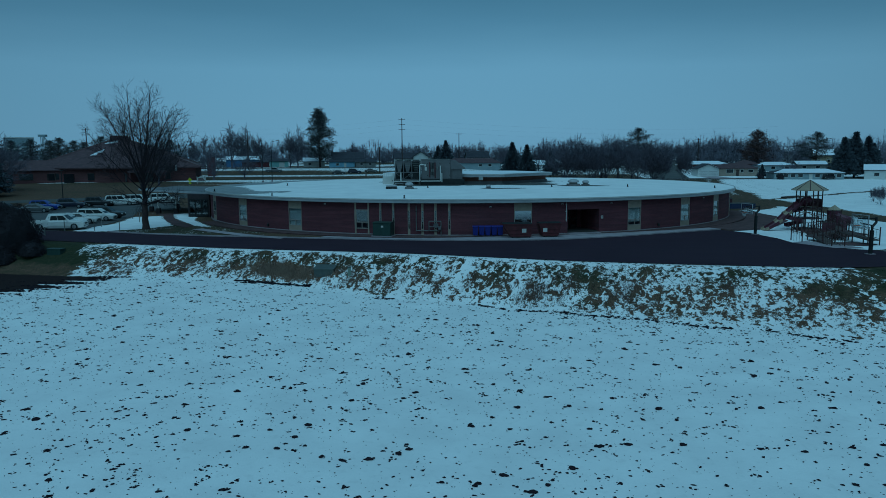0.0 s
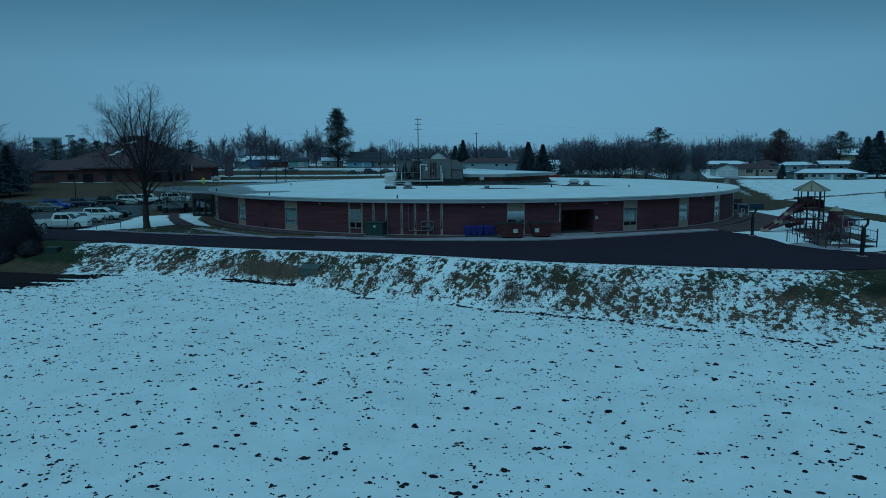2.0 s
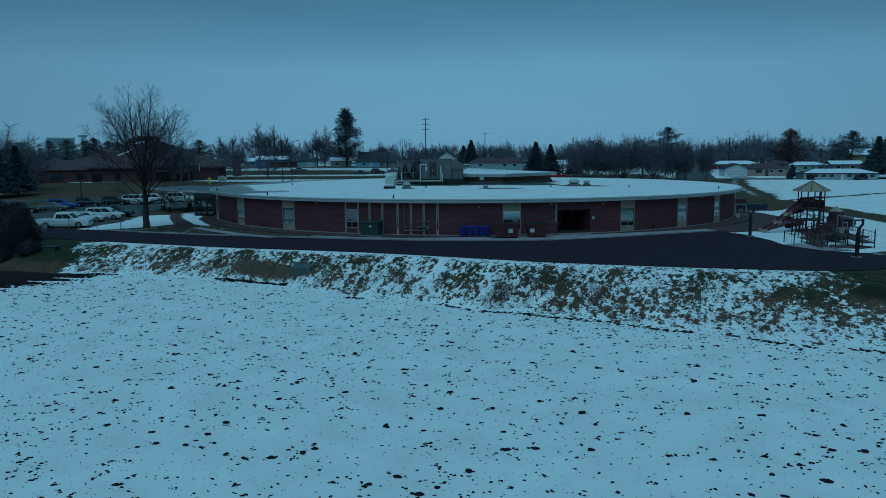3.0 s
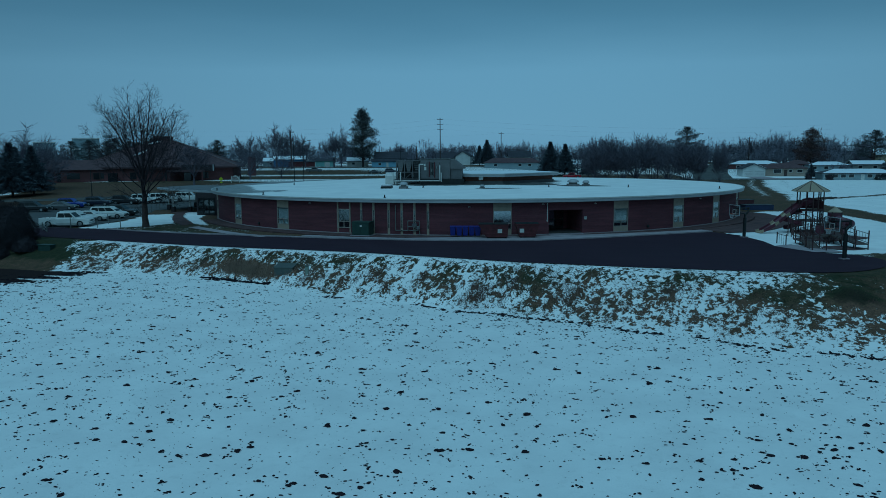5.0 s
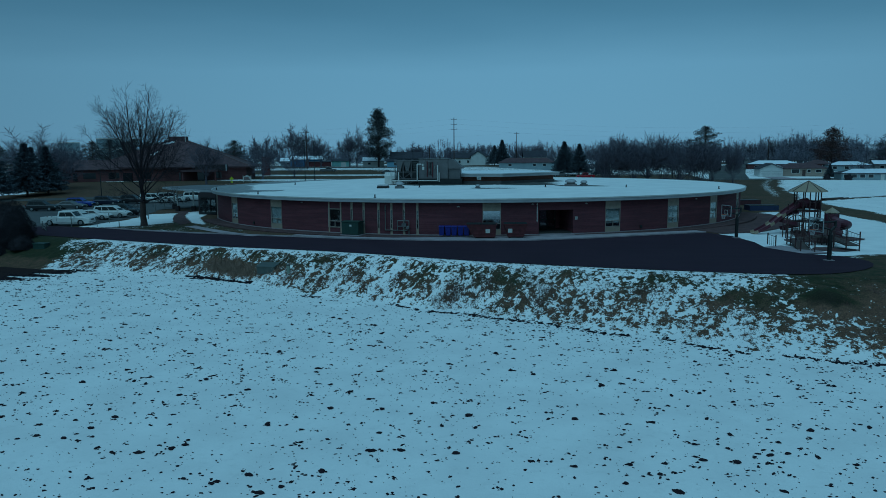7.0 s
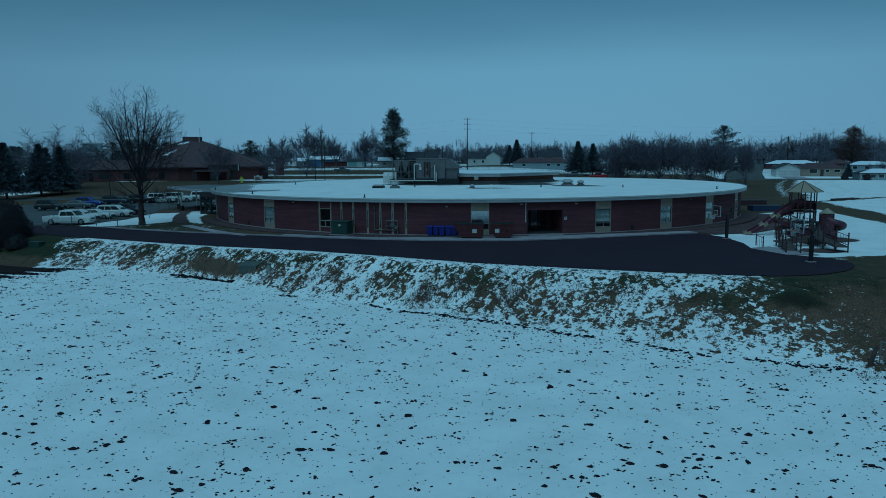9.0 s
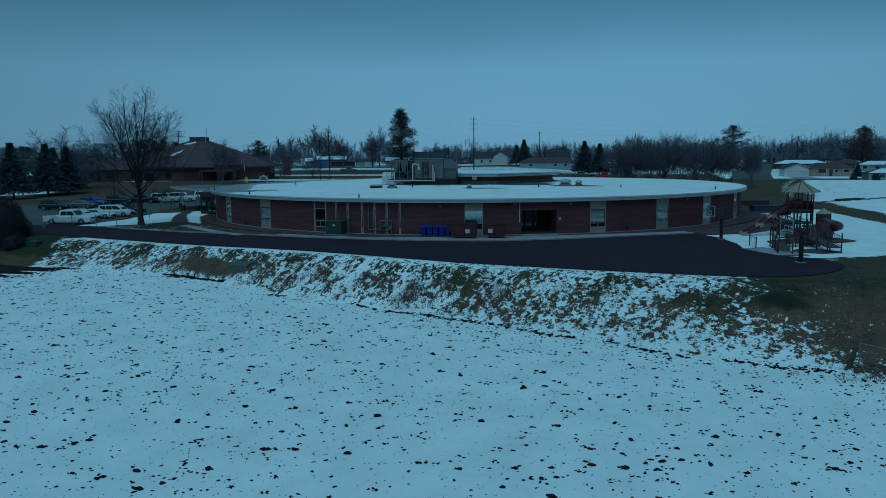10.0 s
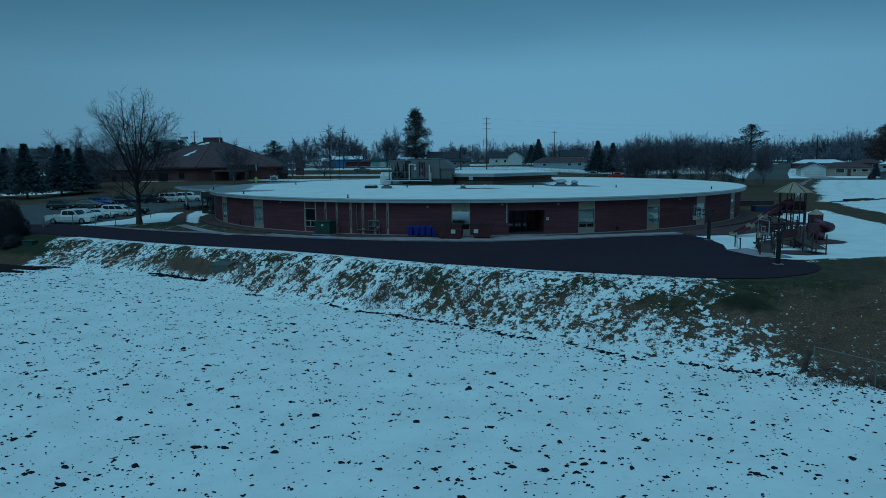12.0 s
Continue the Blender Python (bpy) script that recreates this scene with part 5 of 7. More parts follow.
def wheeled_bin(m):
    t = thing("recycling_bin", m, "blue plastic wheeled recycling bin by the brick wall", "bin", "recycling bins")
    part("body", hull(bmesh.new(), [(x * s, y * s - 0.0, z) for z, s in ((0.06, 0.8), (0.95, 1.0)) for x in (-0.29, 0.29) for y in (-0.33, 0.33)]), M_BLUEPLASTIC, t)
    part("lid", hull(bmesh.new(), [(x, y, z) for x in (-0.31, 0.31) for y, z in ((-0.37, 0.955), (0.36, 0.955), (-0.35, 1.0), (0.1, 1.06), (0.34, 1.05))]), M_BLUEPLASTIC, t)
    part("handle", tube(bmesh.new(), (-0.25, 0.4, 0.98), (0.25, 0.4, 0.98), 0.02), M_BLUEPLASTIC, t)
    for x in (-0.3, 0.27):
        part("wheel", tube(bmesh.new(), (x, 0.26, 0.13), (x + 0.04, 0.26, 0.13), 0.13, n=14), M_BLACK, t)
    return t


b0 = wheeled_bin(pose(3.45, 75.0, APRON - 0.03, 0, 0, -2))
for k in range(1, 5):
    copy_thing(b0, pose(3.45 + 0.66 * k, 75.0 + 0.02 * (k % 2), APRON - 0.03, 0, 0, (-3, 2, 0, 4, -2)[k]))

tr = thing("transformer_box", pose(-6.4, 75.9, 0.03 - DIP, 0, 0, -14), "green steel electrical transformer box by the wall", "transformer")
part("plinth", box(bmesh.new(), (-1.15, -0.8, -0.3), (1.15, 0.8, 0.08)), M_CONC, tr)
part("body", box(bmesh.new(), (-1.0, -0.6, 0.08), (1.0, 0.65, 1.42), bevel=0.03), M_GREENPAINT, tr)
part("cap", hull(bmesh.new(), [(x, y, z) for x in (-1.04, 1.04) for y, z in ((-0.66, 1.42), (0.7, 1.42), (-0.66, 1.48), (0.0, 1.56), (0.7, 1.52))]), M_GREENPAINT, tr)
for x in (-0.96, 0.02):
    part("door", box(bmesh.new(), (x, -0.635, 0.14), (x + 0.94, -0.602, 1.36)), M_GREENPAINT, tr)
part("notice", box(bmesh.new(), (-0.05, -0.645, 0.98), (0.2, -0.637, 1.18)), M_WHITE, tr)

gas = thing("gas_meter", on_wall(-97.6), "grey gas meter and pipes on the brick wall", "gas meter")
bm = bmesh.new()
for a, b in (((-1.56, -0.15, 0.3), (-1.56, -0.15, 3.0)), ((-1.56, -0.15, 0.3), (1.0, -0.15, 0.3)), ((-0.15, -0.3, 0.3), (-0.15, -0.3, 1.35)), ((-0.15, -0.3, 1.35), (1.15, -0.3, 1.35)), ((1.15, -0.3, 1.35), (1.15, -0.3, 0.3)), ((-0.15, -0.3, 0.75), (1.15, -0.3, 0.75)), ((1.15, -0.3, 0.5), (1.15, -0.3, -0.2)), ((-0.15, -0.15, 0.3), (-0.15, -0.3, 0.3))):
    tube(bm, a, b, 0.05)
part("pipe", bm, M_GALV, gas)
bm = bmesh.new()
tube(bm, (0.6, -0.42, 0.9), (0.6, -0.18, 0.9), 0.26, n=16)
part("meter", bm, M_GREYPAINT, gas)
part("regulator", tube(bmesh.new(), (1.0, -0.45, 0.6), (1.0, -0.2, 0.6), 0.17, n=14), M_GREYPAINT, gas)
for x, z in ((-1.56, 2.4), (-0.9, 0.3)):
    part("bracket", box(bmesh.new(), (x - 0.06, -0.2, z - 0.03), (x + 0.06, 0.0, z + 0.03)), M_DARKMETAL, gas)


def wall_light(angle, z):
    t = thing("wall_light", on_wall(angle) @ pose(0, 0, z), "small white security light under the roof edge", "wall light", "security lights")
    part("mount", box(bmesh.new(), (-0.05, -0.05, -0.05), (0.05, 0.0, 0.05)), M_WHITE, t)
    for s in (-1, 1):
        part("lamp_head", tube(bmesh.new(), (s * 0.04, -0.05, 0), (s * 0.11, -0.14, -0.05), 0.03, 0.05, 10), M_WHITE, t)


for a, z in ((-88.3, 2.9), (-76.9, 3.1), (-68.2, 3.07), (-44.75, 3.05), (-115.6, 3.08)):
    wall_light(a, z)
dp = thing("downspout", on_wall(-76.2), "white pipe down the brick wall beside the recess", "pipe")
part("pipe", tube(bmesh.new(), (0, -0.08, 1.15), (0, -0.08, 3.2), 0.045), M_WHITE, dp)
for z in (1.3, 2.2, 3.0):
    part("clip", box(bmesh.new(), (-0.07, -0.13, z), (0.07, 0.0, z + 0.05)), M_WHITE, dp)
ns = thing("wall_sign", on_wall(-69.85) @ pose(0, -0.02, 1.5), "small white notice on the brick wall", "sign")
part("plate", box(bmesh.new(), (-0.14, -0.02, -0.16), (0.14, 0.0, 0.16)), M_WHITE, ns)
for z in (-0.06, 0.02, 0.09):
    part("line", box(bmesh.new(), (-0.1, -0.024, z), (0.1, -0.0205, z + 0.03)), M_DARKMETAL, ns)
for a in (-126.1 - 2.7, -58):
    vt = thing("wall_vent", on_wall(a) @ pose(0, 0, 0.25), "small dark vent hood low on the brick wall", "vent")
    part("hood", hull(bmesh.new(), [(x, y, z) for x in (-0.14, 0.14) for y, z in ((0, 0.18), (0, -0.12), (-0.16, -0.12), (-0.12, 0.1))]), M_DARKMETAL, vt)

# ---------------------------------------------------------------- on the roof


def roof_at(x, y):
    return roof_z(math.hypot(x - CX, y - CY))


def louvre_panel(bm, x0, x1, z0, z1, y, n):
    for k in range(n):
        z = z0 + (z1 - z0) * (k + 0.5) / n
        box(bm, (x0, y - 0.03, z - 0.02), (x1, y, z + 0.02))


ZB = 4.72
LEG = 0.5
cu = thing("condenser_unit", pose(-6.95, 104.3, ZB), "rooftop condenser with grey V-shaped coils on a dark steel frame", "air conditioner")
for x in (0.05, 1.25, 2.45, 3.65):
    for y in (0.05, 2.0):
        part("upright", box(bmesh.new(), (x - 0.06, y - 0.06, 0), (x + 0.06, y + 0.06, 2.98)), M_GREYPAINT, cu)
for z in (0.25, 1.25, 2.92):
    for y in (0.05, 2.0):
        part("beam", box(bmesh.new(), (0.0, y - 0.05, z - 0.06), (3.7, y + 0.05, z + 0.06)), M_GREYPAINT, cu)
for k in range(3):
    x = 0.65 + 1.2 * k
    coil = part("coil", hull(bmesh.new(), [(x + s * w, y, z) for s in (-1, 1) for w, z in ((0.54, 2.84), (0.2, 1.36)) for y in (0.12, 1.9)]), M_DARKMETAL if k == 2 else M_GREYPAINT, cu, "V-shaped coil casing")
    for q in range(4):
        z = 1.6 + 0.32 * q
        w = 0.2 + 0.34 * (z - 1.36) / 1.48
        part("fin", box(bmesh.new(), (x - w, 0.09, z), (x + w, 0.118, z + 0.04)), M_GALV, coil)
    part("fan_ring", tube(bmesh.new(), (x, 1.0, 2.99), (x, 1.0, 3.1), 0.46, n=18), M_DARKMETAL, cu)
# dark sheet added behind the coils in place of the unit's shaded inside
part("back_panel", box(bmesh.new(), (0.0, 1.91, 0.3), (3.7, 1.94, 2.85)), M_DARKMETAL, cu)
part("side_panel", box(bmesh.new(), (2.55, 0.12, 0.32), (3.58, 0.16, 1.18)), M_DARKMETAL, cu)
for a, b in (((1.3, 0.02, 0.3), (2.4, 0.02, 1.2)), ((0.1, 0.02, 1.2), (1.2, 0.02, 0.3))):
    part("brace", tube(bmesh.new(), a, b, 0.04, n=6), M_GREYPAINT, cu)
part("deck", box(bmesh.new(), (-0.4, -0.4, -0.02), (3.7, 2.4, 0.16)), M_DARKMETAL, cu)
for x in (-0.3, 1.7, 3.5):
    for y in (-0.3, 2.2):
        part("leg", box(bmesh.new(), (x, y, -LEG), (x + 0.14, y + 0.14, -0.02)), M_GALV, cu)

ah = thing("air_handler", pose(-3.05, 102.3, ZB), "large grey rooftop air handler with white pipes and a sloping hood", "air conditioner")
part("base_rail", box(bmesh.new(), (-0.1, -0.1, -LEG), (6.2, 3.2, 0.3)), M_DARKMETAL, ah)
part("cabinet", box(bmesh.new(), (0.0, 0.0, 0.3), (4.2, 3.0, 3.1), bevel=0.03), M_GREYPAINT, ah)
part("roof_lip", box(bmesh.new(), (-0.08, -0.1, 3.101), (4.28, 3.1, 3.19), bevel=0.02), M_GALV, ah)
for k, (a, b) in enumerate(((0.05, 0.95), (1.0, 1.9), (1.95, 2.75), (2.8, 4.15))):
    panel = part("panel", box(bmesh.new(), (a, -0.03, 0.4), (b, -0.002, 3.0), bevel=0.006), M_GREYPAINT, ah)
    for z in (0.8, 2.5):
        part("latch", box(bmesh.new(), (b - 0.12, -0.06, z), (b - 0.05, -0.031, z + 0.14)), M_DARKMETAL, panel)
bm = bmesh.new()
louvre_panel(bm, 1.15, 1.75, 0.9, 2.7, -0.031, 12)
part("louvre", bm, M_DARKMETAL, ah, "dark louvre")
for x, z0, z1, mat in ((1.22, 0.6, 2.8, M_DUMP), (1.66, 0.9, 2.6, M_DARKMETAL), (1.98, 0.5, 2.7, M_DUMP)):
    part("riser", tube(bmesh.new(), (x, -0.16, z0), (x, -0.16, z1), 0.075, n=10), mat, ah)
for x, z, w, h in ((0.5, 1.55, 0.3, 0.5), (0.45, 2.15, 0.24, 0.3), (1.45, 1.35, 0.34, 0.4), (2.2, 1.7, 0.2, 0.42)):
    part("control_box", box(bmesh.new(), (x, -0.2, z), (x + w, -0.032, z + h), bevel=0.015), M_WHITE if x < 1 else M_GALV, ah)
part("hood", hull(bmesh.new(), [(4.22, y, z) for y in (0.1, 2.9) for z in (1.75, 3.05)] + [(6.3, y, z) for y in (0.1, 2.9) for z in (1.75, 1.9)] + [(4.9, y, 3.05) for y in (0.1, 2.9)]), M_GREYPAINT, ah, "sloping grey intake hood")
part("duct", box(bmesh.new(), (4.22, 0.4, 0.301), (5.9, 2.6, 1.74)), M_GREYPAINT, ah)
for pts in (((-0.2, -0.35, 2.4), (-0.2, -0.35, 0.05), (-4.1, -0.35, 0.05)), ((2.75, -0.35, 2.25), (2.75, -0.35, 0.05), (-0.1, -0.35, 0.05)), ((2.95, -0.3, 1.2), (2.95, -0.3, -0.1)), ((-2.9, -0.4, 1.3), (-2.9, -0.4, 0.05)), ((-4.0, -0.42, 1.2), (-4.0, -0.42, -0.4)), ((-0.2, -0.35, 2.4), (0.4, -0.3, 2.4))):
    bm = bmesh.new()
    for a, b in zip(pts, pts[1:]):
        tube(bm, a, b, 0.085, n=10)
    part("pipe", bm, M_WHITE, ah, "white insulated pipe")
su = thing("roof_hatch", pose(-8.95, 106.6, ZB - 0.5), "white sloping sheet-metal box on the roof", "roof hatch")
part("body", hull(bmesh.new(), [(x, y, z) for x in (0, 1.75) for y, z in ((0, 0), (1.4, 0), (0.0, 1.15), (0.5, 1.65), (1.4, 1.65))]), M_WHITE, su)
for k in range(5):
    part("seam", hull(bmesh.new(), [(0.2 + 0.33 * k + dx, y, z) for dx in (0, 0.05) for y, z in ((-0.02, 1.12), (0.5, 1.68), (0.5, 1.64), (-0.02, 1.08))]), M_FASCIA, su)


def curb_box(x, y, w, d, h, label):
    t = thing("skylight", pose(x, y, roof_at(x, y) - 0.05), label, "skylight")
    part("curb", box(bmesh.new(), (-w / 2, -d / 2, 0), (w / 2, d / 2, h * 0.6)), M_DARKMETAL, t)
    part("dome", box(bmesh.new(), (-w / 2 + 0.03, -d / 2 + 0.03, h * 0.6), (w / 2 - 0.03, d / 2 - 0.03, h), bevel=0.09), M_FASCIA, t)


def mushroom(x, y, r, h, label="pale metal mushroom vent on the roof"):
    t = thing("roof_vent", pose(x, y, roof_at(x, y) - 0.05), label, "roof vent", "roof vents")
    part("curb", box(bmesh.new(), (-r, -r, 0), (r, r, h * 0.35)), M_GREYPAINT, t)
    part("neck", tube(bmesh.new(), (0, 0, h * 0.35), (0, 0, h * 0.6), r * 0.7, n=16), M_GALV, t)
    bm = bmesh.new()
    for (r0, z0), (r1, z1) in zip(((0.95, 0.55), (1.0, 0.68), (0.85, 0.86), (0.5, 0.97)), ((1.0, 0.68), (0.85, 0.86), (0.5, 0.97), (0.05, 1.0))):
        tube(bm, (0, 0, h * z0), (0, 0, h * z1), r * r0, r * r1, 18, caps=False)
    part("cap", bm, M_FASCIA, t)


curb_box(-6.8, 94.8, 1.45, 1.3, 0.5, "low white skylight dome on the snowy roof")
mushroom(-4.4, 93.9, 0.55, 0.95)
mushroom(6.0, 93.3, 0.34, 0.55)
mushroom(18.3, 99.6, 0.8, 1.0, "broad pale metal mushroom vent on the roof")
mushroom(20.1, 100.1, 0.48, 0.85)
for x, y in ((-20.4, 84.9), (-31.0, 96.6), (-4.2, 77.4), (37.2, 97.2), (-2.0, 95.6), (14.8, 96.5), (25.5, 98), (-24, 110)):
    t = thing("vent_pipe", pose(x, y, roof_at(x, y) - 0.05), "short black vent pipe through the roof", "vent pipe", "vent pipes")
    part("flashing", tube(bmesh.new(), (0, 0, 0), (0, 0, 0.12), 0.2, 0.1, 12), M_DARKMETAL, t)
    part("pipe", tube(bmesh.new(), (0, 0, 0.1), (0, 0, 0.4), 0.07, n=10), M_BLACK, t)
wn_box = thing("drum_window", pose(5.55, 103.05, 4.85, 0, 0, -8.6 + 0), "small pale framed window in the raised brick wall", "window")
part("frame", box(bmesh.new(), (-0.3, -0.12, 0), (0.3, -0.06, 0.5)), M_WHITE, wn_box)
part("pane", box(bmesh.new(), (-0.24, -0.13, 0.06), (0.24, -0.121, 0.44)), M_GLASS, wn_box)


# ---------------------------------------------------------------- play court and playground
M_PLUM = plain("dark_plum_plastic", (0.115, 0.028, 0.042), 0.4, vary=0.25)
M_TAN = plain("tan_plastic", (0.36, 0.26, 0.18), 0.45, vary=0.15)
M_BROWNSTEEL = plain("brown_coated_steel", (0.08, 0.034, 0.033), 0.5, 0.1, 0.25)
M_CLEAR = glass_mat("clear_board")
M_RAMP = plain("brown_ramp_deck", (0.09, 0.058, 0.05), 0.8, vary=0.3)
M_ORANGE = plain("orange_rim", (0.55, 0.1, 0.03), 0.45)
M_NET = plain("white_net", (0.6, 0.6, 0.6), 0.8)


def hoop(x, y, face):
    """A basketball post with its board towards the angle face."""
    t = thing("basketball_hoop", pose(x, y, land(x, y) + 0.05, 0, 0, face), "basketball hoop on a bent black padded post", "basketball hoop", "basketball hoops")
    part("base_plate", box(bmesh.new(), (-0.3, -0.3, -0.1), (0.3, 0.3, 0.06)), M_CONC, t)
    part("pad", tube(bmesh.new(), (0, 0, 0.05), (0, 0, 2.0), 0.165, n=14), M_BLACK, t, "black padding round the post")
    bm = bmesh.new()
    tube(bm, (0, 0, 2.0), (0, 0, 2.35), 0.1, n=12)
    tube(bm, (0, 0, 2.3), (-0.35, 0, 2.65), 0.1, n=12)
    tube(bm, (-0.35, 0, 2.6), (-0.35, 0, 3.1), 0.1, n=12)
    part("post", bm, M_DARKMETAL, t)
    bm = bmesh.new()
    tube(bm, (-0.4, 0, 3.0), (1.15, 0.25, 3.0), 0.055)
    tube(bm, (-0.4, 0, 3.0), (1.15, -0.25, 3.0), 0.055)
    tube(bm, (0, 0, 2.4), (1.15, 0, 2.65), 0.045)
    part("arm", bm, M_DARKMETAL, t)
    bd = part("backboard", box(bmesh.new(), (1.18, -0.88, 2.3), (1.2, 0.88, 3.3)), M_CLEAR, t, "clear backboard with a pale frame")
    bm = bmesh.new()
    for a, b in (((-0.92, 2.26), (0.92, 2.31)), ((-0.92, 3.29), (0.92, 3.34)), ((-0.92, 2.31), (-0.87, 3.29)), ((0.87, 2.31), (0.92, 3.29))):
        box(bm, (1.16, a[0], a[1]), (1.22, b[0], b[1]))
    part("frame", bm, M_FASCIA, bd)
    bm = bmesh.new()
    for a, b in (((-0.3, 2.42), (0.3, 2.47)), ((-0.3, 2.83), (0.3, 2.88)), ((-0.3, 2.47), (-0.25, 2.83)), ((0.25, 2.47), (0.3, 2.83))):
        box(bm, (1.205, a[0], a[1]), (1.215, b[0], b[1]))
    part("target", bm, M_WHITE, bd)
    bm = bmesh.new()
    for k in range(18):
        a, b = 6.2832 * k / 18, 6.2832 * (k + 1) / 18
        tube(bm, (1.48 + 0.23 * math.cos(a), 0.23 * math.sin(a), 2.42), (1.48 + 0.23 * math.cos(b), 0.23 * math.sin(b), 2.42), 0.018, n=5, caps=False)
    box(bm, (1.2, -0.08, 2.38), (1.27, 0.08, 2.44))
    rim = part("rim", bm, M_ORANGE, t)
    bm = bmesh.new()
    for k in range(12):
        a, b = 6.2832 * k / 12, 6.2832 * (k + 0.5) / 12
        for s in (-1, 1):
            tube(bm, (1.48 + 0.22 * math.cos(a), 0.22 * math.sin(a), 2.41), (1.48 + 0.13 * math.cos(a + s * 0.5), 0.13 * math.sin(a + s * 0.5), 2.0), 0.008, n=4, caps=False)
    part("net", bm, M_NET, rim)


hoop(33.5, 75.6, 194)
hoop(35.6, 58.5, 191)

GZ = -0.44
sheet("play_mulch", [(40.6, 73.0), (42.2, 74.2), (44.2, 75.3), (46.0, 76.3), (46.7, 77.4), (46.0, 79.0), (44.6, 80.6), (44.9, 83), (44, 85.2), (42, 85), (41.2, 82.5), (40.6, 79), (39.4, 76)], M_MULCH, 0.05, 2.0, "thawed brown mulch below the play structure", "mulch")
sheet("play_mulch", [(37.4, 66.8), (38.4, 65.9), (39.8, 65.8), (41.2, 66.9), (42.0, 67.9), (41.5, 69), (40.2, 69.8), (38.6, 69.2)], M_MULCH, 0.05, 2.0, "thawed brown mulch beside the ramp", "mulch")
sheet("play_slab", [(33.6, 67.9), (35.3, 63.1), (38.0, 63.3), (37.6, 66.2), (35.8, 69.5)], M_CONC, 0.06, 2.0, "pale concrete slab at the ramp's foot", "slab")

pl = thing("play_structure", pose(0, 0, GZ), "plum and tan playground tower with slides and ramps", "playground")
TX, TY = 43.1, 83.4
ring = [(TX + 1.4 * math.cos(radians(20 + 60 * k)), TY + 1.4 * math.sin(radians(20 + 60 * k))) for k in range(6)]
for x, y in ring:
    part("post", tube(bmesh.new(), (x, y, -0.2), (x, y, 4.75), 0.065, n=10), M_BROWNSTEEL, pl)
eave = [(TX + 1.95 * math.cos(radians(20 + 45 * k)), TY + 1.95 * math.sin(radians(20 + 45 * k))) for k in range(8)]
for k in range(8):
    a, b = eave[k], eave[(k + 1) % 8]
    part("roof_panel", hull(bmesh.new(), [(*a, 4.5), (*b, 4.5), (*a, 4.56), (*b, 4.56), (TX + (a[0] - TX) * 0.08, TY + (a[1] - TY) * 0.08, 5.62), (TX + (b[0] - TX) * 0.08, TY + (b[1] - TY) * 0.08, 5.62), (TX, TY, 5.66)]), M_TAN, pl, "tan roof panel")
    part("roof_rib", tube(bmesh.new(), (*a, 4.57), (TX, TY, 5.68), 0.045, n=6), M_BROWNSTEEL, pl)


def deck(cx, cy, r, z, n=6, turn=20):
    pts = [(cx + r * math.cos(radians(turn + 360 / n * k)), cy + r * math.sin(radians(turn + 360 / n * k))) for k in range(n)]
    part("deck", prism(bmesh.new(), pts, z - 0.12, z), M_BROWNSTEEL, pl)


def railing(a, b, z0, z1=None, h=0.95, step=0.14):
    """A barrier of upright bars between two posts."""
    z1 = z0 if z1 is None else z1
    a, b = Vector(a), Vector(b)
    bm = bmesh.new()
    for dz in (0.1, h):
        tube(bm, (*a, z0 + dz), (*b, z1 + dz), 0.028, n=6)
    n = max(2, int((b - a).length / step))
    for k in range(1, n):
        q, z = a.lerp(b, k / n), z0 + (z1 - z0) * k / n
        tube(bm, (*q, z + 0.1), (*q, z + h), 0.012, n=4, caps=False)
    part("railing", bm, M_BROWNSTEEL, pl)


deck(TX, TY, 1.5, 2.45)
deck(TX, TY, 1.5, 1.3)
for k in (5, 0, 1):
    a, b = ring[k], ring[(k + 1) % 6]
    d = (Vector(b) - Vector(a)).normalized()
    nrm = Vector((-d.y, d.x)) * 0.04
    part("panel", hull(bmesh.new(), [(p[0] + s * nrm.x, p[1] + s * nrm.y, z) for p in (a, b) for s in (-1, 1) for z in (2.55, 3.5)]), M_PLUM, pl, "plum plastic barrier panel")
railing(ring[4], ring[5], 2.45)
railing(ring[3], ring[4], 1.3)
railing(ring[5], ring[0], 1.3)
for k in (3, 4):
    q = ((ring[k][0] + ring[(k + 1) % 6][0]) / 2, (ring[k][1] + ring[(k + 1) % 6][1]) / 2)
    part("post", tube(bmesh.new(), (*q, -0.2), (*q, 4.6), 0.07, n=8), M_BROWNSTEEL, pl)
railing(ring[2], ring[1], 2.45)


def chute(pts, w, lip, mats, name="slide"):
    """A U-shaped slide along a line; the colours change from stretch to stretch."""
    sl = thing_part(name)
    n = len(pts)
    for s, mat in enumerate(mats):
        lo, hi = s * (n - 1) // len(mats), (s + 1) * (n - 1) // len(mats)
        bm, rows = bmesh.new(), []
        for k in range(lo, hi + 1):
            p = Vector(pts[k])
            d = (Vector(pts[min(k + 1, n - 1)]) - Vector(pts[max(k - 1, 0)])).normalized()
            side = d.cross(Vector((0, 0, 1))).normalized()
            up_v = side.cross(d)
            rows.append([bm.verts.new(p + side * x * w + up_v * z) for x, z in ((-0.5, lip), (-0.44, 0.06), (-0.25, 0), (0.25, 0), (0.44, 0.06), (0.5, lip), (0.56, lip), (0.56, -0.06), (-0.56, -0.06), (-0.56, lip))])
        for r0, r1 in zip(rows, rows[1:]):
            for j in range(10):
                bm.faces.new((r0[j], r0[(j + 1) % 10], r1[(j + 1) % 10], r1[j]))
        bm.faces.new(rows[0])
        bm.faces.new(rows[-1][::-1])
        part("section", bm, mat, sl)
    return sl


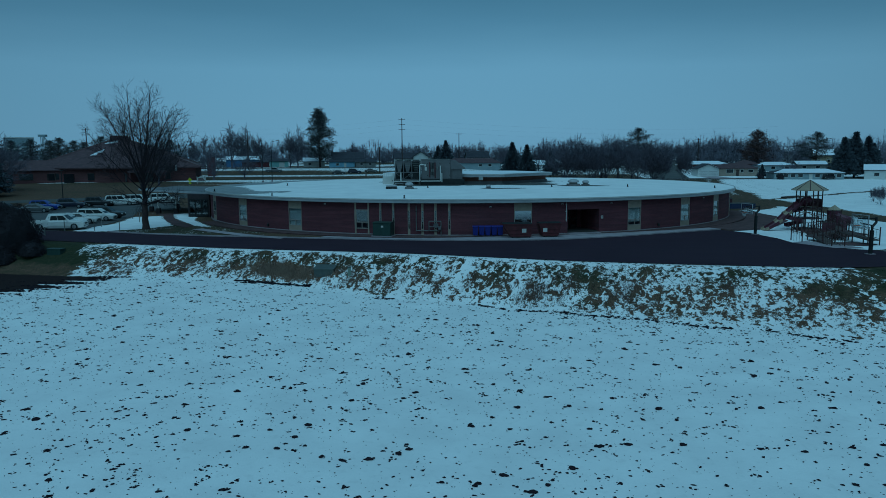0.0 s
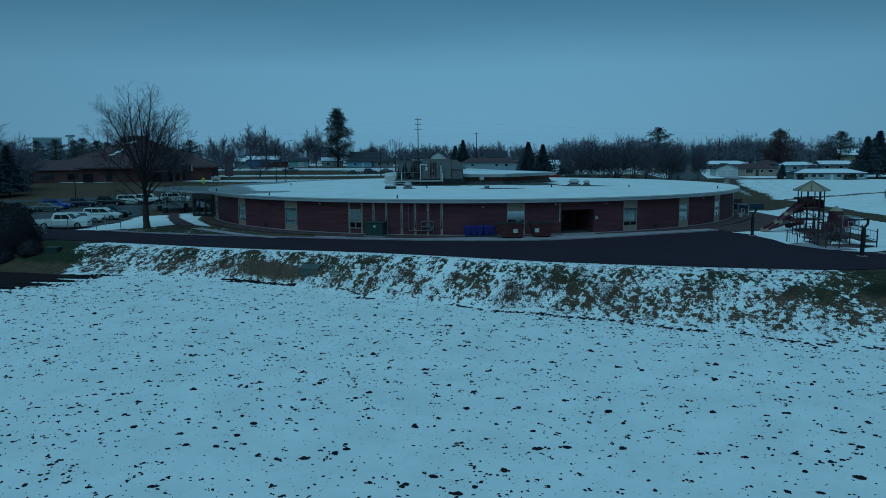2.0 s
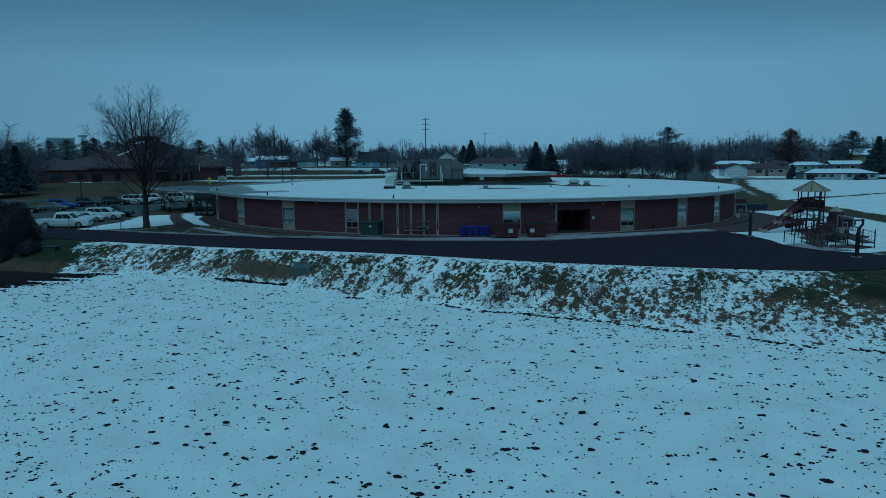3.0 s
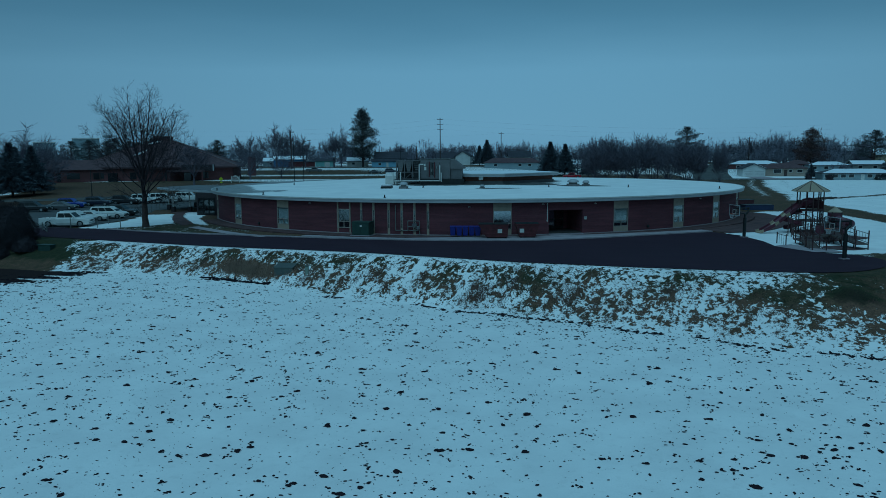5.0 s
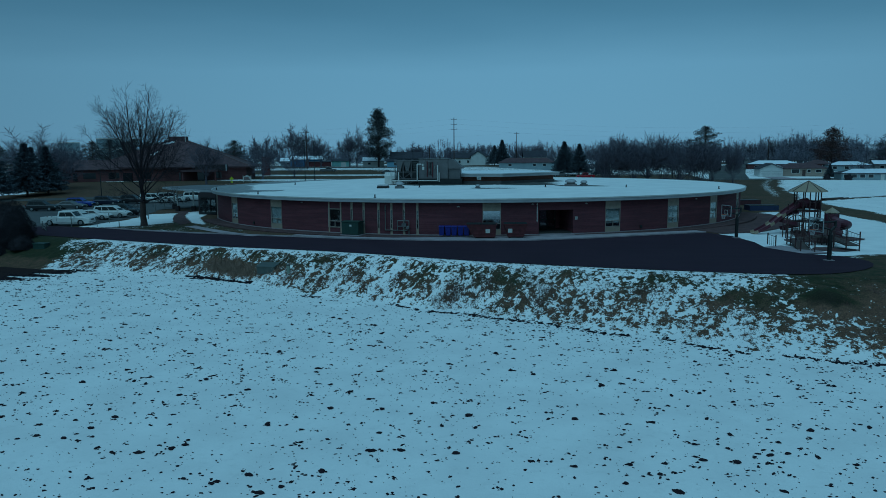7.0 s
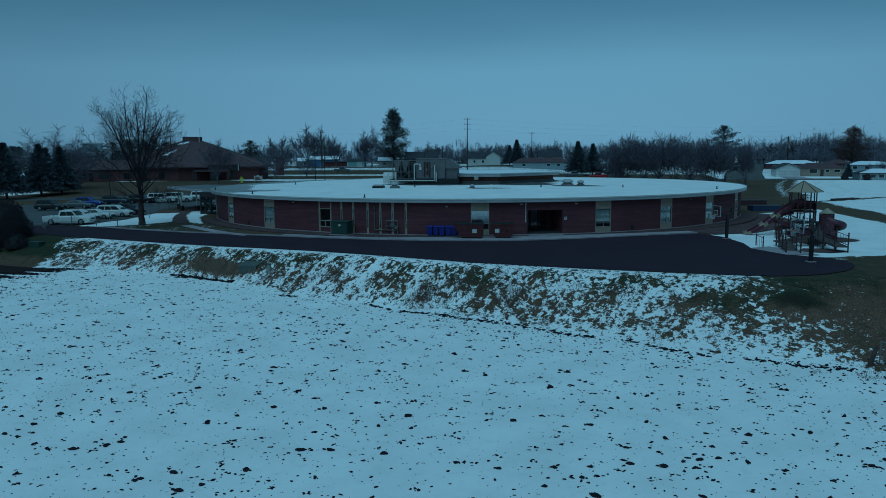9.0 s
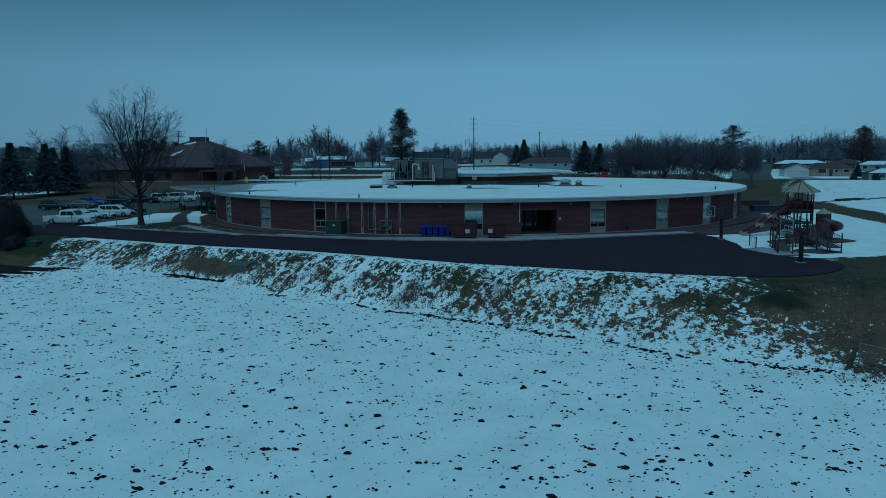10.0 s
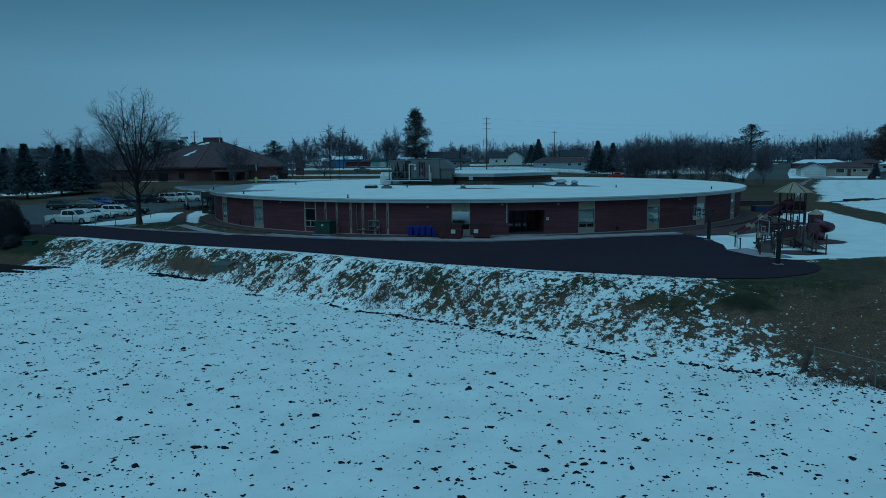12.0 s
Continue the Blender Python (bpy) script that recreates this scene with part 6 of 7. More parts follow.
def thing_part(name):
    ob = new(name)
    ob.parent = pl
    return ob


slide_pts = []
for k in range(25):
    f = k / 24
    z = 2.75 * (1 - f) ** 1.12 + 0.3 + 0.1 * math.sin(f * math.pi * 2)
    slide_pts.append((TX - 1.2 - 5.4 * f, TY - 0.35 - 2.7 * f - 0.3 * math.sin(f * 3.1), z - 0.15 * f if f < 0.93 else 0.2))
chute(slide_pts, 0.75, 0.28, [M_PLUM, M_PLUM, M_PLUM, M_PLUM, M_TAN, M_PLUM, M_PLUM, M_TAN, M_PLUM, M_PLUM, M_PLUM, M_TAN])
spiral = [(TX - 2.3 + 0.8 * math.cos(a), TY - 0.9 + 0.8 * math.sin(a), 2.2 - 1.9 * a / 8.2) for a in np.linspace(0.0, 8.2, 40)]
chute(spiral, 0.7, 0.34, [M_PLUM], "spiral_slide")
part("spiral_pole", tube(bmesh.new(), (TX - 2.3, TY - 0.9, -0.2), (TX - 2.3, TY - 0.9, 3.2), 0.07), M_BROWNSTEEL, pl)
for o in (-0.35, 0.35):
    bm = bmesh.new()
    for k in range(12):
        a, b = 3.1416 * k / 12, 3.1416 * (k + 1) / 12
        tube(bm, (TX - 1.3 + 0.5 * math.cos(a), TY - 1.6 + o, 2.9 + 0.7 * math.sin(a)), (TX - 1.3 + 0.5 * math.cos(b), TY - 1.6 + o, 2.9 + 0.7 * math.sin(b)), 0.03, n=5, caps=False)
    part("entry_hoop", bm, M_BROWNSTEEL, pl)
part("tunnel", tube(bmesh.new(), (TX - 0.9, TY - 0.7, 3.3), (TX - 0.2, TY - 0.4, 3.4), 0.45, n=18), M_PLUM, pl, "round plum plastic hood")

# small turret with a spiral tube slide
SX, SY = 44.6, 80.6
for k in range(4):
    a = radians(45 + 90 * k)
    part("post", tube(bmesh.new(), (SX + 0.7 * math.cos(a), SY + 0.7 * math.sin(a), -0.2), (SX + 0.7 * math.cos(a), SY + 0.7 * math.sin(a), 2.4), 0.07, n=8), M_BROWNSTEEL, pl)
for k in range(6):
    a, b = radians(60 * k), radians(60 * k + 60)
    part("turret_panel", hull(bmesh.new(), [(SX + 0.78 * math.cos(q), SY + 0.78 * math.sin(q), z) for q in (a, b) for z in (2.38, 2.44)] + [(SX, SY, 2.98), (SX, SY, 2.92)]), M_TAN, pl, "tan turret roof panel")
part("turret_wall", tube(bmesh.new(), (SX, SY, 1.2), (SX, SY, 2.3), 0.72, n=12), M_PLUM, pl, "plum plastic turret wall")
deck(SX, SY, 0.95, 1.2, 4, 45)
sp = [(SX + 0.35 + 0.7 * math.cos(a), SY - 1.3 + 0.7 * math.sin(a), 1.75 - 1.45 * (a + 3.0) / 7.6) for a in np.linspace(-3.0, 4.6, 36)]
bm = bmesh.new()
rows = []
for k, p in enumerate(sp):
    d = (Vector(sp[min(k + 1, 35)]) - Vector(sp[max(k - 1, 0)])).normalized()
    u = d.cross(Vector((0, 0, 1))).normalized()
    w = u.cross(d)
    rows.append([bm.verts.new(Vector(p) + 0.4 * (math.cos(6.2832 * j / 12) * u + math.sin(6.2832 * j / 12) * w)) for j in range(12)])
for r0, r1 in zip(rows, rows[1:]):
    for j in range(12):
        bm.faces.new((r0[j], r0[(j + 1) % 12], r1[(j + 1) % 12], r1[j]))
part("tube_slide", bm, M_PLUM, pl, "plum plastic spiral tube slide")

# ramps and low decks towards the court
RAMP = (((36.3, 64.6), (37.2, 69.5), 0.05, 0.6), ((37.2, 70.9), (40.6, 72.6), 0.6, 0.85), ((40.9, 66.8), (40.9, 72.0), 0.6, 0.85), ((41.4, 73.4), (42.9, 78.6), 0.85, 1.2))
for a, b, z0, z1 in RAMP:
    va, vb = Vector(a), Vector(b)
    d = (vb - va).normalized()
    nr = Vector((-d.y, d.x)) * 0.55
    part("ramp", hull(bmesh.new(), [(*(p + s * nr), z + dz) for p, z in ((va, z0), (vb, z1)) for s in (-1, 1) for dz in (-0.1, 0)]), M_RAMP, pl, "brown-grey ramp deck")
    for s in (-1, 1):
        railing(va + s * nr, vb + s * nr, z0, z1, 0.9, 0.55)
        for p, z in ((va, z0), ((va + vb) / 2, (z0 + z1) / 2), (vb, z1)):
            q = p + s * nr
            part("post", tube(bmesh.new(), (*q, -0.25), (*q, z + 1.2), 0.06, n=8), M_BROWNSTEEL, pl)
for cx, cy, z in ((37.4, 70.3, 0.6), (41.2, 72.8, 0.85), (43.3, 79.6, 1.2)):
    deck(cx, cy, 1.15, z, 4, 45)
for x0, y0, x1, y1, z in ((35.0, 68.6, 35.0, 70.8, 0.0), (38.3, 75.3, 40.2, 76.6, 0.3), (41.9, 76.9, 42.2, 80.3, 0.9), (39.8, 79.4, 41.5, 80.9, 0.4)):
    railing((x0, y0), (x1, y1), z, z, 1.1, 0.5)
    for x, y in ((x0, y0), (x1, y1)):
        part("post", tube(bmesh.new(), (x, y, -0.25), (x, y, z + 1.25), 0.055, n=8), M_BROWNSTEEL, pl)
part("play_panel", box(bmesh.new(), (40.0, 74.3, 0.5), (41.3, 74.38, 1.5), bevel=0.02), M_PLUM, pl, "plum activity panel")
part("play_panel", box(bmesh.new(), (42.5, 76.2, 0.9), (43.7, 76.28, 1.9), bevel=0.02), M_PLUM, pl, "plum activity panel")
for k in range(7):
    x = 39.0 + 0.32 * k
    part("rung", tube(bmesh.new(), (x, 77.4, 1.9 + 0.5 * math.sin(k / 6 * 3.14)), (x, 78.3, 1.9 + 0.5 * math.sin(k / 6 * 3.14)), 0.03, n=6), M_TAN, pl)
bm = bmesh.new()
for y in (77.4, 78.3):
    for k in range(8):
        a, b = (k - 0.5) / 7, (k + 0.5) / 7
        tube(bm, (39.0 + 2.0 * a, y, 1.9 + 0.5 * math.sin(max(0, a) * 3.14)), (39.0 + 2.0 * b, y, 1.9 + 0.5 * math.sin(min(1, b) * 3.14)), 0.035, n=6)
    for x in (38.9, 41.15):
        tube(bm, (x, y, -0.25), (x, y, 2.0), 0.05, n=8)
part("climber", bm, M_BROWNSTEEL, pl)

for x, y, a, ln, mat, lab in ((49.4, 128.5, 6, 5.2, plain("dull_red_board", (0.085, 0.02, 0.024), 0.6), "long low dull red box beside the school"), (48.7, 116.5, 4, 4.4, plain("dull_blue_board", (0.02, 0.034, 0.085), 0.6), "long low dull blue box beside the school")):
    t = thing("storage_box", pose(x, y, land(x, y), 0, 0, a), lab, "storage box")
    for y0, y1 in ((-1.2, -1.12), (1.12, 1.2)):
        part("side_board", box(bmesh.new(), (-ln / 2, y0, -0.05), (ln / 2, y1, 0.75)), mat, t)
    for x0, x1 in ((-ln / 2, -ln / 2 + 0.08), (ln / 2 - 0.08, ln / 2)):
        part("end_board", box(bmesh.new(), (x0, -1.12, -0.05), (x1, 1.12, 0.75)), mat, t)
    part("lid", box(bmesh.new(), (-ln / 2 - 0.03, -1.22, 0.751), (ln / 2 + 0.03, 1.22, 0.81)), M_DARKMETAL, t)


# ---------------------------------------------------------------- cars
M_TINT = plain("dark_car_glass", (0.01, 0.011, 0.013), 0.1, vary=0.1, spec=0.3)
M_RIM = plain("alloy_rim", (0.35, 0.35, 0.35), 0.35, 0.7)
M_LAMP = plain("clear_headlamp", (0.6, 0.6, 0.58), 0.2)
M_TAIL = plain("red_tail_lamp", (0.25, 0.01, 0.01), 0.25)


def paint_mat(name, colour):
    m = plain(name, colour, 0.3, 0.0, 0.1, 1.0, 0.5, 0.001)
    return m


P_WHITE, P_BLACK, P_BLUE = paint_mat("white_car_paint", (0.7, 0.67, 0.63)), paint_mat("black_car_paint", (0.012, 0.012, 0.014)), paint_mat("blue_car_paint", (0.008, 0.045, 0.28))
P_GREY, P_RED, P_NAVY = paint_mat("grey_car_paint", (0.12, 0.12, 0.12)), paint_mat("red_car_paint", (0.45, 0.012, 0.02)), paint_mat("dark_blue_car_paint", (0.015, 0.02, 0.04))
# kind: length, width, hood height, belt height, roof height, cabin base (rear, front), cabin roof (rear, front), wheelbase ends
CARS = {
    "suv": (4.75, 1.88, 1.02, 1.08, 1.74, (-2.25, 1.05), (-1.95, 0.25), (-1.4, 1.42)),
    "van": (5.1, 1.96, 1.0, 1.08, 1.78, (-2.45, 1.55), (-2.2, 0.55), (-1.5, 1.55)),
    "sedan": (4.7, 1.8, 0.92, 0.96, 1.46, (-1.85, 1.0), (-1.1, 0.2), (-1.35, 1.42)),
    "wagon": (5.5, 2.0, 1.12, 1.18, 1.92, (-2.65, 1.15), (-2.45, 0.35), (-1.65, 1.65)),
    "pickup": (6.25, 2.0, 1.14, 1.18, 1.9, (-1.0, 1.5), (-0.85, 0.75), (-1.95, 1.98)),
}


def loft(bm, rows):
    rr = [[bm.verts.new(p) for p in r] for r in rows]
    for a, b in zip(rr, rr[1:]):
        for k in range(len(a)):
            j = (k + 1) % len(a)
            bm.faces.new((a[k], b[k], b[j], a[j]))
    bm.faces.new(rr[0])
    bm.faces.new(rr[-1][::-1])
    bmesh.ops.recalc_face_normals(bm, faces=bm.faces[:])
    return bm


def car(kind, x, y, face, paint, label, group="parked cars"):
    ln, w, hood, belt, top, base, crown, axle = CARS[kind]
    t = thing("pickup_truck" if kind == "pickup" else "car", pose(x, y, land(x, y) + 0.055, 0, 0, face), label, "pickup truck" if kind == "pickup" else "car", group)
    h = w / 2

    def ring_at(px, z0, z1, k):
        q = h * k
        return [(px, -q * 0.92, z0), (px, q * 0.92, z0), (px, q, z0 + 0.25), (px, q, z1 - 0.16), (px, q * 0.93, z1), (px, -q * 0.93, z1), (px, -q, z1 - 0.16), (px, -q, z0 + 0.25)]

    f, r = ln / 2, -ln / 2
    tail = belt if kind != "pickup" else 0.55
    rows = [ring_at(r, 0.48, tail - 0.12, 0.9), ring_at(r + 0.12, 0.32, tail, 0.97), ring_at(base[0] - 0.01 if kind == "pickup" else r + 0.8, 0.27, tail, 1.0)]
    if kind == "pickup":
        rows.append(ring_at(base[0], 0.27, belt, 1.0))
    rows += [ring_at(base[1] - 0.1, 0.27, belt, 1.0), ring_at(base[1] + 0.25, 0.27, hood + 0.02, 0.99), ring_at(f - 0.35, 0.27, hood - 0.06, 0.97), ring_at(f - 0.06, 0.32, hood - 0.2, 0.9), ring_at(f, 0.42, hood - 0.34, 0.84)]
    part("body", loft(bmesh.new(), rows), paint, t)
    q0, q1 = h * 0.93, h * 0.74
    part("cabin", hull(bmesh.new(), [(px, s * q0, belt - 0.02) for px in base for s in (-1, 1)] + [(px, s * q1, top - 0.05) for px in crown for s in (-1, 1)] + [(px * 0.92, s * q1 * 0.85, top) for px in crown for s in (-1, 1)]), paint, t)

    def on_side(px, f2, s):
        return (px, s * (q0 + (q1 - q0) * f2 + 0.012), belt - 0.02 + (top - 0.05 - belt + 0.02) * f2)

    lo_r, lo_f, hi_r, hi_f = base[0] + 0.22, base[1] - 0.24, crown[0] + 0.16, crown[1] - 0.03
    cuts = (0.0, 0.46, 1.0) if kind in ("sedan", "pickup") else (0.0, 0.33, 0.64, 1.0)
    for s in (-1, 1):
        for a, b in zip(cuts, cuts[1:]):
            a, b = a + 0.012, b - 0.012
            quad = [on_side(lo_r + (lo_f - lo_r) * a, 0.1, s), on_side(lo_r + (lo_f - lo_r) * b, 0.1, s), on_side(hi_r + (hi_f - hi_r) * b, 0.86, s), on_side(hi_r + (hi_f - hi_r) * a, 0.86, s)]
            part("side_window", hull(bmesh.new(), quad + [(p[0], p[1] - s * 0.02, p[2]) for p in quad]), M_TINT, t)
    for px, qx, s, nm in ((base[1], crown[1], 1, "windshield"), (base[0], crown[0], -1, "rear_window")):
        z0, z1 = belt + 0.06, top - 0.1
        g = lambda z: px + (qx - px) * (z - belt + 0.02) / (top - 0.03 - belt)
        wq = lambda z: q0 + (q1 - q0) * (z - belt) / (top - belt) - 0.09
        quad = [(g(z) + s * 0.015, k * wq(z), z) for z in (z0, z1) for k in (-1, 1)]
        part(nm, hull(bmesh.new(), quad + [(p[0] - s * 0.03, p[1], p[2]) for p in quad]), M_TINT, t)
    for px in axle:
        for s in (-1, 1):
            rr_ = 0.36 if kind in ("suv", "sedan", "van") else 0.4
            bm = bmesh.new()
            tube(bm, (px, s * (h - 0.24), rr_), (px, s * (h + 0.015), rr_), rr_, n=20)
            wheel = part("wheel", bm, M_BLACK, t)
            part("rim", tube(bmesh.new(), (px, s * (h + 0.005), rr_), (px, s * (h + 0.03), rr_), rr_ * 0.62, rr_ * 0.55, 14), M_RIM, wheel)
    for s in (-1, 1):
        part("headlight", box(bmesh.new(), (f - 0.16, s * h * 0.72 - 0.17, hood - 0.4), (f + 0.005, s * h * 0.72 + 0.17, hood - 0.24), bevel=0.02), M_LAMP, t)
        part("tail_light", box(bmesh.new(), (r - 0.01, s * h * 0.82 - 0.08, belt - 0.35), (r + 0.1, s * h * 0.82 + 0.08, belt - 0.02), bevel=0.02), M_TAIL, t)
        part("mirror", box(bmesh.new(), (base[1] - 0.4, s * (h + 0.1) - 0.09, belt), (base[1] - 0.28, s * (h + 0.1) + 0.09, belt + 0.15), bevel=0.03), paint, t)
    part("grille", box(bmesh.new(), (f - 0.03, -h * 0.5, hood - 0.45), (f + 0.012, h * 0.5, hood - 0.27)), M_DARKMETAL, t)
    for a, b in ((f - 0.12, f + 0.05), (r - 0.06, r + 0.1)):
        part("bumper", box(bmesh.new(), (a, -h * 0.86, 0.38), (b, h * 0.86, 0.58), bevel=0.03), M_DARKMETAL if kind != "pickup" else M_RIM, t)
    if kind == "pickup":
        for s in (-1, 1):
            part("bed_side", box(bmesh.new(), (r + 0.04, s * (h - 0.06) - 0.05, 0.5), (base[0] - 0.06, s * (h - 0.06) + 0.05, belt - 0.02), bevel=0.02), paint, t)
        part("tailgate", box(bmesh.new(), (r, -h + 0.12, 0.5), (r + 0.08, h - 0.12, belt - 0.02), bevel=0.02), paint, t)
    else:
        for s in (-1, 1):
            part("roof_rail", tube(bmesh.new(), (crown[0] + 0.1, s * q1 * 0.85, top + 0.02), (crown[1] - 0.1, s * q1 * 0.85, top + 0.02), 0.02, n=6), M_DARKMETAL, t)
    return t


car("pickup", -47.7, 87.9, 10, P_WHITE, "white crew-cab pickup truck parked by the snowy verge")
car("suv", -48.9, 92.0, 9, P_WHITE, "white car parked beside the pickup truck")
car("sedan", -49.2, 96.0, 9, P_WHITE, "white low car parked in the row")
car("van", -48.9, 99.9, 8, P_WHITE, "white minivan parked in the row")
car("suv", -49.4, 104.2, 6, P_BLACK, "black car parked at the row's far end")
car("suv", -69.0, 112.3, 12, P_BLACK, "black car parked at the lot's edge")
car("sedan", -67.0, 116.8, 12, P_GREY, "grey low car parked at the lot's edge")
car("suv", -68.2, 121.4, 12, P_BLUE, "bright blue car parked at the lot's edge")
car("suv", -66.4, 126.8, 12, P_NAVY, "dark blue car parked near a lamp post")
car("suv", -63.6, 131.0, 14, P_BLACK, "black car in the far row")
car("wagon", -60.6, 133.6, 14, P_WHITE, "large white car in the far row")
car("wagon", -58.4, 136.4, 14, P_WHITE, "large white car parked in the far row")
car("wagon", -54.8, 140.0, 14, P_WHITE, "large white car at the canopy's end")
for x, y, a, k, p, lab in ((-36.5, 251, 4, "sedan", P_BLACK, "black car parked far behind the school"), (-31.5, 256, 6, "suv", P_NAVY, "dark car parked far behind the school"), (-26.2, 262, 6, "sedan", P_GREY, "grey car parked far behind the school"), (24.4, 256.0, 4, "pickup", P_GREY, "grey pickup truck on the street behind the school"), (32.6, 251.5, 184, "pickup", P_RED, "red pickup truck parked by spruce trees"), (127, 234, 200, "suv", P_BLACK, "black car parked by a white house"), (86, 290, 100, "sedan", P_BLACK, "dark car parked in the side street"), (90, 305, 100, "suv", P_GREY, "grey car parked in the side street"), (-64, 271, 10, "pickup", P_GREY, "grey pickup truck on the far drive"), (-125, 176, 20, "suv", P_WHITE, "white car in the far lot"), (-119, 178, 20, "sedan", P_WHITE, "white low car in the far lot"), (-132, 173, 20, "sedan", P_GREY, "grey car in the far lot")):
    car(k, x, y, a, p, lab, "distant parked cars")

# ---------------------------------------------------------------- fences, posts, boxes and signs
fe = thing("post_fence", Matrix(), "short grey steel posts with rails along the snowy verge", "fence")
posts = ((-50.0, 87.9), (-46.4, 86.6), (-42.4, 85.9), (-39.2, 85.6), (-44.2, 91.5), (-41.6, 97.0), (-45.6, 104), (-47.6, 110), (-48.6, 114.9))
for x, y in posts:
    z = land(x, y)
    part("post", tube(bmesh.new(), (x, y, z - 0.2), (x, y, z + 1.35), 0.05, n=10), M_GALV, fe)
ga = thing("bar_gate", Matrix(), "low galvanised bar gate across the drive", "gate")
z = land(-48, 84)
for a, b in (((-49.6, 87.6), (-46.8, 81.6)), ((-46.8, 81.6), (-44.9, 79.6))):
    part("rail", tube(bmesh.new(), (*a, z + 0.95), (*b, z + 0.55), 0.045), M_GALV, ga)
    part("lower_rail", tube(bmesh.new(), (*a, z + 0.45), (*b, z + 0.2), 0.03), M_GALV, ga)
for x, y in ((-49.6, 87.6), (-46.8, 81.6), (-44.9, 79.6)):
    part("post", tube(bmesh.new(), (x, y, z - 0.2), (x, y, z + 1.1), 0.06), M_GALV, ga)

ch = thing("chain_link_fence", Matrix(), "low galvanised chain-link fence in dry grass", "fence")
ends = [Vector((32.8 + 2.2 * k, 40.0 - 1.75 * k)) for k in range(5)]
for k, p in enumerate(ends):
    z = land(p.x, p.y)
    part("post", tube(bmesh.new(), (p.x, p.y, z - 0.2), (p.x, p.y, z + 1.25), 0.035, n=8), M_GALV, ch)
for a, b in zip(ends, ends[1:]):
    za, zb = land(a.x, a.y), land(b.x, b.y)
    part("top_rail", tube(bmesh.new(), (a.x, a.y, za + 1.22), (b.x, b.y, zb + 1.22), 0.024, n=6), M_GALV, ch)
    bm = bmesh.new()
    n = 16
    for k in range(-9, n):
        for s in (0, 1):
            u0, u1 = k / n, (k + 9) / n
            c0, c1 = max(u0, 0), min(u1, 1)
            if c1 <= c0:
                continue
            h0, h1 = (c0 - u0) / (u1 - u0), (c1 - u0) / (u1 - u0)
            if s:
                h0, h1 = 1 - h0, 1 - h1
            p, q = a.lerp(b, c0), a.lerp(b, c1)
            tube(bm, (p.x, p.y, za + 0.03 + 1.18 * h0), (q.x, q.y, zb + 0.03 + 1.18 * h1), 0.0028, n=3, caps=False)
    tagged(part("wire_mesh", bm, M_GALV, ch), kind="stuff")
wp = thing("wooden_post", pose(32.3, 39.9, land(32.3, 39.9), 0, 14, 0), "leaning weathered wooden post at the fence's end", "post")
part("post", tube(bmesh.new(), (0, 0, -0.2), (0, 0, 1.15), 0.12, 0.1, 9), M_BARK, wp)

ub = thing("utility_box", pose(-10.1, 60.1, land(-10.1, 60.1), 0, 0, -8), "grey-green utility box with a sloping top on the bank", "utility box")
part("body", hull(bmesh.new(), [(x, y, z) for x in (-0.85, 0.85) for y, z in ((-0.5, -0.5), (0.5, -0.5), (-0.5, 0.3), (0.5, 0.52))]), M_TEALBOX, ub)
part("lid", hull(bmesh.new(), [(x, y, z) for x in (-0.9, 0.9) for y, z in ((-0.57, 0.285), (0.55, 0.525), (-0.57, 0.345), (0.55, 0.585))]), M_TEALBOX, ub)
pd = thing("cable_pedestal", pose(-7.9, 59.0, land(-7.9, 59.0)), "small pale green cable pedestal on the bank", "pedestal")
part("body", box(bmesh.new(), (-0.14, -0.12, -0.3), (0.14, 0.12, 0.62), bevel=0.03), plain("pale_green_paint", (0.22, 0.27, 0.22), 0.5), pd)
part("cap", box(bmesh.new(), (-0.16, -0.14, 0.6), (0.16, 0.14, 0.72), bevel=0.03), M_TEALBOX, pd)


def lamp_post(x, y, h, arm, label, group="lamp posts"):
    t = thing("street_lamp", pose(x, y, land(x, y)), label, "street lamp", group)
    part("base", tube(bmesh.new(), (0, 0, -0.2), (0, 0, 0.5), 0.25, n=12), M_CONC, t)
    part("pole", tube(bmesh.new(), (0, 0, 0.5), (0, 0, h), 0.1, 0.06, 10), M_DARKMETAL, t)
    if arm:
        part("arm", tube(bmesh.new(), (0, 0, h - 0.1), (arm, 0, h + 0.3), 0.05, n=8), M_DARKMETAL, t)
        part("lamp_head", box(bmesh.new(), (arm - 0.1, -0.15, h + 0.22), (arm + 0.7, 0.15, h + 0.38), bevel=0.03), M_GALV, t)
    else:
        part("lamp_head", box(bmesh.new(), (-0.3, -0.2, h), (0.3, 0.2, h + 0.14), bevel=0.03), M_DARKMETAL, t)


lamp_post(-70.0, 130.9, 6.6, 0, "dark lamp post in the parking lot")
lamp_post(-48.7, 193.2, 11.4, 0, "tall dark lamp post behind the school")
lamp_post(-47.0, 196.5, 11.0, 1.6, "tall lamp post with an arm behind the school")
lamp_post(-25.6, 238.7, 8.6, 1.6, "lamp post with an arm on the far street")


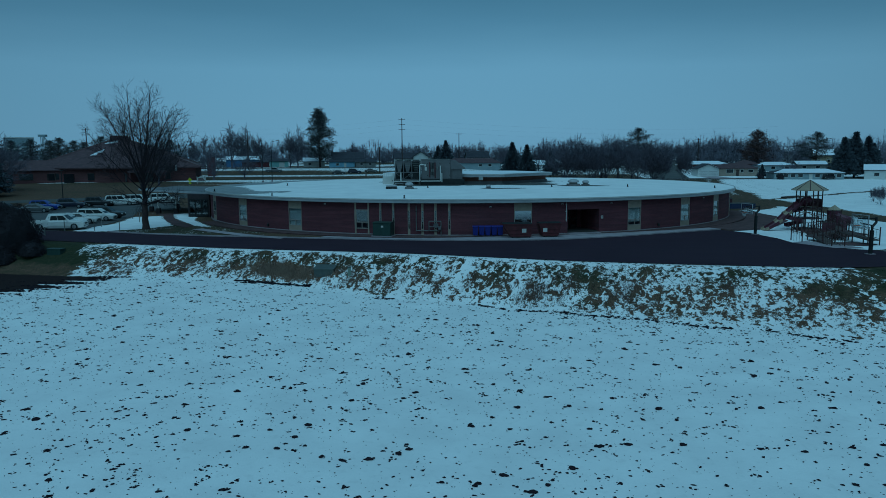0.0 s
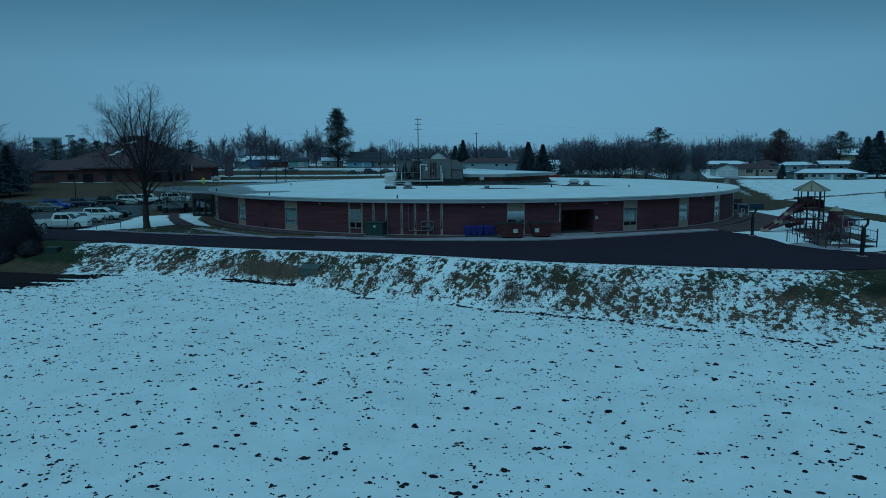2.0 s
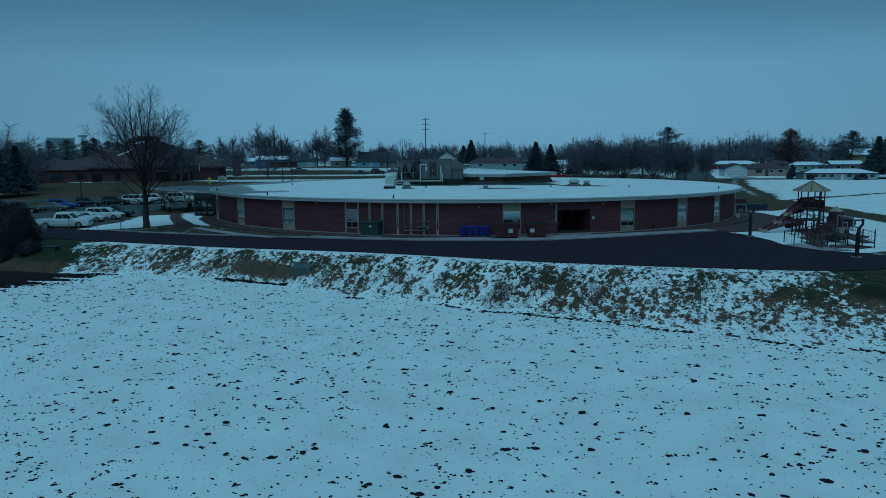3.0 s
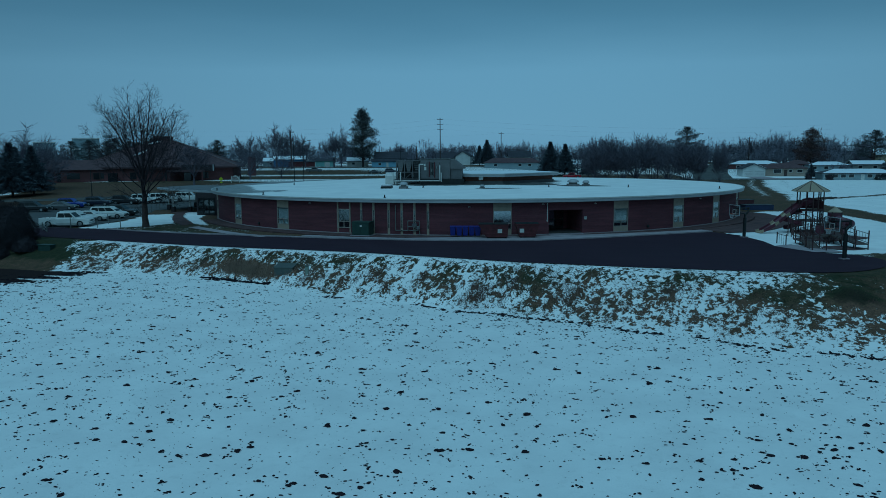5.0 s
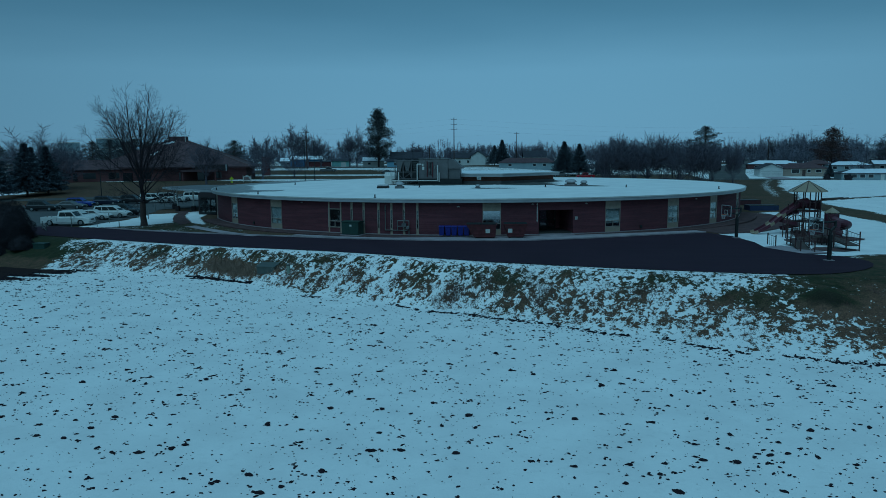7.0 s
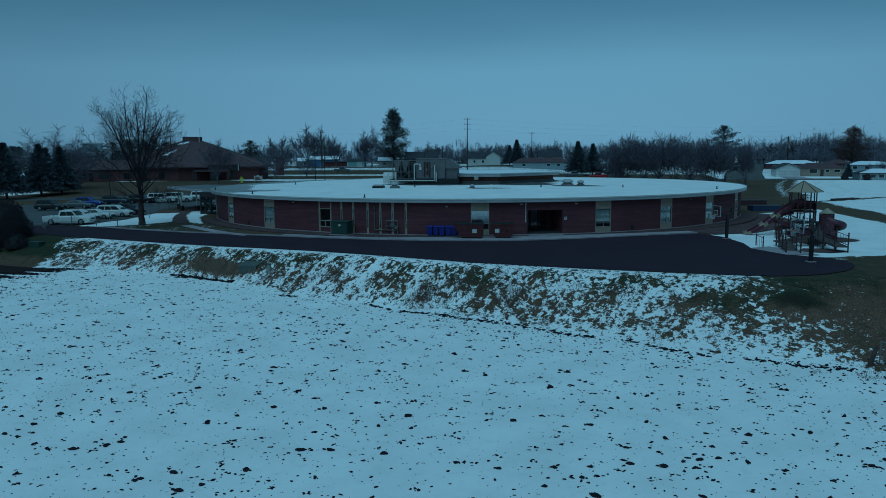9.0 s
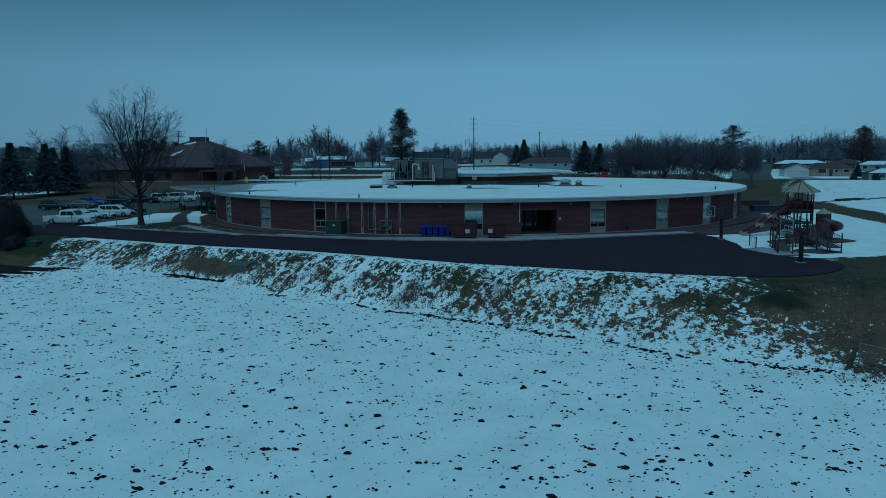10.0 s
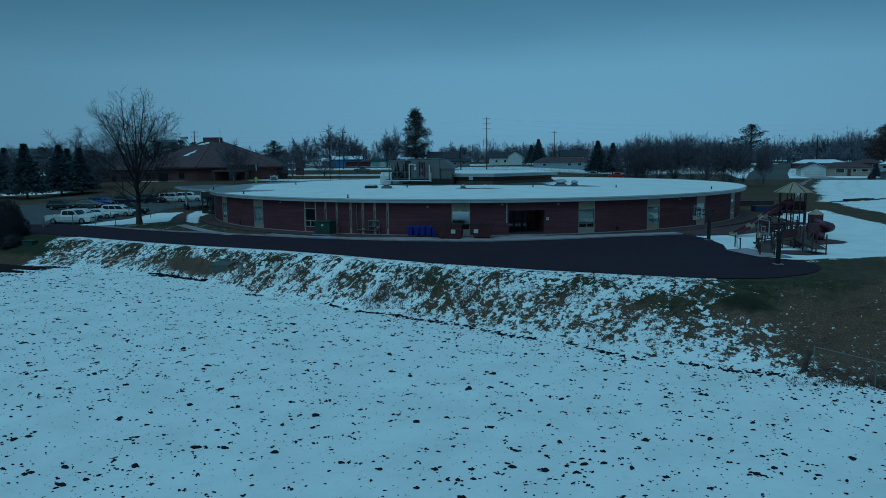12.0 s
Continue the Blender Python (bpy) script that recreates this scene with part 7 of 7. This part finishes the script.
def power_pole(x, y, h, arms, turn, label):
    t = thing("utility_pole", pose(x, y, land(x, y), 0, 0, turn), label, "utility pole", "utility poles")
    part("pole", tube(bmesh.new(), (0, 0, -0.3), (0, 0, h), 0.24, 0.14, 10), M_BARK, t)
    for k in range(arms):
        z = h - 0.7 - 1.9 * k
        arm_ob = part("crossarm", box(bmesh.new(), (-1.25, -0.06, z), (1.25, 0.06, z + 0.14)), M_BARK, t)
        for xx in (-1.15, 0.0, 1.15):
            part("insulator", tube(bmesh.new(), (xx, 0, z + 0.14), (xx, 0, z + 0.42), 0.06, n=6), M_GREYPAINT, arm_ob)


POLES = ((-15.6, 277.5, 20.0, 3), (7.8, 336.8, 15.6, 1), (-22.9, 260.6, 9.4, 0), (-80.9, 297.9, 16.2, 1), (-130, 262, 17, 2), (118, 330, 13, 1), (61.5, 250, 12, 1))
for k, (x, y, h, n) in enumerate(POLES):
    power_pole(x, y, h, n, 18, "wooden utility pole above the far houses")


def cable(a, b, sag, label="thin black power cable between poles"):
    bm = bmesh.new()
    a, b = Vector(a), Vector(b)
    pts = [a.lerp(b, k / 12) - Vector((0, 0, sag * 4 * (k / 12) * (1 - k / 12))) for k in range(13)]
    for p, q in zip(pts, pts[1:]):
        tube(bm, p, q, 0.007, n=3, caps=False)
    tagged(finish("power_cable", bm, M_BLACK), label, "cable", "power cables")


def pole_top(k, dz):
    x, y, h, n = POLES[k]
    return (x, y, land(x, y) + h - dz)


for dz in (0.5, 2.4, 4.3):
    cable(pole_top(0, dz), pole_top(4, dz), 2.2)
    cable(pole_top(0, dz), (140, 300, 20.5 - dz), 2.4)
cable(pole_top(1, 0.4), pole_top(3, 0.4), 2.0)

M_SIGNY = plain("yellow_green_sign", (0.5, 0.55, 0.02), 0.4, vary=0.08)
ys = thing("crossing_sign", pose(-61.3, 172.8, land(-61.3, 172.8)), "yellow-green diamond warning sign on a post", "road sign")
part("post", tube(bmesh.new(), (0, 0, -0.2), (0, 0, 2.6), 0.05), M_GALV, ys)
part("plate", box(bmesh.new(), (-0.38, -0.03, -0.38), (0.38, 0.0, 0.38), pose(0, -0.05, 2.3, 0, 45, 0)), M_SIGNY, ys)
part("lower_plate", box(bmesh.new(), (-0.3, -0.06, 1.3), (0.3, -0.03, 1.65)), M_SIGNY, ys)
sg = thing("lawn_sign", pose(-65.0, 191.9, land(-65.0, 191.9), 0, 0, 8), "white framed board sign on two posts", "sign")
for x in (-1.1, 1.1):
    part("post", box(bmesh.new(), (x - 0.07, -0.07, -0.2), (x + 0.07, 0.07, 1.9)), M_WHITE, sg)
part("board", box(bmesh.new(), (-1.03, -0.05, 0.5), (1.03, 0.05, 1.6)), M_WHITE, sg)
part("top_panel", hull(bmesh.new(), [(x, y, z) for y in (-0.05, 0.05) for x, z in ((-0.8, 1.62), (0.8, 1.62), (0.0, 2.05))]), M_WHITE, sg)
for k in range(3):
    part("line", box(bmesh.new(), (-0.85, -0.062, 0.65 + 0.3 * k), (0.85 - 0.2 * k, -0.0505, 0.82 + 0.3 * k)), M_DUMP, sg)

# ---------------------------------------------------------------- church behind the parking lot
M_SHINGLE = plain("brown_shingle", (0.11, 0.056, 0.06), 0.9, vary=0.3, scale=0.8, bump_d=0.03)
M_BROWNBRICK = brick_mat("church_brick", (0.14, 0.045, 0.047), (0.18, 0.058, 0.058), (0.13, 0.08, 0.08), 0.25)
M_DARKGLASS = plain("dark_window_glass", (0.02, 0.022, 0.025), 0.12, spec=0.6)
M_RIDGE = plain("ridge_shingle", (0.17, 0.1, 0.1), 0.9, vary=0.25, scale=0.8)
church = thing("church_building", pose(-97.5, 217.5, 1.7, 0, 0, 14), "broad brown brick church under a tall pyramid roof", "church")
CR = [(27 * math.cos(radians(30 + 60 * k)), 21 * math.sin(radians(30 + 60 * k))) for k in range(6)]
part("wall", prism(bmesh.new(), [(x * 0.94, y * 0.94) for x, y in CR], -1.5, 4.0), M_BROWNBRICK, church)
topr = [(x * 0.12, y * 0.12) for x, y in CR]
for k in range(6):
    a, b, c, d = CR[k], CR[(k + 1) % 6], topr[(k + 1) % 6], topr[k]
    bm = bmesh.new()
    hull(bm, [(*a, 3.7), (*b, 3.7), (*a, 4.1), (*b, 4.1), (*c, 11.8), (*d, 11.8), (*c, 12.0), (*d, 12.0)])
    part("roof_slope", bm, M_SHINGLE, church, "brown shingle roof slope")
part("tower", prism(bmesh.new(), [(-2.6, -2.0), (2.6, -2.0), (2.6, 2.0), (-2.6, 2.0)], 11.5, 13.4), M_SHINGLE, church)
part("tower_edge", box(bmesh.new(), (2.45, -2.1, 11.4), (2.65, -2.0, 13.4)), M_WHITE, church)


def on_slope(k, u, v, lift=0.0):
    """A point on the church's roof slope k: u along its eave, v from the eave to the top."""
    a, b, c, d = CR[k], CR[(k + 1) % 6], topr[(k + 1) % 6], topr[k]
    lo = Vector((a[0] + (b[0] - a[0]) * u, a[1] + (b[1] - a[1]) * u, 4.1))
    hi = Vector((d[0] + (c[0] - d[0]) * u, d[1] + (c[1] - d[1]) * u, 12.0))
    return lo.lerp(hi, v) + Vector((0, 0, lift))


for k in range(6):
    part("ridge_cap", tube(bmesh.new(), on_slope(k, 0, 0.0, 0.08), on_slope(k, 0, 1.0, 0.08), 0.2, 0.16, 6), M_RIDGE, church, "paler ridge cap")
for k, u0, u1, v0, v1 in ((3, 0.3, 0.75, 0.86, 0.93), (3, 0.55, 0.95, 0.9, 0.97), (3, 0.55, 0.66, 0.42, 0.58), (3, 0.62, 0.72, 0.52, 0.66)):
    q = [on_slope(k, u0, v0), on_slope(k, u1, v0 + 0.02), on_slope(k, u1 - 0.04, v1), on_slope(k, u0 + 0.06, v1 - 0.01)]
    part("roof_snow", hull(bmesh.new(), [p + Vector((0, 0, dz)) for p in q for dz in (0.02, 0.16)]), M_SNOW, church, "thin patch of old snow")
part("tower_mast", tube(bmesh.new(), (2.4, 0, 13.4), (2.4, 0, 16.2), 0.05, n=6), M_GALV, church)
for x0, x1 in ((-12, -9.5), (2, 4.2), (9, 11.0)):
    part("door", box(bmesh.new(), (x0, -18.05, -0.3), (x1, -17.02, 2.4)), M_DARKGLASS, church)
for x in (-16, -6, -2, 14):
    w = part("window", box(bmesh.new(), (x, -17.95, 0.6), (x + 1.8, -17.05, 2.6)), M_BARK, church)
    part("pane", box(bmesh.new(), (x + 0.12, -18.0, 0.72), (x + 1.68, -17.96, 2.48)), M_DARKGLASS, w)
part("porch", box(bmesh.new(), (5, -21.5, 2.6), (15, -16.5, 3.2)), M_SHINGLE, church)
for x in (5.3, 14.5):
    part("porch_post", box(bmesh.new(), (x, -21.3, -0.5), (x + 0.4, -20.9, 2.6)), M_BROWNBRICK, church)
# solid dark box before the wall: the notch's shade put into its colour
part("recess", box(bmesh.new(), (8.5, -18.6, 2.9), (17.5, -16.0, 4.7)), M_DARKPANEL, church, "dark box in place of the shaded notch under the roof")
part("recess_post", box(bmesh.new(), (17.3, -18.75, 2.9), (17.6, -18.61, 4.7)), M_FASCIA, church)
bt_ob = thing("bell_tower", pose(-79.6, 246.0, land(-79.6, 246), 0, 0, 14), "square brown brick tower beside a church", "tower")
part("shaft", box(bmesh.new(), (-1.3, -1.3, -0.6), (1.3, 1.3, 6.4), bevel=0.04), M_BROWNBRICK, bt_ob)
part("cap", box(bmesh.new(), (-1.4, -1.4, 6.4), (1.4, 1.4, 6.65), bevel=0.03), M_SHINGLE, bt_ob)
wk = thing("covered_walk", pose(-84.6, 244.6, land(-84.6, 244.6), 0, 0, 14), "flat roofed walk between church and tower", "covered walk")
part("slab", box(bmesh.new(), (-6.5, -1.8, 2.5), (7.5, 1.8, 2.85), bevel=0.03), M_SHINGLE, wk)
for x in (-6.0, -2.5, 1.0):
    part("post", box(bmesh.new(), (x - 0.12, -1.5, -0.5), (x + 0.12, -1.26, 2.5)), M_DARKPANEL, wk)


def house(name, label, m, w, d, h, rise, wall_m, roof_m, windows=(), doors=(), snow=True, hip=False, group="houses", frame_m=None):
    """A house whose ridge runs along x and whose front looks to -y."""
    t = thing(name, m, label, "house", group)
    hw, hd, o = w / 2, d / 2, 0.45
    bm = bmesh.new()
    prism(bm, [(-hw, -hd), (hw, -hd), (hw, hd), (-hw, hd)], -2.0, h)
    part("wall", bm, wall_m, t)
    e = 0 if not hip else min(hd, hw) * 0.9
    if not hip:
        for s in (-1, 1):
            part("gable", hull(bmesh.new(), [(s * hw, -hd, h), (s * hw, hd, h), (s * hw, 0, h + rise), (s * (hw - 0.2), -hd, h), (s * (hw - 0.2), hd, h), (s * (hw - 0.2), 0, h + rise)]), wall_m, t)
    for s in (-1, 1):
        k = rise * o / hd
        pts = [(-hw - o, s * (hd + o), h - k), (hw + o, s * (hd + o), h - k), (hw + o - e, 0, h + rise), (-hw - o + e, 0, h + rise)]
        slope = part("roof", hull(bmesh.new(), pts + [(x, y, z + 0.16) for x, y, z in pts]), roof_m, t)
        if snow and s == -1:
            q = [(x * 0.985, y * 0.97 if abs(y) > 0.1 else -0.1, z + 0.165 + (0.02 if abs(y) < 0.1 else 0.0)) for x, y, z in pts]
            part("roof_snow", hull(bmesh.new(), q + [(x, y, z + 0.1) for x, y, z in q]), M_SNOW, slope)
    if hip:
        for s in (-1, 1):
            pts = [(s * (hw + o), -hd - o, h - rise * o / hd), (s * (hw + o), hd + o, h - rise * o / hd), (s * (hw + o - e), 0, h + rise)]
            part("roof", hull(bmesh.new(), pts + [(x, y, z + 0.16) for x, y, z in pts]), roof_m, t)
    for x, z, ww, hh in windows:
        wd = part("window", box(bmesh.new(), (x - ww / 2, -hd - 0.06, z), (x + ww / 2, -hd - 0.002, z + hh)), frame_m or S_WHITE, t)
        part("pane", box(bmesh.new(), (x - ww / 2 + 0.1, -hd - 0.075, z + 0.1), (x + ww / 2 - 0.1, -hd - 0.062, z + hh - 0.1)), M_DARKGLASS, wd)
    for x, ww, hh, dm in doors:
        dr = part("door", box(bmesh.new(), (x - ww / 2, -hd - 0.08, -0.1), (x + ww / 2, -hd - 0.002, hh)), dm, t)
        if ww > 2:
            for q in range(1, 4):
                part("groove", box(bmesh.new(), (x - ww / 2 + 0.05, -hd - 0.095, hh * q / 4), (x + ww / 2 - 0.05, -hd - 0.082, hh * q / 4 + 0.05)), M_GREYPAINT, dr)
    return t


S_WHITE, S_BLUE = plain("white_siding", (0.66, 0.65, 0.62), 0.6, vary=0.12, scale=0.5), plain("pale_blue_siding", (0.24, 0.31, 0.33), 0.6, vary=0.12, scale=0.5)
S_TEAL, S_TAN = plain("teal_siding", (0.22, 0.48, 0.46), 0.6, vary=0.12, scale=0.5), plain("tan_siding", (0.38, 0.3, 0.2), 0.6, vary=0.15, scale=0.5)
S_GREY, S_BRIGHT = plain("grey_siding", (0.22, 0.22, 0.21), 0.6, vary=0.15, scale=0.5), plain("bright_blue_siding", (0.05, 0.2, 0.4), 0.6, vary=0.12, scale=0.5)
S_SKY = plain("light_blue_siding", (0.18, 0.4, 0.52), 0.6, vary=0.12, scale=0.5)
M_TANBRICK = brick_mat("tan_brick", (0.34, 0.25, 0.2), (0.4, 0.3, 0.24), (0.32, 0.28, 0.25), 0.2)
M_GREYROOF = plain("grey_shingle", (0.046, 0.044, 0.054), 0.9, vary=0.3, scale=0.8)


def plot(x, y, turn=0.0, dz=0.0):
    return pose(x, y, land(x, y) + dz, 0, 0, turn)


house("church_wing", "low brown brick wing with dark windows and a brown roof", plot(-121, 199.5, 33, 0.3), 34, 14, 3.2, 2.6, M_BROWNBRICK, M_SHINGLE, [(-13, 0.5, 3.0, 1.8), (-8, 0.3, 2.2, 2.2), (-3, 0.5, 3.4, 1.8), (3.5, 0.5, 3.4, 1.8), (10, 0.5, 3.0, 1.8)], [(-0.2, 1.1, 2.2, M_DARKGLASS)], False, True, frame_m=M_BARK)
# row of houses across the street
W1 = ((-2.6, 0.9, 2.6, 1.5), (1.7, 1.2, 1.2, 1.0), (4.7, 1.2, 1.9, 1.0))
house("brick_bungalow", "tan brick bungalow with a brown roof", plot(107.6, 263.6, -6), 14.5, 9, 2.7, 1.5, M_TANBRICK, M_SHINGLE, W1, [(0.1, 1.0, 2.1, M_BARK)], False, True)
g1 = house("garage", "white double garage with a snowy gable roof", plot(96.2, 261.4, 84), 9.5, 7.4, 2.7, 1.6, S_WHITE, M_GREYROOF, (), (), True)
for yy in (-1.75, 1.75):
    dd = part("door", box(bmesh.new(), (-4.84, yy - 1.6, -0.1), (-4.752, yy + 1.6, 2.2)), S_WHITE, g1, "white garage door")
    for q in range(1, 4):
        part("groove", box(bmesh.new(), (-4.855, yy - 1.5, 0.55 * q), (-4.842, yy + 1.5, 0.55 * q + 0.05)), M_GREYPAINT, dd)
house("white_ranch_house", "long pale blue house with many windows and snowy roof", plot(121.8, 240, -10, -0.3), 21.5, 10, 2.3, 1.1, S_BLUE, M_GREYROOF, [(-9.5 + 2.3 * k, 0.9, 1.6, 1.2) for k in range(4)] + [(2.6 + 2.2 * k, 0.9, 1.6, 1.2) for k in range(4)], [(0.6, 1.0, 2.1, M_WHITE)], True, True)
house("pale_house", "low house with a broad snowy roof behind the garage", plot(111, 303, -12, -0.9), 19, 10, 2.6, 1.2, M_BROWNBRICK, M_GREYROOF, [(-6, 1, 1.8, 1.1), (2, 1, 1.8, 1.1), (6, 1, 1.8, 1.1)], (), True, True)
house("dark_house", "low dark house with a brown roof among snow", plot(127.5, 301, -12, -0.7), 9, 9, 2.6, 1.4, M_BROWNBRICK, M_SHINGLE, [(-2, 1, 1.8, 1.1), (2, 1, 1.8, 1.1)], (), False, True)
house("pale_house", "pale blue house with a snowy roof", plot(133, 287, -12, -0.4), 14, 9, 2.5, 1.1, S_BLUE, M_GREYROOF, [(-5, 1, 1.6, 1.2), (-1, 1, 1.6, 1.2), (4, 1, 1.6, 1.2)], (), True, True)
house("pale_house", "pale grey house with a snowy gable roof", plot(148, 288, -12, -0.3), 11, 9, 2.6, 1.2, S_GREY, M_GREYROOF, [(-3, 1, 1.6, 1.2), (2, 1, 1.6, 1.2)])
house("pale_house", "white house with a snowy roof at the street's end", plot(147.5, 234.5, -30), 15, 9, 3.0, 1.6, S_WHITE, M_GREYROOF, [(-4, 1, 1.6, 1.2), (2, 1, 1.6, 1.2)], [(5, 1, 2.1, M_BARK)])
house("tan_house", "tall tan house with a steep snowy roof", plot(176, 331, -20), 8, 9, 4.8, 2.6, S_TAN, M_GREYROOF, [(-2, 1.6, 1.2, 1.3), (2, 1.6, 1.2, 1.3)])
house("hill_house", "distant house with a snowy roof among trees", plot(204, 420, -20), 12, 9, 6.6, 2.4, S_GREY, M_GREYROOF, [(-3, 1, 1.5, 1.2), (3, 1, 1.5, 1.2)])
# houses behind the school
house("gabled_house", "blue-grey two-storey house with a dark gabled roof", plot(-45, 340, 8), 14.5, 10, 4.0, 2.9, S_GREY, M_GREYROOF, [(-3, 2.6, 1.1, 1.2), (3.6, 2.6, 1.1, 1.2)], (), False)
house("porch_house", "light blue low wing with a grey roof", plot(-46.5, 331, 6), 11.5, 6, 2.6, 0.9, S_SKY, M_GREYROOF, [(-2, 0.8, 1.4, 1.2)], [(1.5, 1.0, 2.1, M_WHITE)], False)
house("porch_house", "grey low wing with a grey roof", plot(-35.5, 331, 6), 9, 7, 2.4, 1.1, S_GREY, M_GREYROOF, [(-2, 0.8, 1.4, 1.2), (2, 0.8, 1.4, 1.2)], (), False)
house("gabled_house", "white house with a dark roof and a tall gable", plot(-17.5, 342, 6), 11, 9, 3.6, 2.4, S_WHITE, M_GREYROOF, [(-2, 1.2, 1.1, 1.3), (2, 1.2, 1.1, 1.3)], (), False)
house("gabled_house", "white gabled house turned towards the field", plot(-9.6, 341, 82), 9, 7.0, 4.2, 2.2, S_WHITE, M_GREYROOF, (), (), False)
house("shed", "teal shed with a grey roof", plot(-83, 363, 10), 9, 8, 2.8, 1.0, S_TEAL, M_GREYROOF, (), [(1.5, 2.6, 2.2, S_WHITE)], False)
house("shed", "long bright blue shed with a snowy roof", plot(-101, 362, 14), 16, 10, 3.6, 1.6, S_BRIGHT, M_GREYROOF, (), ())
house("trailer", "dark red-brown trailer by the far street", plot(-92, 352, 14), 13, 3, 2.4, 0.2, M_DUMP, M_GREYROOF, (), (), False)
house("low_house", "low blue-grey house with a long brown roof", plot(12.5, 300, 2), 23, 9, 2.6, 1.7, S_BLUE, M_SHINGLE, [(-7, 1, 1.5, 1.1), (3, 1, 1.5, 1.1), (7, 1, 1.5, 1.1)], (), False, True)
house("gabled_house", "tall white house with a dark gabled roof", plot(16, 331, 4), 10, 8, 4.6, 2.6, S_WHITE, M_GREYROOF, [(-2, 2.6, 1.1, 1.2), (2, 2.6, 1.1, 1.2)], (), False)
house("low_house", "low white house beside spruce trees", plot(40, 292, 0), 12, 8, 2.7, 1.6, S_WHITE, M_GREYROOF, [(-3, 1, 1.5, 1.1), (2, 1, 1.5, 1.1)], [(4.5, 1, 2, M_BARK)], True)
house("low_house", "low grey house with a snowy roof", plot(52, 300, 0), 11, 8, 2.7, 1.6, S_GREY, M_GREYROOF, [(-3, 1, 1.5, 1.1), (2, 1, 1.5, 1.1)], (), True)
house("low_house", "small pale house far behind bare trees", plot(-62, 345, 10), 10, 8, 2.7, 1.6, S_WHITE, M_GREYROOF, [(-2, 1, 1.5, 1.1)], (), True)
house("low_house", "small blue house far behind bare trees", plot(-112, 372, 12), 12, 8, 2.7, 1.6, S_BLUE, M_GREYROOF, [(-2, 1, 1.5, 1.1)], (), True)
# works buildings far off
for x, y, w, d, h, a in ((-325.5, 498, 14, 14, 15, 35), (-313, 530, 18, 16, 18, 35), (-318, 384, 40, 24, 11.5, 40)):
    t = thing("works_building", plot(x, y, a), "large pale blue-grey works building far off", "factory", "works buildings")
    part("wall", box(bmesh.new(), (-w / 2, -d / 2, -3), (w / 2, d / 2, h)), S_BLUE, t)
    part("roof_edge", box(bmesh.new(), (-w / 2 - 0.3, -d / 2 - 0.3, h), (w / 2 + 0.3, d / 2 + 0.3, h + 0.8)), S_WHITE, t)
    part("band", box(bmesh.new(), (-w / 2 - 0.05, -d / 2 - 0.05, h * 0.55), (w / 2 + 0.05, d / 2 + 0.05, h * 0.6)), S_WHITE, t)
lg = thing("grain_elevator", plot(-291.9, 524.2), "thin steel grain elevator leg far off", "elevator")
for sx in (-1, 1):
    for sy in (-1, 1):
        part("leg", tube(bmesh.new(), (sx * 1.2, sy * 1.2, -1), (sx * 0.9, sy * 0.9, 20), 0.25, n=6), S_BLUE, lg)
part("head", box(bmesh.new(), (-2.6, -1.6, 19), (2.6, 1.6, 20.6)), S_BLUE, lg)
part("spout", tube(bmesh.new(), (1, 0, 19), (6, 0, 12), 0.3, n=6), S_BLUE, lg)

# low plank footbridge on the path beyond the playground
fb = thing("footbridge", pose(69.5, 140.9, land(69.5, 140.9), 0, 0, 35.8), "low weathered brown plank footbridge on the path", "footbridge")
for y0 in (-0.55, 0.47):
    part("side_beam", box(bmesh.new(), (-3.4, y0, -0.1), (3.4, y0 + 0.08, 0.3), bevel=0.01), M_RAMP, fb)
for k in range(22):
    part("plank", box(bmesh.new(), (-3.38 + 0.307 * k, -0.47, 0.16), (-3.1 + 0.307 * k, 0.47, 0.21)), M_RAMP, fb)
